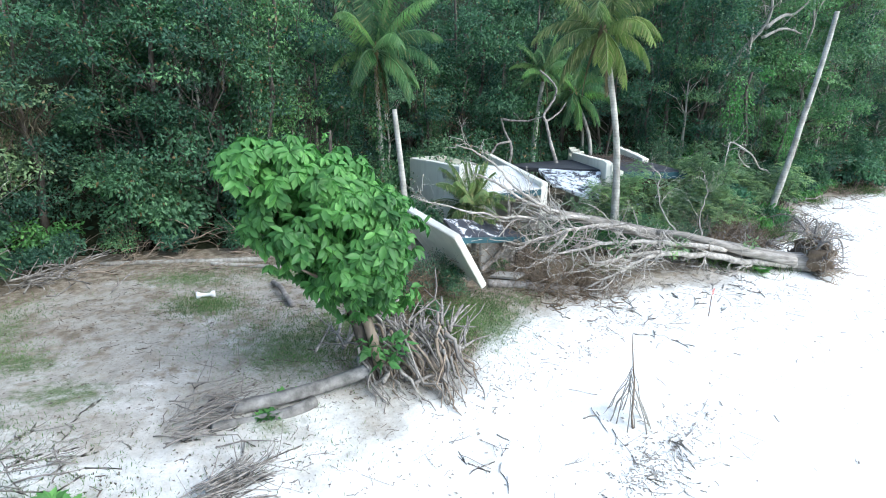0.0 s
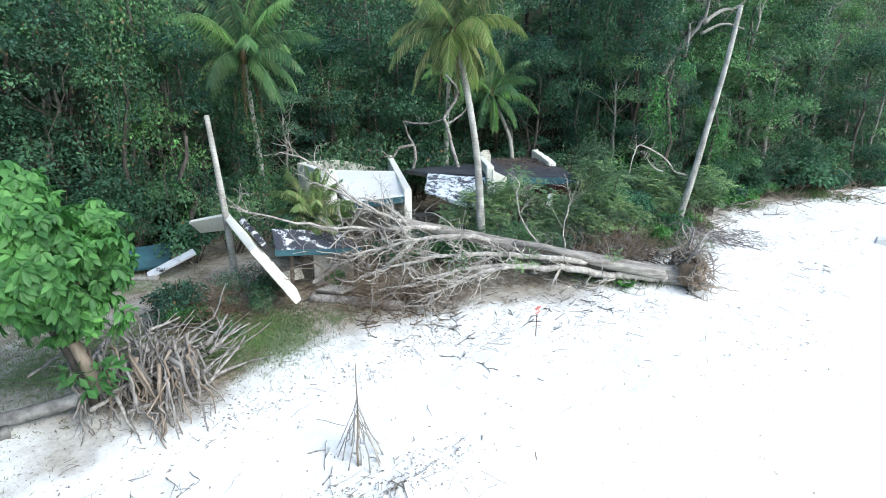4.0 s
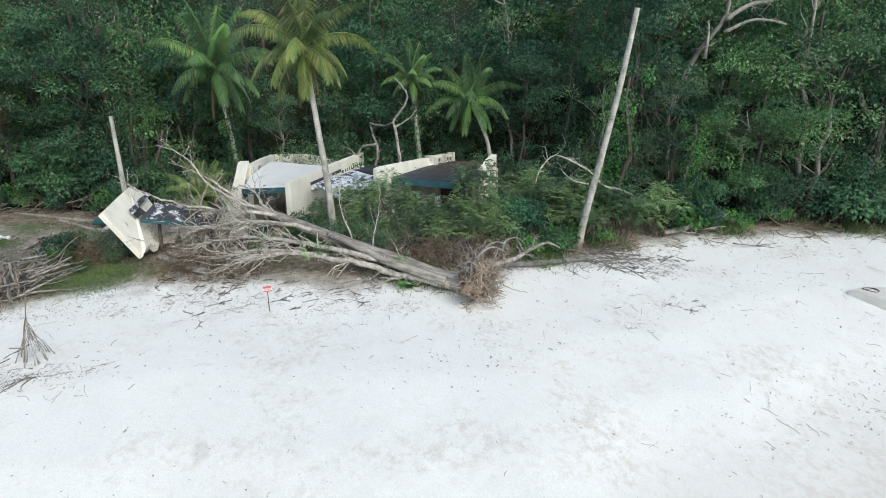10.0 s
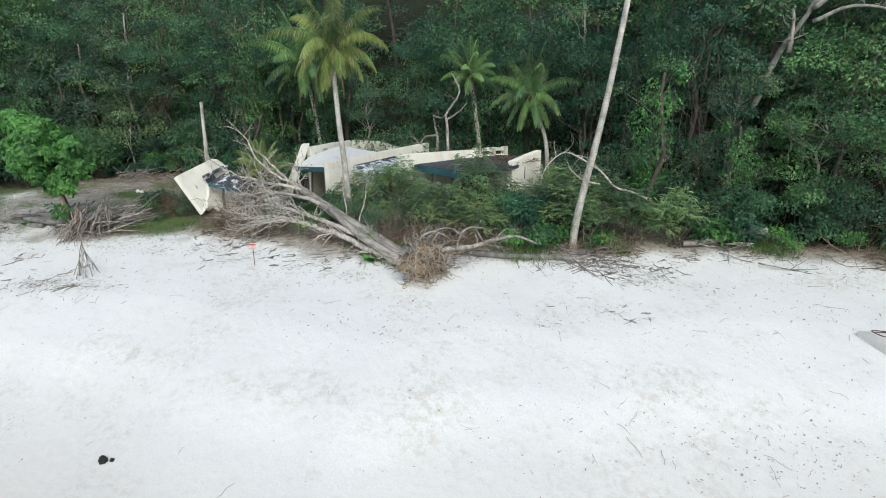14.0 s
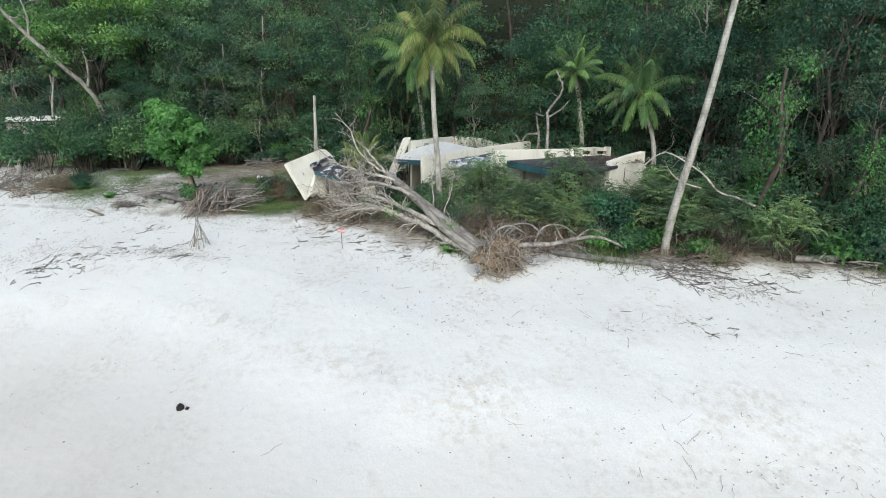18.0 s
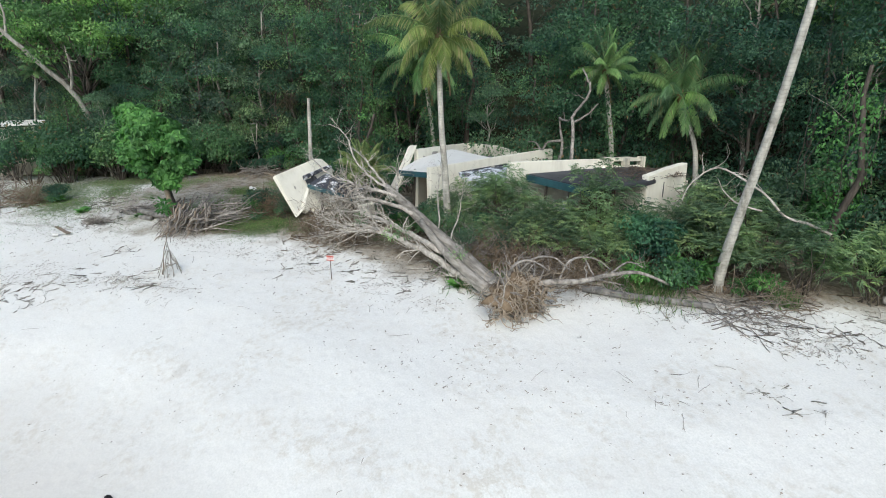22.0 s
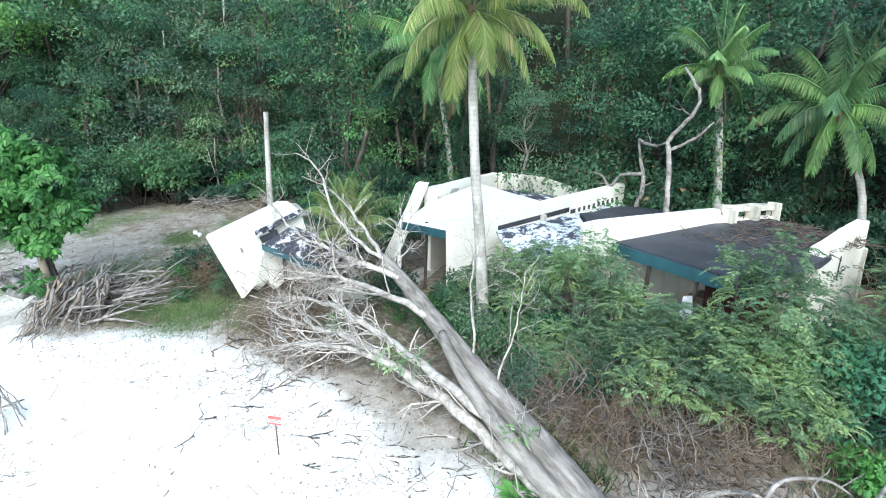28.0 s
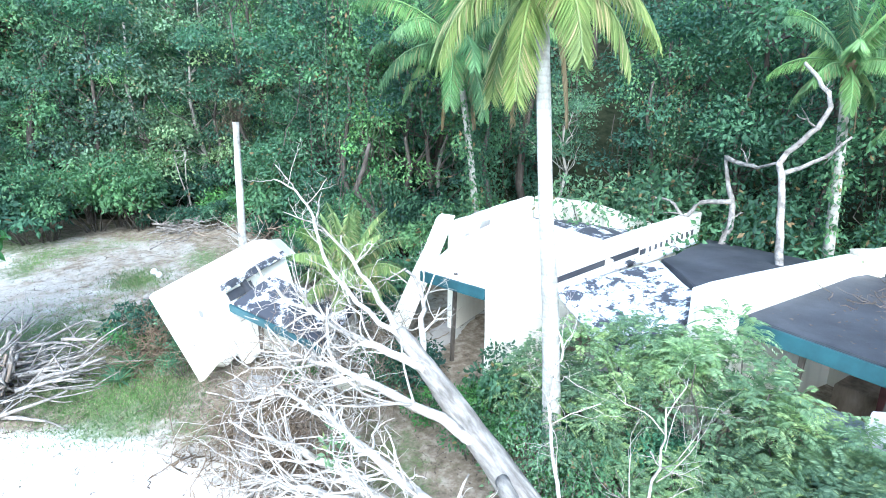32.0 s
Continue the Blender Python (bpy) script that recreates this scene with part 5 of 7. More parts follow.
# bushes before the far end of the wood
rng = np.random.RandomState(175)
for i, (x, y, k) in enumerate(((-12.9, 3.2, 1.25), (-13.6, 5.6, 1.3), (-12.6, 7.6, 1.3), (-11.4, 9.7, 1.2), (-14.6, 1.6, 1.3), (-16.2, -0.2, 1.2), (-17.8, 1.2, 1.3), (-12.0, 11.6, 1.1), (-11.6, 13.2, 1.0), (-14.9, 7.6, 1.6), (-15.6, 4.2, 1.5))):
    put(KINDS_LOW[(2, 0, 4, 5, 1, 2, 4)[i % 7]], x, y, 70 * i, k * rng.uniform(0.95, 1.1))
# flat-topped yellow-green trees over the far end, with pale limbs
def canopy_tree(seed, h):
    rng = np.random.RandomState(seed)
    e = thing("tree", "spreading yellow-green tree with pale crooked limbs", "tree", "spreading trees at the far end")
    w = Wood()
    spine = wander(rng, (0, 0, -0.4), (0.3, 0.2, h * 0.62), 6, 0.15)
    w.tube(spine, taper(6, 0.22, 0.12), 8)
    cl = []
    for i in range(24):
        a, r = i * 2.4, 3.2 * math.sqrt((i + 0.5) / 24)
        q = (r * math.cos(a), r * math.sin(a), h * (0.98 - 0.03 * r) + rng.normal() * 0.35 - (0.8 if i % 3 == 0 else 0))
        w.tube(wander(rng, spine[-1 - i % 2], q, 5, 0.15), taper(5, 0.07, 0.02), 5)
        cl.append((*q, rng.uniform(0.8, 1.2), rng.uniform(0.8, 1.2), rng.uniform(0.26, 0.45)))
    part("trunk", w.mesh("trunk"), BARK, e)
    part("crown", crown("crown", cl, 40, 0.20, 0.10, 0.2, rng), LEAF_CANOPY, e, "flat layered crown")
    return e


CANOPY = canopy_tree(176, 8.6)
CANOPY.matrix_basis = pose(-17.2, 6.0, gz(-17.2, 6.0), 0, 0, 10)
put(KINDS_BIG[1], -15.6, 10.2, 40, 1.05)
put(KINDS_BIG[0], -14.6, 12.0, 140, 1.0)
for x, y, k in ((-20.5, 3.6, 1.05), (-19.5, 8.5, 1.1), (-24.0, 0.5, 1.1), (-23.5, 5.5, 1.2)):
    put(CANOPY, x, y, x * 40, k)
palm("coconut_palm", (-16.6, 3.2, gz(-16.6, 3.2)), (-16.4, 3.8, 6.15), 0.07, 12, 1.2, 56, FROND, "small slender coconut palm at the far end", ((-16.7, 3.3, 3.4),), 0, -10.0, 80.0)

for i, (x, y, k) in enumerate(((-0.9, 19.2, .75), (-1.7, 20.3, .9), (-2.2, 18.6, .8), (0.1, 18.3, .55), (-3.0, 17.6, .8), (2.2, 26.6, 1.0), (0.6, 25.6, 1.1), (-0.6, 24.6, 1.0), (1.6, 25.9, 1.2))):
    put(KINDS_LOW[(0, 2, 4, 1)[i % 4]], x, y, 77 * i, k)

# leafy plants and creepers round the fallen trunk and before the party walls
for i, (x, y, k) in enumerate(((4.6, 17.9, .5), (5.3, 17.6, .42), (6.3, 18.0, .5), (7.2, 18.5, .45), (4.0, 17.5, .4), (4.3, 18.5, .55), (8.2, 18.2, .4), (3.0, 17.2, .4), (1.9, 15.9, .3), (0.2, 14.6, .4), (-0.2, 14.2, .45), (0.6, 13.9, .3))):
    put(KINDS_LOW[(3, 0, 4, 2)[i % 4]], x, y, 77 * i, k)
put(KINDS_BIG[3], -13.2, 6.9, 20, 0.62)
put(KINDS_BIG[4], -12.9, 5.2, 80, 0.55)
put(KINDS_BIG[0], -13.6, 8.6, 80, 0.6)
for i, (x, y, k, j) in enumerate(((0.9, 25.3, 1.35, 2), (-0.2, 24.6, 1.25, 4), (-14.4, 4.6, 1.5, 2), (-13.8, 6.6, 1.4, 4), (3.0, 27.2, 1.2, 2))):
    put(KINDS_LOW[j], x, y, 61 * i, k)
# dry creeper mass hanging at the edge of the clearing
rng = np.random.RandomState(178)
cl = [(rng.normal() * 0.35, rng.normal() * 0.3, -0.25 * i, 0.4, 0.35, 0.3) for i in range(5)]
ob = part("dead_creeper", crown("dead_creeper", cl, 70, 0.30, 0.03, 1.3, rng), FROND_DRY)
ob.location = (-12.0, 16.7, 4.9)
tagged(ob, "dry brown mass of creeper hanging in a tree", "creeper", kind="stuff")
# creeper-covered mounds before the far end of the wood, with the dark wood behind
MOUND = shrub(39, 3.6, 1.5, 0.15, 0.55, LEAF_MID, 78, 0.7, "tall shrub smothered in hanging creeper", "undergrowth shrubs", 16)
MOUND.matrix_basis = pose(-9.4, 17.4, gz(-9.4, 17.4), 0, 0, 0)
PALE_MOUND = shrub(40, 3.6, 1.4, 0.15, 0.55, LEAF_CANOPY, 78, 0.7, "tall shrub smothered in pale green creeper", "undergrowth shrubs", 16)
PALE_MOUND.matrix_basis = pose(-11.6, 7.4, gz(-11.6, 7.4), 0, 0, 0)
put(PALE_MOUND, -12.6, 4.6, 100, 0.9)
for x, y, k in ((-12.3, 5.0, .95), (-11.2, 10.2, .9), (-6.2, 18.6, .8), (-14.0, 2.4, .9), (-4.2, 19.6, .85), (-12.0, 12.8, .9), (19.0, 30.2, .8), (23.0, 32.2, .85), (17.0, 28.8, .7)):
    put(MOUND, x, y, 61 * x, k)

def leaning_column(pts, seed, mat, wide):
    """A leaning trunk wrapped in creeper."""
    rng = np.random.RandomState(seed)
    O = Vector(pts[0])
    e = thing("tree", "leaning trunk wrapped in pale green creeper", "tree", "leaning trees behind the clearing", O)
    cp = curve_pts([Vector(p) - O for p in pts], 5)
    w = Wood()
    w.tube(cp, taper(len(cp), 0.16, 0.07), 8, 0.06, rng)
    cl = []
    for i, p in enumerate(cp[3:]):
        k = wide * rng.uniform(0.6, 1.15)
        cl.append((p.x + rng.normal() * 0.2, p.y + rng.normal() * 0.2, p.z - 0.1, k, k, k * 0.8))
        if i % 3 == 0:
            q = (p.x + rng.normal() * 0.8, p.y + rng.normal() * 0.8, p.z + rng.uniform(0, 0.7))
            w.tube(wander(rng, p, q, 4, 0.08), taper(4, 0.04, 0.012), 4)
            cl.append((*q, k * 0.9, k * 0.9, k * 0.6))
    part("trunk", w.mesh("trunk"), BARK, e)
    part("crown", crown("crown", cl, 62, 0.13, 0.07, 0.6, rng, 0.5), mat, e, "coat of creeper leaves")


leaning_column(((-13.6, 11.3, 0.3), (-14.2, 11.2, 2.2), (-14.7, 11.0, 3.8), (-15.6, 10.7, 5.8), (-16.2, 10.3, 7.6)), 301, LEAF_LIGHT, 0.5)
leaning_column(((-13.4, 9.6, 0.3), (-14.0, 9.7, 2.6), (-14.6, 10.0, 4.8), (-14.3, 10.8, 6.6), (-14.2, 11.6, 7.2)), 302, LEAF_LIGHT, 0.5)
leaning_column(((-13.4, 12.9, 0.3), (-13.6, 12.9, 1.8), (-13.9, 12.8, 3.4)), 303, LEAF_MID, 0.45)
put(MOUND, -12.6, 12.3, 33, 0.62)
log("dead_tree", "brown dead tree leaning in the creepers", (-12.9, 10.3), (-13.7, 9.7, 2.3), 0.2, 0.12, TWIG, 15, category="dead tree")
for i, (x, y, k) in enumerate(((-11.2, 14.7, .5), (-10.4, 15.6, .55), (-9.2, 16.5, .5), (-8.0, 17.1, .55), (-6.6, 17.6, .5), (-5.2, 17.9, .55), (-11.6, 13.6, .5))):
    put(KINDS_LOW[(1, 5, 2)[i % 3]], x, y, 61 * i, k)
# ---- the uprooted tree that lies against the ruin ----
def fallen_tree():
    rng = np.random.RandomState(61)
    O = Vector((11.7, 16.95, 0.1))
    e = thing("fallen_tree", "uprooted bleached tree fallen across the ruin", "fallen tree", at=O)

    def loc(pts):
        return [Vector(p) - O for p in pts]

    main = curve_pts(loc(((12.05, 17.55, 0.30), (10.9, 17.49, 0.42), (9.6, 17.44, 0.68), (8.2, 17.38, 0.95), (6.8, 17.33, 1.24), (5.4, 17.28, 1.54), (4.3, 17.24, 1.77), (3.6, 17.2, 1.92))), 4)
    w = Wood()
    w.tube(main, taper(len(main), 0.33, 0.12, 0.8), 14, 0.07, rng)
    part("trunk", w.mesh("trunk"), FALLEN_BARK, e, "cracked grey trunk")
    limbs = (
        (((11.3, 17.3, 0.35), (10.3, 17.15, 0.42), (9.4, 16.95, 0.52), (8.4, 16.7, 0.75), (7.3, 16.3, 0.92), (6.2, 15.9, 1.05), (5.0, 15.4, 1.0), (4.0, 15.0, 0.8)), 0.16),
        (((8.9, 16.95, 0.9), (7.4, 16.5, 1.15), (6.0, 16.05, 1.35), (4.6, 15.65, 1.35), (3.2, 15.35, 1.1)), 0.11),
        (((7.4, 16.35, 0.95), (6.2, 15.7, 1.05), (5.2, 15.0, 0.85), (4.2, 14.6, 0.5)), 0.08),
        (((6.2, 17.3, 1.4), (5.0, 16.5, 1.75), (3.8, 16.0, 1.65), (2.4, 15.5, 1.4)), 0.10),
        (((4.7, 17.2, 1.7), (3.9, 16.7, 1.9), (3.0, 16.3, 1.95), (2.1, 16.1, 1.95)), 0.09),
        (((3.9, 17.2, 1.85), (3.2, 16.8, 2.2), (2.3, 16.4, 2.8), (1.75, 16.35, 3.4), (1.19, 16.28, 3.8), (0.54, 15.91, 4.08)), 0.055),
        (((3.6, 17.2, 1.9), (2.6, 17.1, 2.3), (1.9, 16.9, 2.8), (1.1, 16.6, 3.2)), 0.07),
        (((3.0, 16.3, 1.95), (1.6, 15.7, 2.15), (0.4, 15.4, 2.45), (-0.7, 15.3, 2.75)), 0.05),
        (((4.4, 17.2, 1.75), (3.6, 17.6, 1.95), (2.9, 17.9, 2.3), (2.2, 17.9, 2.5)), 0.08),
        (((7.7, 17.4, 1.1), (7.2, 17.65, 1.7), (6.9, 17.75, 2.5), (6.95, 17.85, 3.0), (6.6, 17.95, 3.3)), 0.032),
        (((8.4, 17.4, 0.95), (8.3, 17.75, 1.7), (8.5, 17.85, 2.5), (8.35, 17.95, 3.0)), 0.028),
    )
    # the twin stem that splits off beside the trunk
    w = Wood()
    cp = curve_pts(loc(((11.2, 17.2, 0.45), (10.2, 17.08, 0.66), (9.2, 16.98, 0.9), (8.3, 16.95, 1.15), (7.5, 17.02, 1.32), (6.8, 17.2, 1.35))), 4)
    w.tube(cp, taper(len(cp), 0.17, 0.09), 10, 0.07, rng)
    part("stem", w.mesh("stem"), FALLEN_BARK, e, "grey twin stem beside the trunk")
    for k, (pts, r) in enumerate(limbs):
        w = Wood()
        cp = curve_pts(loc(pts), 4)
        w.tube([p + Vector(rng.normal(size=3) * 0.02) for p in cp], taper(len(cp), r * 0.85, r * 0.25), 8, 0.06, rng)
        n = 26 if k < 5 else 9
        for i in range(n):
            j = rng.randint(3, len(cp))
            d = np.array((cp[j] - cp[max(0, j - 2)]).normalized()) + rng.normal(size=3) * (0.55, 0.65, 0.42)
            if k in (0, 1, 2, 3):
                d[1] -= 0.45
                d[2] -= 0.12
            ln = rng.uniform(0.55, 1.5) * (1.0 if k < 5 else 0.6)
            branching(w, rng, cp[j], d, ln, min(0.026, r * rng.uniform(0.14, 0.26)), 2, 0.24, 0.75, (2, 4), 5, 0.02)
        # keep the twigs above the ground
        for i, v in enumerate(w.v):
            g = gz(v[0] + O.x, v[1] + O.y) - O.z + 0.02
            if v[2] < g:
                w.v[i] = Vector((v[0], v[1], g + 0.02 * (i % 3)))
        part("limb", w.mesh("limb"), DRIFT, e)
    # root plate: a core of matted roots, long strands over it
    bm = bmesh.new()
    bmesh.ops.create_icosphere(bm, subdivisions=4, radius=1.0)
    for v in bm.verts:
        k = 1 + 0.16 * math.sin(5 * v.co.x + 2) * math.cos(6 * v.co.y) + 0.12 * math.sin(9 * v.co.z + 4 * v.co.y) + rng.normal() * 0.06
        v.co = Vector((0.34 + 0.38 * k * v.co.x, 0.66 + 0.82 * k * v.co.y, 0.42 + 0.52 * k * v.co.z))
    part("root_core", bm, ROOT, e, "matted brown core of the root plate", True)
    for mat, n, r0, r1, name, label in ((ROOT_PALE, 150, 0.014, 0.028, "root_plate", "tangled brown root plate"), (DEADWOOD, 60, 0.014, 0.034, "root_strand", "grey bare root strands")):
        w = Wood()
        for i in range(n):
            u = unit(rng, 1)[0]
            u[0] = abs(u[0]) * 0.9 if rng.rand() < 0.75 else -abs(u[0]) * 0.6
            c0 = np.array([0.34, 0.66, 0.44]) + u * (0.40, 0.84, 0.55) * rng.uniform(0.85, 1.05)
            d = np.cross(u, unit(rng, 1)[0]) + u * 0.12 + np.array([0, 0, -0.3])
            branching(w, rng, c0, d, rng.uniform(0.4, 0.9), rng.uniform(r0, r1), 1, 0.42, 0.8, (1, 3), 5, -0.03, 6)
        for i, v in enumerate(w.v):
            g = gz(v[0] + O.x, v[1] + O.y) - O.z - 0.03
            if v[2] < g:
                w.v[i] = Vector((v[0], v[1], g + 0.02 * (i % 4)))
        part(name, w.mesh(name), mat, e, label)
    w = Wood()
    for pts, r in ((((11.9, 17.2, 0.6), (12.35, 17.9, 0.85), (12.7, 18.7, 0.75), (12.95, 19.5, 0.72), (13.2, 20.3, 0.85), (13.4, 21.2, 0.6)), 0.095), (((12.5, 18.2, 0.8), (12.3, 18.7, 1.2), (12.5, 19.3, 1.1), (12.6, 19.9, 0.7)), 0.035),
                   (((12.7, 18.7, 0.75), (12.6, 19.4, 0.5), (12.8, 20.2, 0.35)), 0.04), (((12.95, 19.5, 0.72), (12.8, 20.2, 1.0), (12.6, 20.9, 0.9), (12.5, 21.5, 0.55)), 0.03), (((11.9, 17.0, 0.8), (12.2, 17.0, 1.4), (12.5, 17.3, 1.6), (12.8, 17.7, 1.35)), 0.05),
                   (((11.8, 16.9, 0.7), (11.9, 16.65, 1.15), (12.2, 16.55, 1.3), (12.45, 16.6, 1.0), (12.5, 16.5, 0.5)), 0.04), (((11.9, 17.2, 0.9), (12.2, 17.6, 1.5), (12.4, 18.1, 1.5), (12.5, 18.5, 1.1)), 0.04)):
        cp = curve_pts(loc([(px, py + 0.35, pz + 0.3 * math.exp(-((py - 19.6) / 1.0) ** 2)) for px, py, pz in pts]), 4)
        w.tube(cp, taper(len(cp), r, r * 0.35), 7, 0.08, rng)
        for i in range(6):
            j = rng.randint(2, len(cp))
            branching(w, rng, cp[j], rng.normal(size=3), rng.uniform(0.3, 0.7), r * 0.3, 1, 0.3, 0.7, (1, 3), 4)
    part("root", w.mesh("root"), DEADWOOD, e, "long bare side roots")
    # fresh shoots from the trunk
    cl = [(-1.9 + rng.normal() * 0.05, 0.1, 1.0, 0.2, 0.2, 0.16)]
    for x, y, z in ((7.3, 16.4, 1.15), (5.2, 15.6, 1.25), (6.9, 16.1, 1.1)):
        cl.append((x - O.x, y - O.y, z - O.z, 0.26, 0.24, 0.2))
    for c1 in cl:
        tagged(part("shoot", crown("shoot", [c1], 130, 0.13, 0.05, 0.2, rng), LEAF_SHRUB, e, "tuft of fresh yellow-green shoots"), kind="stuff")


fallen_tree()


# ---- the leaning broad-leaved tree on the beach ridge ----
def ridge_tree():
    rng = np.random.RandomState(71)
    O = Vector((-1.1, 9.85, gz(-1.1, 9.85)))
    e = thing("broadleaf_tree", "small leaning tree with large glossy bright green leaves", "tree", at=O)
    w = Wood()
    w.tube(curve_pts([(0.05, 0.05, -0.3), (-0.15, -0.05, 0.8), (-0.35, -0.2, 1.6), (-0.6, -0.4, 2.5), (-1.0, -0.8, 3.3)], 4), taper(17, 0.13, 0.06), 9, 0.06, rng)
    part("trunk", w.mesh("trunk"), BARK, e)
    w = Wood()
    for q in ((-1.75, -1.25, 4.0), (-0.1, -0.4, 3.3), (-0.4, 0.5, 3.4), (-1.3, -0.2, 3.6), (-0.9, -1.2, 2.6), (0.2, 0.2, 2.3)):
        w.tube(wander(rng, (-0.55, -0.35, 2.2), q, 5, 0.08), taper(5, 0.06, 0.02), 6)
    part("limb", w.mesh("limb"), TWIG, e)
    w = Wood()
    w.tube([(0.16, -0.1, 0.35), (0.05, -0.15, 0.9), (-0.05, -0.2, 1.35)], (0.11, 0.1, 0.09), 9, 0.08, rng)
    part("stub", w.mesh("stub"), TWIG, e, "pale sawn-off stub")
    cl = [(-1.5, -1.2, 4.35, 0.5, 0.45, 0.35), (-1.15, -0.95, 4.35, 0.5, 0.5, 0.35), (-1.75, -1.3, 4.2, 0.35, 0.35, 0.3)]
    for i in range(62):
        a, r, z = rng.uniform(0, 2 * math.pi), math.sqrt(rng.rand()), rng.uniform(-1, 1)
        k = math.sqrt(max(0.15, 1 - z * z))
        x, y = 1.15 * r * k * math.cos(a), 1.15 * r * k * math.sin(a)
        lean = (z + 1) * 0.38
        cl.append((-0.03 + 1.08 * x - lean, 1.08 * y - lean * 0.75, 3.0 + 1.2 * z, 0.46, 0.46, 0.36))
    C, D, N, T = [], [], [], []
    for x, y, z, rx, ry, rz in cl:
        own = rng.uniform(0.38, 0.62)
        for i in range(25):
            u = unit(rng, 1)[0]
            u[2] = abs(u[2]) if rng.rand() < 0.6 else u[2]
            c0 = np.array([x, y, z]) + u * (rx, ry, rz) * rng.uniform(0.7, 1.1)
            a = np.cross(u, (0.3, 0.5, 0.8))
            a /= np.linalg.norm(a)
            b = np.cross(u, a)
            turn = rng.uniform(0, 6.28)
            for k in range(8):
                q = turn + k * 0.785
                d = (a * math.cos(q) + b * math.sin(q)) + u * rng.uniform(0.0, 0.7)
                d[2] -= 1.0
                C.append(c0 + d * 0.02), D.append(d), N.append(u + (0, 0, 0.7) + rng.normal(size=3) * 0.2), T.append(own + rng.normal() * 0.08)
    s = rng.uniform(0.75, 1.2, len(C))
    part("crown", toned(broad_leaf_mesh("crown", C, D, N, 0.215 * s, 0.095 * s, 0.22), np.clip(T, 0.12, 1), 8), LEAF_BRIGHT, e, "dense crown of large drooping leaves")
    # shoots at the foot
    cl = [(0.25, -0.35, 0.75, 0.28, 0.25, 0.2), (0.5, -0.25, 0.85, 0.2, 0.2, 0.15), (0.1, -0.45, 0.95, 0.2, 0.2, 0.15)]
    part("shoot", crown("shoot", cl, 45, 0.26, 0.12, 0.3, rng), LEAF_BRIGHT, e, "bright green shoots at the foot")


ridge_tree()


# ---- dead wood ----
def bare_tree(name, stems, label, seed, mat=DEADWOOD, twigs=5, category="dead tree"):
    rng = np.random.RandomState(seed)
    O = Vector(stems[0][0][0])
    e = thing(name, label, category, at=O)
    for pts, r in stems:
        w = Wood()
        cp = curve_pts([Vector(p) - O for p in pts], 4)
        w.tube([p + Vector(rng.normal(size=3) * r * 0.12) for p in cp], taper(len(cp), r, r * 0.4), 8, 0.08, rng)
        for i in range(twigs):
            j = rng.randint(len(cp) // 3, len(cp))
            branching(w, rng, cp[j], rng.normal(size=3) + (0, 0, 0.5), rng.uniform(0.3, 0.9), r * 0.28, 1, 0.25, 0.7, (1, 3), 4)
        part("stem", w.mesh("stem"), mat, e)
    return e


bare_tree("dead_tree", ((((3.0, 25.5, 1.9), (3.15, 25.6, 2.9), (2.85, 25.7, 3.6), (2.66, 25.74, 4.2)), 0.085), (((5.1, 24.6, 2.2), (4.75, 24.9, 3.2), (4.55, 25.0, 4.0), (4.42, 25.1, 4.4), (4.75, 25.3, 4.9), (4.95, 25.45, 5.4), (4.6, 25.5, 5.9), (4.2, 25.6, 6.2)), 0.08),
                        (((2.7, 25.7, 4.15), (3.3, 25.5, 4.1), (3.9, 25.3, 4.15), (4.42, 25.1, 4.35)), 0.055), (((4.5, 25.05, 4.1), (5.1, 25.3, 4.5), (5.4, 25.5, 4.9)), 0.05), (((3.1, 25.6, 3.2), (2.5, 25.3, 3.1), (2.2, 25.2, 2.7), (1.7, 25.2, 3.0), (1.2, 25.1, 3.0)), 0.06)),
          "twisted bare grey dead tree behind the ruin", 81, DEADWOOD, 2)
bare_tree("dead_branch", ((((14.88, 25.80, 1.87), (14.43, 25.40, 2.11), (13.95, 25.10, 2.25), (13.57, 24.90, 2.69), (13.08, 24.70, 3.04), (12.2, 24.35, 3.41), (11.83, 23.79, 2.97), (11.7, 23.6, 2.4)), 0.045), (((13.4, 24.9, 2.3), (12.9, 24.4, 2.5), (12.5, 24.2, 2.9)), 0.03)), "arching bare branch over the thicket", 82, DRIFT, 7, "dead branch")
bare_tree("dead_tree", ((((15.0, 33.2, 4.4), (15.9, 32.9, 7.0), (16.7, 32.6, 8.2), (17.1, 32.3, 9.1), (17.0, 32.1, 10.6)), 0.13), (((17.05, 32.4, 8.6), (17.9, 32.6, 9.2), (18.8, 33.0, 9.4), (19.8, 33.4, 10.2)), 0.11), (((17.05, 32.6, 8.1), (18.2, 32.8, 8.6), (19.4, 33.2, 8.4)), 0.09), (((16.4, 32.6, 7.0), (16.4, 32.4, 8.6)), 0.10)), "gnarled white dead tree on the slope", 83, BARK_PALE, 6)


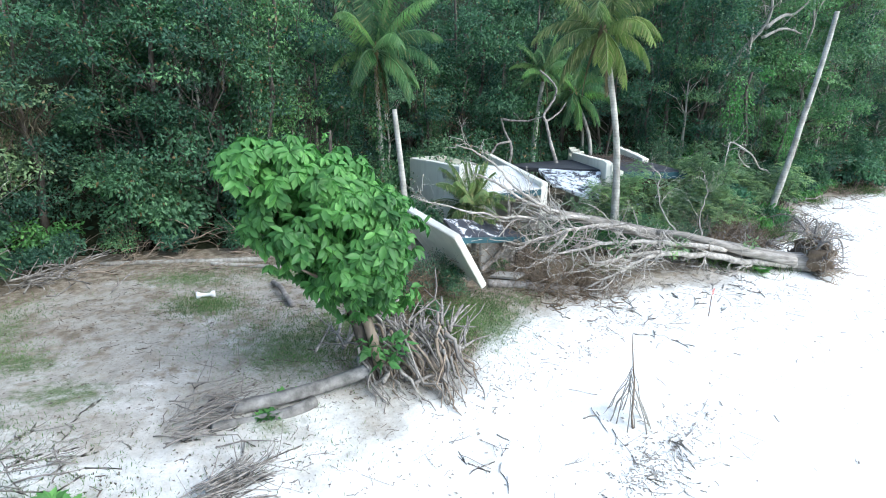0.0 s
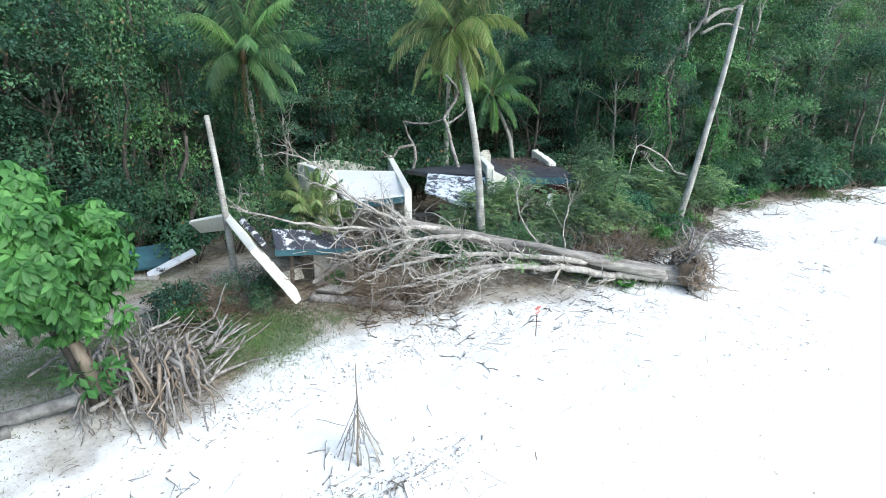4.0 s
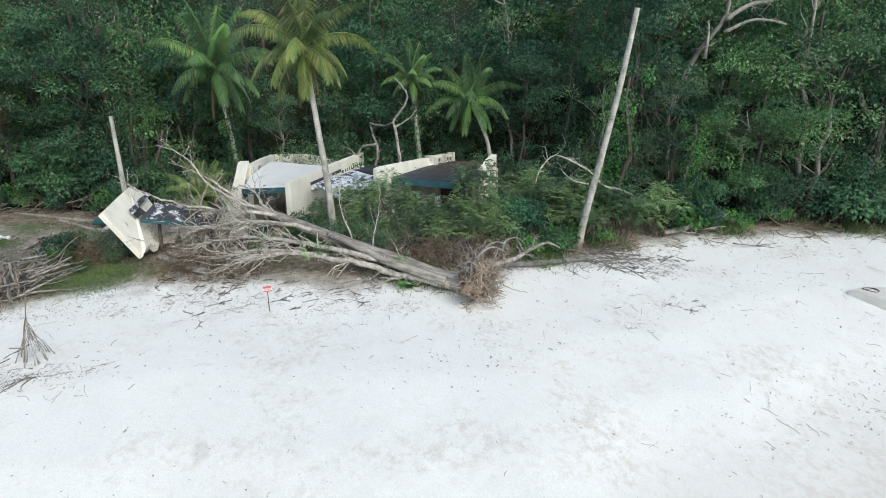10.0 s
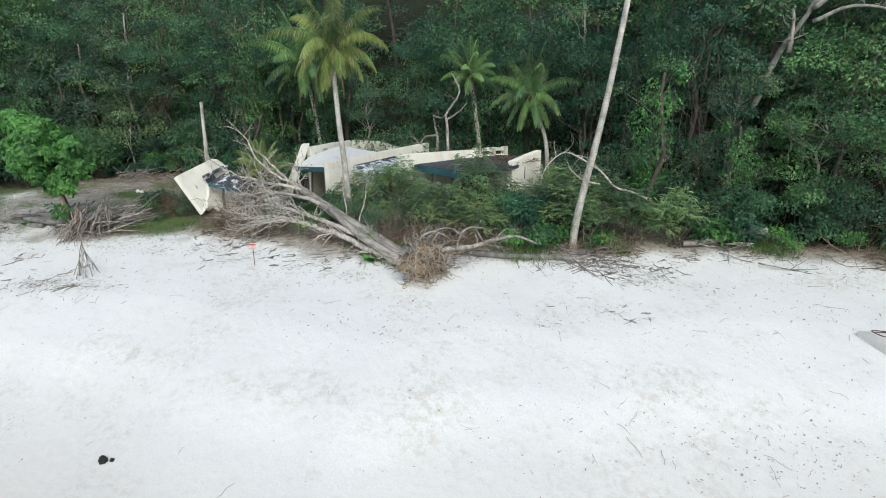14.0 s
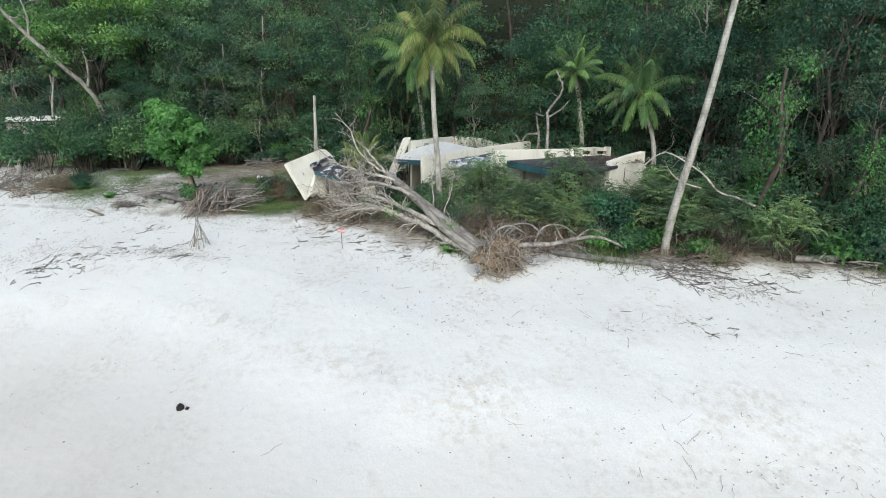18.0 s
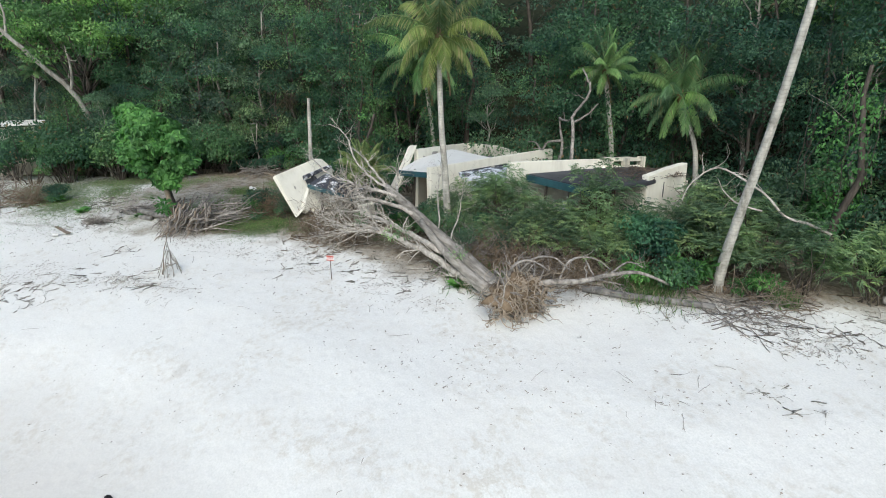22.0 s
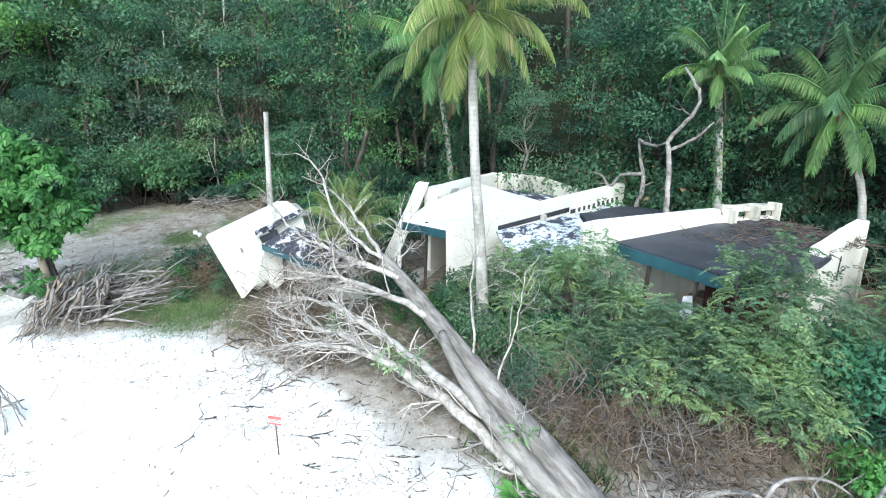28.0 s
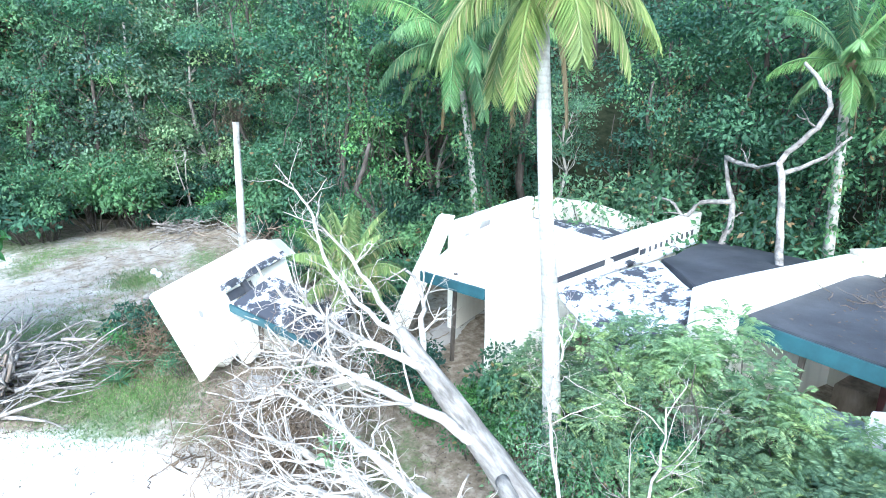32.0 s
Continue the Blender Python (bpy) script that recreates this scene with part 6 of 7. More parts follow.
bare_tree("leaning_tree", ((((-15.6, 6.6, 0.4), (-15.3, 6.2, 3.2), (-15.04, 5.49, 5.15), (-14.9, 4.2, 6.6), (-14.8, 3.1, 8.0), (-14.64, 1.97, 9.4), (-14.6, 1.0, 10.6)), 0.17), (((-15.04, 5.5, 5.1), (-14.9, 5.7, 6.2), (-15.0, 5.6, 7.2)), 0.10), (((-14.8, 3.1, 8.0), (-14.7, 3.2, 9.0), (-14.8, 3.0, 10.0)), 0.07)), "leaning pale tree limb at the far end", 84, BARK_PALE, 3, "tree")
bare_tree("dead_shrub", ((((-12.2, 14.9, 0.4), (-12.3, 14.8, 2.0), (-12.2, 14.9, 3.2)), 0.04), (((-12.2, 14.9, 1.0), (-11.8, 14.6, 2.2), (-11.9, 14.5, 2.9)), 0.03)), "thin bare dead stems at the wood's edge", 85, DRIFT, 4)


def tangle(name, label, centre, spread, n, length, radius, way, seed, mat, depth=1, kink=0.2, flat=0.5, z_of=0.0, category="driftwood", loose=0.7):
    """A heap of crooked sticks or roots."""
    rng = np.random.RandomState(seed)
    x0, y0 = centre
    O = Vector((x0, y0, gz(x0, y0)))
    e = thing(name, label, category, at=O)
    w = Wood()
    made = []
    for i in range(n):
        if n <= 60:
            w = Wood()
        made.append(w)
        x, y = rng.normal(size=2) * spread
        d = np.array(way, float) + rng.normal(size=3) * (loose, loose, 0.5 * loose * flat)
        s = (x, y, gz(x0 + x, y0 + y) - O.z + abs(rng.normal()) * z_of)
        branching(w, rng, s, d, length * rng.uniform(0.5, 1.2), radius * rng.uniform(0.4, 1.2), depth, kink, 0.6, (1, 4), 5 if n <= 60 else 4)
    for w in made if n <= 60 else made[:1]:
        for i, v in enumerate(w.v):
            g = gz(v[0] + x0, v[1] + y0) - O.z
            if v[2] < g:
                w.v[i] = Vector((v[0], v[1], g + 0.015 * (i % 3)))
        if n <= 60:
            part("stick", w.mesh("stick"), mat, e)
        else:
            tagged(part("twig_mass", w.mesh("twig_mass"), mat, e), kind="stuff")
    return e


# roots washed out under the ridge tree
def root_skirt():
    rng = np.random.RandomState(91)
    O = Vector((-0.5, 10.0, gz(-0.5, 10.0)))
    e = thing("root_tangle", "washed-out tangle of bare brown roots hanging over the bank", "roots", at=O)
    for i in range(78):
        w = Wood()
        x, y = rng.uniform(-0.9, 0.9), rng.uniform(-0.4, 1.2)
        top = np.array([x, y, rng.uniform(0.35, 1.0)])
        out = np.array([0.55 + 0.25 * rng.normal(), -0.6 + 0.25 * rng.normal()])
        ln = rng.uniform(0.5, 1.2)
        foot = np.array([x + out[0] * ln, y + out[1] * ln, 0])
        foot[2] = gz(foot[0] + O.x, foot[1] + O.y) - O.z
        w.tube(wander(rng, top, foot, 7, 0.06), taper(7, rng.uniform(0.02, 0.05), 0.01), 5)
        if rng.rand() < 0.6:
            branching(w, rng, (top + foot) / 2, np.array([out[0], out[1], -0.6]), 0.5, 0.014, 1, 0.25, 0.6, (1, 3), 4)
        for j, v in enumerate(w.v):
            g = gz(v[0] + O.x, v[1] + O.y) - O.z
            if v[2] < g:
                w.v[j] = Vector((v[0], v[1], g))
        part("root", w.mesh("root"), (TWIG, DEADWOOD, TWIG_GREY)[i % 3], e)


root_skirt()
tangle("driftwood_pile", "long pile of bleached branches and roots on the bank", (-0.7, 10.6), 0.55, 56, 1.5, 0.042, (0.1, 1.0, 0.05), 92, DEADWOOD, 1, 0.09, 0.5, 0.28, loose=0.35)
tangle("driftwood_pile", "heap of grey sticks beside a fallen palm log", (-3.85, 8.25), 0.28, 44, 0.85, 0.015, (1.0, 0.5, 0.05), 93, TWIG_GREY, 1, 0.1, 0.4, 0.12, loose=0.4)
tangle("driftwood_pile", "bundle of grey washed-up sticks on the sand", (-3.05, 6.55), 0.13, 50, 0.95, 0.018, (0.8, 0.75, 0.04), 94, DEADWOOD, 1, 0.06, 0.3, 0.12, loose=0.24)
tangle("driftwood_pile", "dark washed-up sticks on the sand", (-6.2, 6.9), 0.5, 24, 0.8, 0.012, (0.9, 0.5, 0.03), 95, TWIG_GREY, 1, 0.08, 0.2, 0.03)
tangle("brush_pile", "dry brown brush at the foot of the wood", (-10.6, 14.0), 0.6, 40, 1.2, 0.028, (0.4, 0.9, 0.15), 96, DEADWOOD, 1, 0.14, 0.5, 0.2, "brush")
tangle("brush_pile", "dry branches lying along the edge of the wood", (-9.4, 16.5), 0.9, 30, 1.0, 0.025, (0.9, 0.3, 0.1), 97, TWIG, 1, 0.14, 0.5, 0.25, "brush")
tangle("brush_pile", "dry branches lying along the edge of the wood", (-7.0, 17.6), 1.2, 50, 1.0, 0.02, (1, 0.1, 0.1), 98, TWIG, 1, 0.16, 0.6, 0.3, "brush")
tangle("brush_pile", "brown mound of dead creeper and twigs", (-0.7, 13.5), 0.45, 300, 0.8, 0.009, (0, 0, 0.3), 99, ROOT, 1, 0.4, 1.4, 0.32, "brush")
tangle("brush_pile", "brown mound of dead twigs before the ruin", (3.1, 14.6), 0.5, 260, 0.7, 0.008, (0, 0, 0.35), 100, ROOT, 1, 0.4, 1.4, 0.3, "brush")
tangle("brush_pile", "brown mound of dead twigs before the ruin", (4.3, 15.2), 0.45, 200, 0.7, 0.008, (0, 0, 0.35), 101, TWIG, 1, 0.4, 1.4, 0.3, "brush")
tangle("brush_pile", "dry brush and broken branches among the wreckage", (2.3, 16.3), 0.8, 300, 0.9, 0.011, (0.1, -0.1, 0.35), 102, TWIG, 1, 0.3, 1.2, 0.65, "brush")
tangle("brush_pile", "brush washed against the bank", (-7.9, 3.0), 0.7, 120, 1.1, 0.016, (0.5, 0.5, 0.25), 103, TWIG, 1, 0.25, 1.0, 0.3, "brush")
tangle("brush_pile", "brown ball of dead creeper on the bank", (-7.4, 4.1), 0.35, 160, 0.7, 0.009, (0, 0, 0.4), 104, ROOT, 1, 0.4, 1.3, 0.35, "brush")
tangle("brush_pile", "dead branches washed up on the bank", (-9.6, 1.2), 0.6, 60, 1.4, 0.03, (0.3, 0.9, 0.2), 105, DEADWOOD, 1, 0.16, 0.8, 0.3, "brush")
tangle("root_clump", "brown upturned root clump of a fallen log", (4.0, 15.15), 0.2, 130, 0.55, 0.01, (0, 0, 0.5), 106, ROOT, 1, 0.4, 1.6, 0.25, "roots")
tangle("brush_pile", "dead brush under the thicket", (9.8, 18.6), 0.6, 190, 0.8, 0.01, (0, 0, 0.4), 107, ROOT, 1, 0.4, 1.4, 0.25, "brush")
tangle("brush_pile", "dead brush under the thicket", (11.2, 20.9), 0.7, 200, 0.8, 0.01, (0, 0, 0.4), 108, TWIG, 1, 0.4, 1.4, 0.25, "brush")
for i, (x, y, n) in enumerate(((8.4, 18.5, 110), (9.2, 19.0, 120), (10.3, 19.4, 120), (10.9, 20.0, 100), (7.6, 18.1, 90))):
    tangle("brush_pile", "grey-brown dead stems and dry grass under the thicket", (x, y), 0.5, n, 0.9, 0.012, (0.1, 0.1, 0.45), 310 + i, (TWIG_GREY, ROOT)[i % 2], 1, 0.35, 1.4, 0.2, "brush")
tangle("brush_pile", "heap of dry creeper behind the gable wall", (9.6, 27.3), 0.6, 170, 0.9, 0.01, (0, 0, 0.4), 114, TWIG, 1, 0.4, 1.4, 0.7, "brush")
tangle("brush_pile", "dry twigs at the foot of the leaning trunk", (14.6, 24.0), 0.5, 110, 0.8, 0.012, (0.6, 0.3, 0.15), 109, TWIG, 1, 0.25, 0.8, 0.15, "brush")
tangle("driftwood_pile", "grey sticks washed up along the bank", (14.3, 22.6), 0.6, 60, 1.2, 0.014, (0.6, 0.75, 0.02), 110, TWIG_GREY, 1, 0.1, 0.2, 0.03)
tangle("driftwood_pile", "bleached branches at the beach edge", (17.2, 27.5), 0.6, 16, 1.1, 0.03, (0.8, 0.6, 0.12), 111, DEADWOOD, 1, 0.15, 0.5, 0.15)
tangle("brush_pile", "dry branches at the beach edge", (20.2, 30.2), 0.8, 50, 1.1, 0.018, (0.7, 0.6, 0.2), 112, TWIG, 1, 0.2, 0.8, 0.2, "brush")
tangle("brush_pile", "dry branches at the beach edge", (24.0, 31.4), 1.2, 80, 1.5, 0.02, (0.7, 0.6, 0.3), 113, TWIG, 1, 0.2, 0.9, 0.3, "brush")
for i, (x, y, n) in enumerate(((6.6, 14.9, 7), (8.4, 15.5, 8), (5.0, 14.0, 5), (13.6, 21.2, 30), (15.8, 22.6, 30), (3.6, 8.0, 12), (2.6, 6.4, 12), (3.0, 5.5, 28), (3.0, 4.1, 26), (4.5, 8.8, 18), (16.6, 23.9, 24), (17.5, 20.6, 9), (16.5, 18.4, 6), (7.3, 14.8, 8), (5.4, 12.9, 5), (16.4, 25.9, 16), (0.8, 8.0, 9), (-5.6, 7.3, 24), (9.3, 15.9, 9))):
    tangle("driftwood_litter", "thin grey sticks strewn flat on the sand", (x, y), 0.42, n, 0.45, 0.007, (0.5, 0.45, 0.0), 200 + i, (DEADWOOD, BARK_PALE)[i % 2], 1, 0.14, 0.1, 0.01, loose=0.6)
log("palm_log", "grey ringed palm log lying on the bank", (-3.24, 8.5, 0.46), (-1.1, 9.62, 0.62), 0.12, 0.13, PALM_LOG, 1)
log("palm_log", "short split palm log on the sand", (-3.45, 8.02), (-2.0, 8.95), 0.09, 0.11, PALM_LOG, 2)
log("tree_log", "long pale trunk lying along the edge of the wood", (-9.8, 15.9), (-5.2, 16.55), 0.07, 0.09, BARK_PALE, 3)
log("tree_log", "pale branch lying in the grass", (-6.6, 16.0), (-3.2, 15.9), 0.06, 0.08, BARK_PALE, 4)
log("plank", "grey weathered timber lying across the roots", (-4.4, 14.7), (-3.4, 12.9), 0.07, 0.07, TWIG_GREY, 5)
log("tree_log", "grey log lying before the fallen wall", (1.45, 14.75), (3.9, 14.7), 0.12, 0.14, DEADWOOD, 6)
log("tree_log", "broken grey limb propped in the wreckage", (1.3, 15.5, 0.6), (2.3, 16.5, 1.3), 0.07, 0.09, DEADWOOD, 14)
log("palm_log", "half-buried palm log along the bank", (11.9, 19.9), (14.4, 22.2), 0.10, 0.09, PALM_LOG, 7)
log("tree_log", "bleached trunk jutting out of the bank", (16.2, 26.3, 0.35), (18.2, 28.3, 0.9), 0.10, 0.12, DEADWOOD, 8)
log("tree_log", "cut log lying at the beach edge", (17.4, 29.0, 0.75), (19.1, 28.9, 0.45), 0.12, 0.11, DEADWOOD, 9)
log("stump", "grey stump leaning out of the grass", (-10.2, 1.9), (-10.9, 2.0, 1.25), 0.16, 0.12, BARK_PALE, 10, category="stump")
log("dead_tree", "bleached broken trunk leaning in the wood", (22.2, 34.4, 6.5), (23.4, 35.0, 4.4), 0.09, 0.12, BARK_PALE, 12)
log("dead_tree", "pale leaning trunk at the edge of the wood", (23.4, 34.2, 3.0), (26.2, 36.2, 8.6), 0.09, 0.06, BARK, 13)
log("stump", "bleached broken stem standing in the shrubs", (-16.2, 4.0, 0.4), (-16.4, 3.9, 3.4), 0.10, 0.08, BARK_PALE, 11, category="stump")


# ---- things on the sand ----
def teepee():
    rng = np.random.RandomState(120)
    x0, y0 = 3.72, 9.48
    O = Vector((x0, y0, gz(x0, y0)))
    e = thing("stick_teepee", "small teepee of grey sticks set up on the sand", "stick pile", at=O)
    for i in range(15):
        a = i * 2.4 + rng.uniform(-0.3, 0.3)
        r = rng.uniform(0.26, 0.52)
        w = Wood()
        top = (rng.uniform(-0.03, 0.03) - 0.03, rng.uniform(-0.03, 0.03), rng.uniform(0.75, 1.15))
        foot = (r * math.cos(a), r * math.sin(a), -0.05)
        w.tube(wander(rng, foot, top, 5, 0.02), taper(5, rng.uniform(0.008, 0.016), 0.006), 5)
        part("stick", w.mesh("stick"), (BARK_PALE, DEADWOOD)[i % 3 == 0], e)
    w = Wood()
    w.tube(wander(rng, (0.02, -0.3, -0.05), (-0.04, 0.1, 1.68), 7, 0.02), taper(7, 0.022, 0.008), 5)
    part("stick", w.mesh("stick"), TWIG, e, "tallest stick")


teepee()


def sign():
    O = Vector((7.18, 13.95, gz(7.18, 13.95)))
    e = thing("warning_sign", "small red and white sign on a metal stake in the sand", "sign", at=O)
    turn = Matrix.Rotation(radians(52), 4, "Z") @ Matrix.Translation((0, 0, 0.12)) @ Matrix.Diagonal((0.78, 0.9, 0.82, 1))
    red = plain("sign_red", (0.52, 0.13, 0.11), 0.5, vary=0.1)
    white = plain("sign_white", (0.8, 0.78, 0.76), 0.4, vary=0.05)

    def at(bm):
        bmesh.ops.transform(bm, matrix=turn, verts=bm.verts)
        return bm
    w = Wood()
    w.tube([(0, 0, -0.2), (0, 0, 0.4), (0.0, 0, 0.78)], 0.012, 6)
    part("stake", w.mesh("stake"), plain("rusty_steel", (0.16, 0.1, 0.07), 0.6, 0.5), e)
    p = part("panel", at(slab([(-0.16, -0.02, 0.58), (0.16, -0.02, 0.58), (0.16, -0.02, 0.80), (-0.16, -0.02, 0.80)], (0, 0.006, 0), 0, 0, 0.002)), white, e)
    part("band", at(slab([(-0.15, -0.026, 0.72), (0.15, -0.026, 0.72), (0.15, -0.026, 0.79), (-0.15, -0.026, 0.79)], (0, 0.003, 0), 0, 0, 0)), red, p, "red band")
    part("band", at(slab([(-0.15, -0.026, 0.59), (0.15, -0.026, 0.59), (0.15, -0.026, 0.63), (-0.15, -0.026, 0.63)], (0, 0.003, 0), 0, 0, 0)), red, p, "red band")
    for z in (0.655, 0.69):
        part("text_bar", at(slab([(-0.12, -0.026, z), (0.12, -0.026, z), (0.12, -0.026, z + 0.014), (-0.12, -0.026, z + 0.014)], (0, 0.003, 0), 0, 0, 0)), red, p)


sign()


def block():
    e = thing("concrete_block", "pale concrete mooring slab half sunk in the sand", "concrete block", at=(22.9, 25.1, -0.6))
    q = [(22.2, 24.5), (23.2, 24.0), (24.4, 25.75), (23.4, 26.25)]
    white = paint("bleached_concrete", (0.76, 0.74, 0.69), (0.4, 0.38, 0.33), 0.35)
    bm = slab([(x, y, -0.36 - 0.03 * i) for i, (x, y) in enumerate(q)], (0, 0, -0.75), 0.008, 3, 0.02)
    body = part("body", bm, white, e)
    body.matrix_parent_inverse = Matrix.Translation(-Vector(e.location))
    w = Wood()
    ring = [(-0.15 + 0.22 * math.cos(k * 0.52), -0.75 + 0.17 * math.sin(k * 0.52), 0.40 + 0.015 * math.sin(k)) for k in range(13)]
    w.tube(ring, 0.014, 5)
    w.tube([(-0.3, -0.85, 0.40), (-0.1, -0.7, 0.43), (0.1, -0.78, 0.40)], 0.012, 5)
    part("iron_ring", w.mesh("iron_ring"), plain("rusted_iron", (0.08, 0.045, 0.03), 0.8, 0.4), e, "rusted iron loop")


block()


def lump(name, label, category, at, size, mat, seed, squash=0.6):
    rng = np.random.RandomState(seed)
    bm = bmesh.new()
    bmesh.ops.create_icosphere(bm, subdivisions=3, radius=1.0)
    for v in bm.verts:
        k = 1 + 0.28 * math.sin(4 * v.co.x + seed) * math.cos(5 * v.co.y) + rng.normal() * 0.06
        v.co = Vector((v.co.x * size[0] * k, v.co.y * size[1] * k, v.co.z * size[2] * k * squash))
    ob = part(name, bm, mat, smooth=True)
    ob.location = (at[0], at[1], gz(*at) + size[2] * squash * 0.5)
    return tagged(ob, label, category)


WEED = wood("black_seaweed", (0.012, 0.012, 0.012), (0.05, 0.048, 0.045), 20.0)
lump("seaweed_clump", "black wet clump of seaweed on the sand", "seaweed", (12.85, 7.95), (0.14, 0.09, 0.10), WEED, 3)
lump("seaweed_clump", "small black scrap of seaweed on the sand", "seaweed", (13.0, 8.1), (0.06, 0.05, 0.05), WEED, 4)


def litter_patch(name, label, spots, n, seed, size=0.04, twigs=0.2, mat=LITTER):
    """Scattered dead leaves and bits of stick."""
    rng = np.random.RandomState(seed)
    C, D, N, L = [], [], [], []
    w = Wood()
    for x0, y0, sx, sy, share in spots:
        for i in range(int(n * share)):
            p, q = rng.normal(size=2)
            a = 0.79
            x = x0 + sx * p * math.cos(a) - sy * q * math.sin(a)
            y = y0 + sx * p * math.sin(a) + sy * q * math.cos(a)
            z = gz(x, y)
            t = rng.uniform(0, 2 * math.pi)
            if rng.rand() < twigs:
                ln = 0.08 + 0.5 * rng.rand() ** 2.5
                w.tube(wander(rng, (x, y, z + 0.012), (x + ln * math.cos(t), y + ln * math.sin(t), gz(x + ln * math.cos(t), y + ln * math.sin(t)) + 0.02), 4, 0.02), rng.uniform(0.003, 0.006), 4)
            else:
                C.append((x, y, z + 0.012)), D.append((math.cos(t), math.sin(t), rng.uniform(0, 0.5))), N.append((rng.normal() * 0.4, rng.normal() * 0.4, 1)), L.append(size * rng.uniform(0.6, 1.8))
    L = np.array(L)
    me = joined(name, [leaf_mesh(name, C, D, N, L, L * 0.5, 0.2), w.mesh("bits")])
    return tagged(part(name, me, mat), label, "debris", kind="stuff")


litter_patch("beach_litter", "grey and brown leaf litter and twigs strewn on the sand",
             ((21, 18, 2.2, 0.6, .6), (24, 21, 2.0, 0.7, .7), (22.5, 18.5, 1.2, 0.5, .4), (14, 15.5, 2.0, 0.5, .4), (12.4, 20.3, 0.8, 0.12, .6), (14.7, 21.7, 0.9, 0.15, 1.0), (16.6, 22.7, 0.6, 0.2, 1.0), (2.9, 6.6, 0.5, 0.2, .6), (3.6, 8.0, 0.4, 0.2, .6), (4.5, 13.2, 0.9, 0.25, .8), (3.2, 11.6, 0.5, 0.2, .4), (1.6, 10.4, 0.6, 0.25, .5), (8.4, 14.6, 0.8, 0.3, .8), (10.2, 15.6, 0.8, 0.25, .6), (4.9, 9.3, 0.35, 0.2, .3), (3.4, 7.8, 0.4, 0.25, .35), (4.4, 13.6, 0.6, 0.25, .7), (5.9, 13.7, 0.6, 0.25, .6), (2.4, 12.2, 1.0, 0.5, .25), (0.5, 7.9, 1.2, 0.7, .35), (1.5, 4.4, 0.8, 0.35, 1.2), (1.4, 5.7, 0.7, 0.3, .9),
              (3.7, 8.35, 0.5, 0.25, .7), (1.9, 3.3, 0.6, 0.3, .8), (4.9, 9.2, 0.7, 0.3, .5), (16.7, 23.4, 0.5, 0.3, .7), (15.6, 23.1, 0.7, 0.25, .9), (17.2, 20.2, 0.6, 0.4, .2), (16.5, 25.0, 0.6, 0.4, .5), (7.5, 15.2, 1.0, 0.3, .7), (9.0, 15.9, 0.7, 0.25, .4),
              (20.0, 22.5, 1.5, 1.0, .12), (12.0, 19.0, 1.0, 0.3, .4), (20.5, 26.8, 1.6, 0.5, .3), (21.2, 25.2, 0.3, 0.2, .08), (8, 9, 5, 2.5, .3), (16, 14, 5, 3, .3), (-4, 9, 1.5, 2, .6), (19, 20, 3.5, 2.5, .8), (10, 12, 4, 1.5, .4), (24, 22, 3, 2, .5), (3, 4, 3, 2, .4)), 200, 130, 0.045, 0.16, BEACH_LITTER)
litter_patch("ground_litter", "brown leaf litter under the wood and thicket",
             ((-4, 12, 2.6, 3.0, 1.0), (-8, 13, 1.6, 2.5, .5), (5, 17, 2.5, 1.0, 1.0), (9.5, 18.5, 2.0, .7, .7), (13.5, 22.5, 1.6, .6, .7), (2.2, 15.6, 1.0, .8, 1.0), (18.5, 28, 1.5, .5, .5), (-3, 6, 1.5, 1.0, .5), (22, 30, 2.0, .6, .5), (0.2, 10.8, .9, .8, .5)), 1300, 131, 0.036, 0.15)


def strewn(name, label, n, seed, mat, lo, hi, size, keep):
    """Single larger scraps of bark, leaf and stick in loose drifts over the sand."""
    rng = np.random.RandomState(seed)
    C, D, N, L = [], [], [], []
    w = Wood()
    drifts = [(rng.uniform(-8, 36), rng.uniform(lo, hi), rng.uniform(0.3, 1.4)) for i in range(90)]
    for i in range(n):
        u, e, r = drifts[rng.randint(len(drifts))] if rng.rand() < keep else (rng.uniform(-8, 38), rng.uniform(lo, hi), 0.6)
        u, e = u + rng.normal() * r * 1.6, e + rng.normal() * r * 0.6
        c = np.interp(u, *zip(*SHORE)) - e
        x, y = 0.7143 * u + 0.7042 * c, 0.7042 * u - 0.7143 * c
        z, t = gz(x, y) + 0.012, rng.uniform(0, 6.28)
        if rng.rand() < 0.2:
            ln = size * rng.uniform(1.0, 5.0)
            q = (x + ln * math.cos(t), y + ln * math.sin(t))
            w.tube(wander(rng, (x, y, z), (*q, gz(*q) + 0.02), 4, 0.02), rng.uniform(0.005, 0.012), 4)
        else:
            for k in range(rng.randint(1, 4)):
                a = t + rng.normal()
                C.append((x + rng.normal() * 0.05, y + rng.normal() * 0.05, z)), D.append((math.cos(a), math.sin(a), rng.uniform(0, 0.5))), N.append((rng.normal() * 0.4, rng.normal() * 0.4, 1)), L.append(size * rng.uniform(0.7, 2.0))
    L = np.array(L)
    return tagged(part(name, joined(name, [leaf_mesh(name, C, D, N, L, L * 0.45, 0.25), w.mesh("bits")]), mat), label, "debris", kind="stuff")


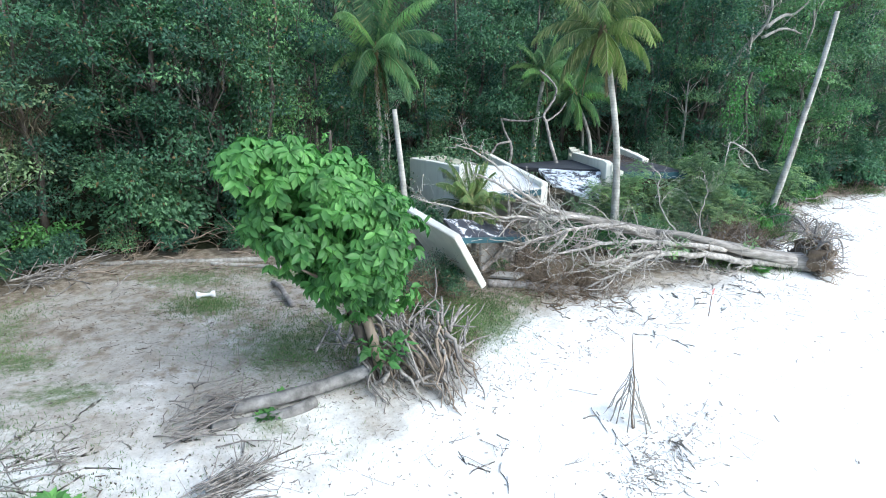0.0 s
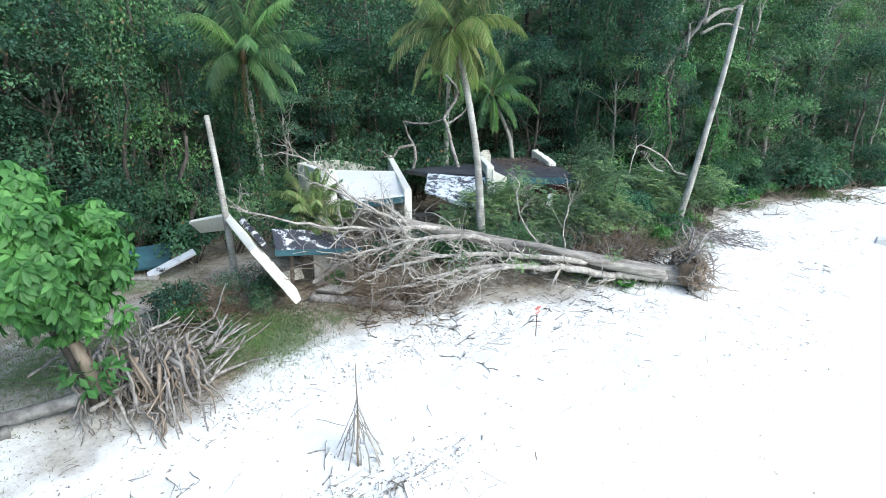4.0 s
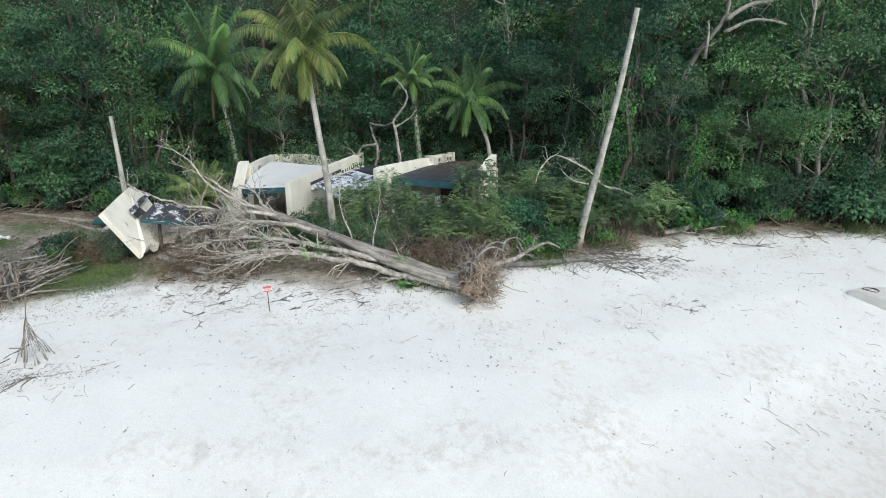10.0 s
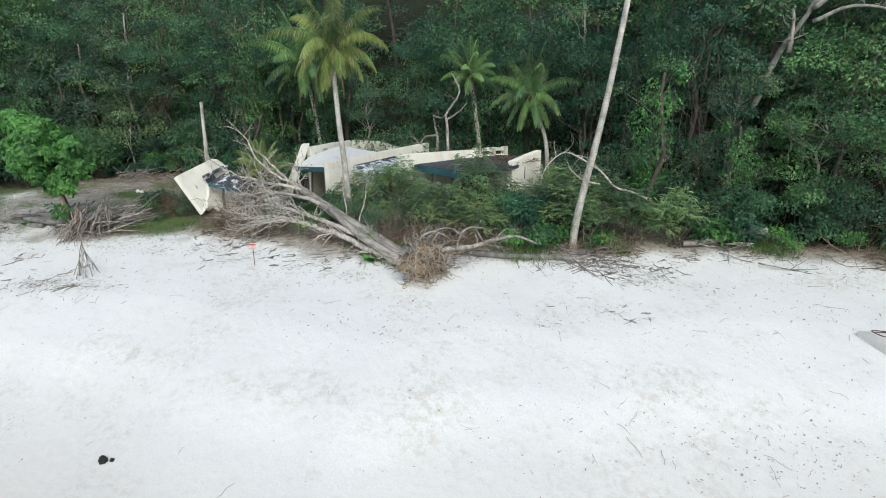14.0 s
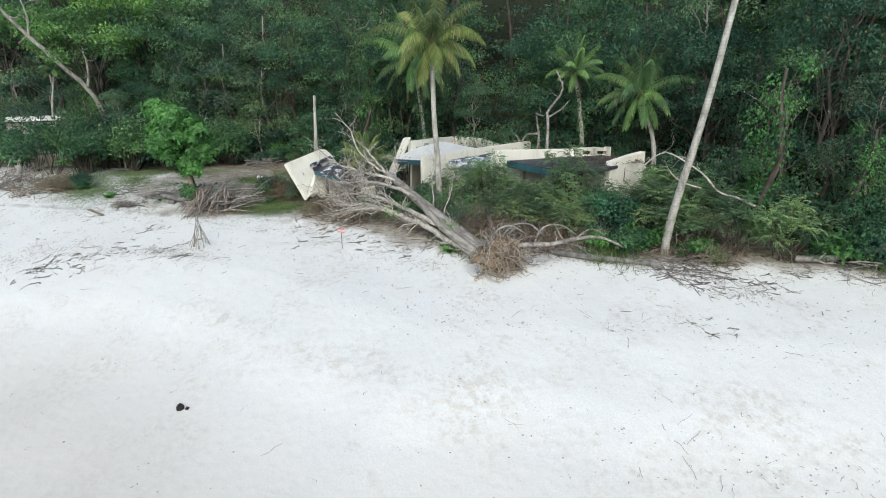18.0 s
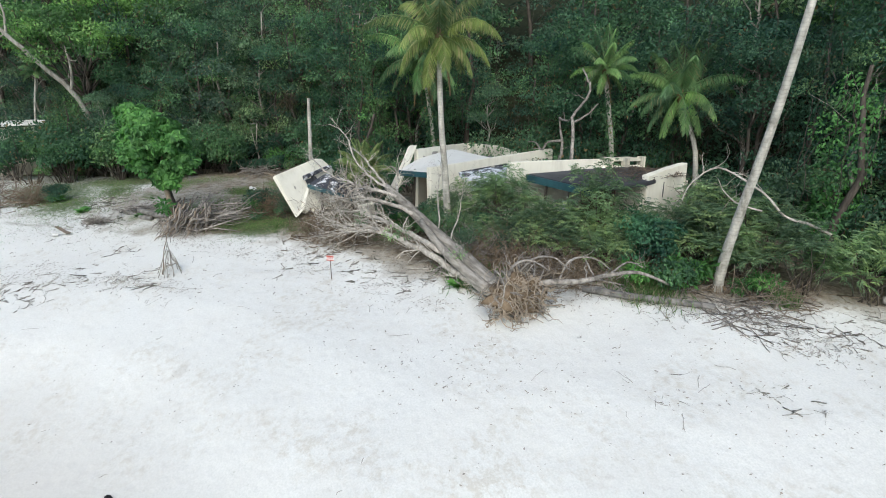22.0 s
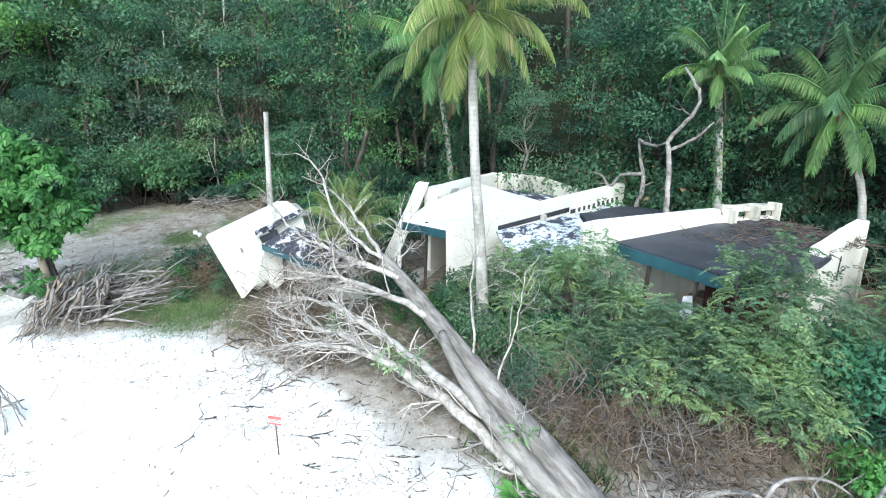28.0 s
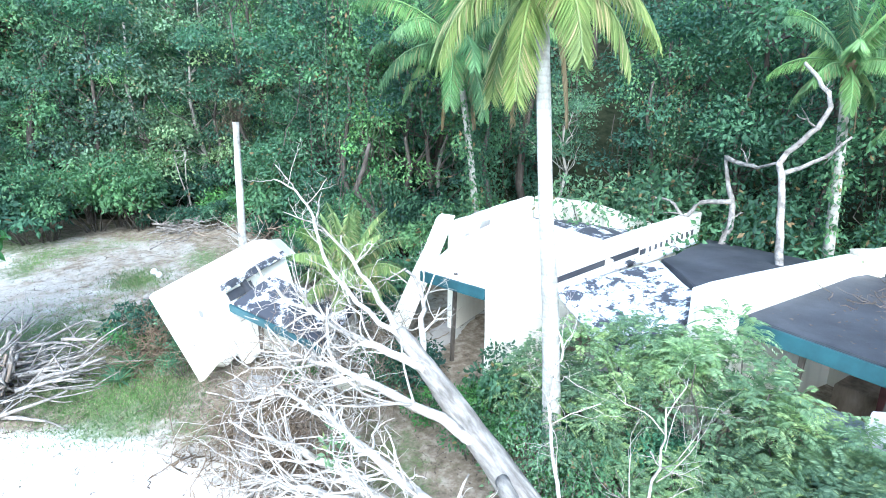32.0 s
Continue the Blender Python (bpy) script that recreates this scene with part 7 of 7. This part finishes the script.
strewn("beach_scraps", "scraps of bark, leaf and stick scattered over the sand", 800, 132, BEACH_LITTER, -4.5, 0.6, 0.045, 0.8)
strewn("beach_scraps", "sparse small scraps far down the sand", 220, 133, BEACH_LITTER, -13.0, -4.0, 0.042, 0.5)
strewn("ridge_scraps", "dark twigs and dead leaves on the sandy clearing", 1500, 134, LITTER, 0.0, 9.0, 0.045, 0.5)


# ---- grass and small plants ----
def grass_patch(name, label, spots, seed, mat=GRASS, length=0.085):
    rng = np.random.RandomState(seed)
    C, D, N, L = [], [], [], []
    for x0, y0, sx, sy, n in spots:
        for i in range(int(n * 1.7)):
            x, y = x0 + rng.normal() * sx, y0 + rng.normal() * sy
            C.append((x, y, gz(x, y) - 0.01)), D.append(rng.normal(size=3) * 0.5 + (0, 0, 0.8)), N.append(rng.normal(size=3)), L.append(length * rng.uniform(0.4, 1.3))
    L = np.array(L)
    return tagged(part(name, leaf_mesh(name, C, D, N, L, 0.006 + 0.05 * L, 0.1), mat), label, "grass", kind="stuff")


grass_patch("grass", "short green and straw-coloured grass on the bank",
            ((0.4, 12.6, .8, .8, 5200), (1.2, 13.6, .6, .4, 2600), (-5.6, 13.0, .55, .45, 2600), (-8.9, 10.2, .7, .4, 1500), (-3.0, 11.6, 1.0, .9, 3000), (-1.7, 10.8, .6, .6, 1800), (-6.5, 15.0, 1.0, .6, 900), (-4.5, 16, 1.2, .5, 900), (-6, 5.5, 1.6, 1.0, 4200), (-10, 4.5, 2.2, 1.5, 4600), (-8.4, 7.4, 1.5, .6, 2600),
             (-9.8, 12.0, .5, .8, 900), (-11.5, 7, 1.2, 2, 1600), (-2.4, 7.9, .8, .5, 350), (2.4, 14.9, .5, .4, 500)), 140)
grass_patch("grass", "thin dry grass at the beach edge", ((14.9, 24.15, .16, .14, 420), (18.0, 28.4, .6, .3, 700), (12.6, 21.4, .6, .4, 600), (9.8, 17.6, .8, .4, 500), (22.5, 31, 1.2, .4, 900)), 141, GRASS, 0.36)


def rosette(x, y, size, n, mat, label, seed, width=0.14, z=None, up=0.9):
    """A tuft of strap-shaped leaves."""
    rng = np.random.RandomState(seed)
    C, D, N = [], [], []
    for i in range(n):
        a = i * 2.4
        C.append((0, 0, 0)), D.append((math.cos(a), math.sin(a), up * rng.uniform(0.3, 1.2))), N.append((0, 0, 1))
    s = size * rng.uniform(0.7, 1.15, n)
    ob = part("plant", broad_leaf_mesh("plant", C, D, N, s, s * width), mat)
    ob.location = (x, y, gz(x, y) if z is None else z)
    return tagged(ob, label, "plant")


for i, (x, y, s) in enumerate(((-0.25, 13.0, .55), (0.15, 12.75, .45))):
    rosette(x, y, s, 34, LEAF_MID, "spiky strap-leaved plant in the grass", 150 + i, 0.09, up=0.8)
for i, (x, y, s) in enumerate(((10.05, 16.85, .34), (-2.58, 8.98, .26), (-2.4, 9.1, .24), (-2.61, 8.49, .2), (-2.75, 8.4, .18), (-4.6, 6.2, .3), (-4.9, 6.3, .26), (-7.3, 5.0, .5), (-0.9, 13.3, .5))):
    rosette(x, y, s, 34, LEAF_BRIGHT, "bright green seedling on the sand", 160 + i, 0.4)
for i, (x, y, s) in enumerate(((-1.4, 13.2, .9), (-1.0, 12.9, .7), (-7.4, 4.9, .8), (12.2, 21.5, .8), (13.2, 22.2, .9), (14.2, 23.6, .6), (17.3, 27.9, 1.1), (18.6, 28.7, 1.0), (16.3, 27.2, .9), (20.2, 30.0, 1.0), (9.0, 19.4, .8), (5.4, 18.2, .8), (2.9, 17.9, .8), (6.6, 18.4, .7))):
    put(KINDS_LOW[3 if i % 2 else 1], x, y, 50 * i, s * 0.62)

# white plastic bottle-like float left in the grass
w = Wood()
w.tube([(-0.22, 0, 0.06), (-0.19, 0, 0.06), (-0.1, 0, 0.055), (0.1, 0, 0.05), (0.16, 0, 0.055), (0.22, 0, 0.06)], (0.09, 0.10, 0.05, 0.045, 0.09, 0.08), 12)
ob = part("plastic_float", w.mesh("plastic_float"), plain("white_plastic", (0.8, 0.8, 0.8), 0.4, vary=0.06))
ob.matrix_basis = pose(-5.75, 13.5, gz(-5.75, 13.5) + 0.03, 0, 0, 20)
tagged(ob, "white plastic float lying in the grass", "float")
e = thing("board", "splintered timber board and foam scraps on the sand", "timber", at=(-2.4, 5.7, gz(-2.4, 5.7)))
part("plank", slab([(-0.8, -0.35, 0.05), (0.7, 0.25, 0.06), (0.63, 0.4, 0.06), (-0.86, -0.2, 0.05)], (0, 0, -0.04), 0.004, 2), TWIG, e)
part("foam", slab([(0.4, -0.3, 0.08), (0.75, -0.2, 0.1), (0.7, 0.0, 0.09), (0.45, -0.05, 0.07)], (0, 0, -0.07), 0.012, 2), plain("foam", (0.8, 0.79, 0.76), 0.8), e, "white foam scrap")
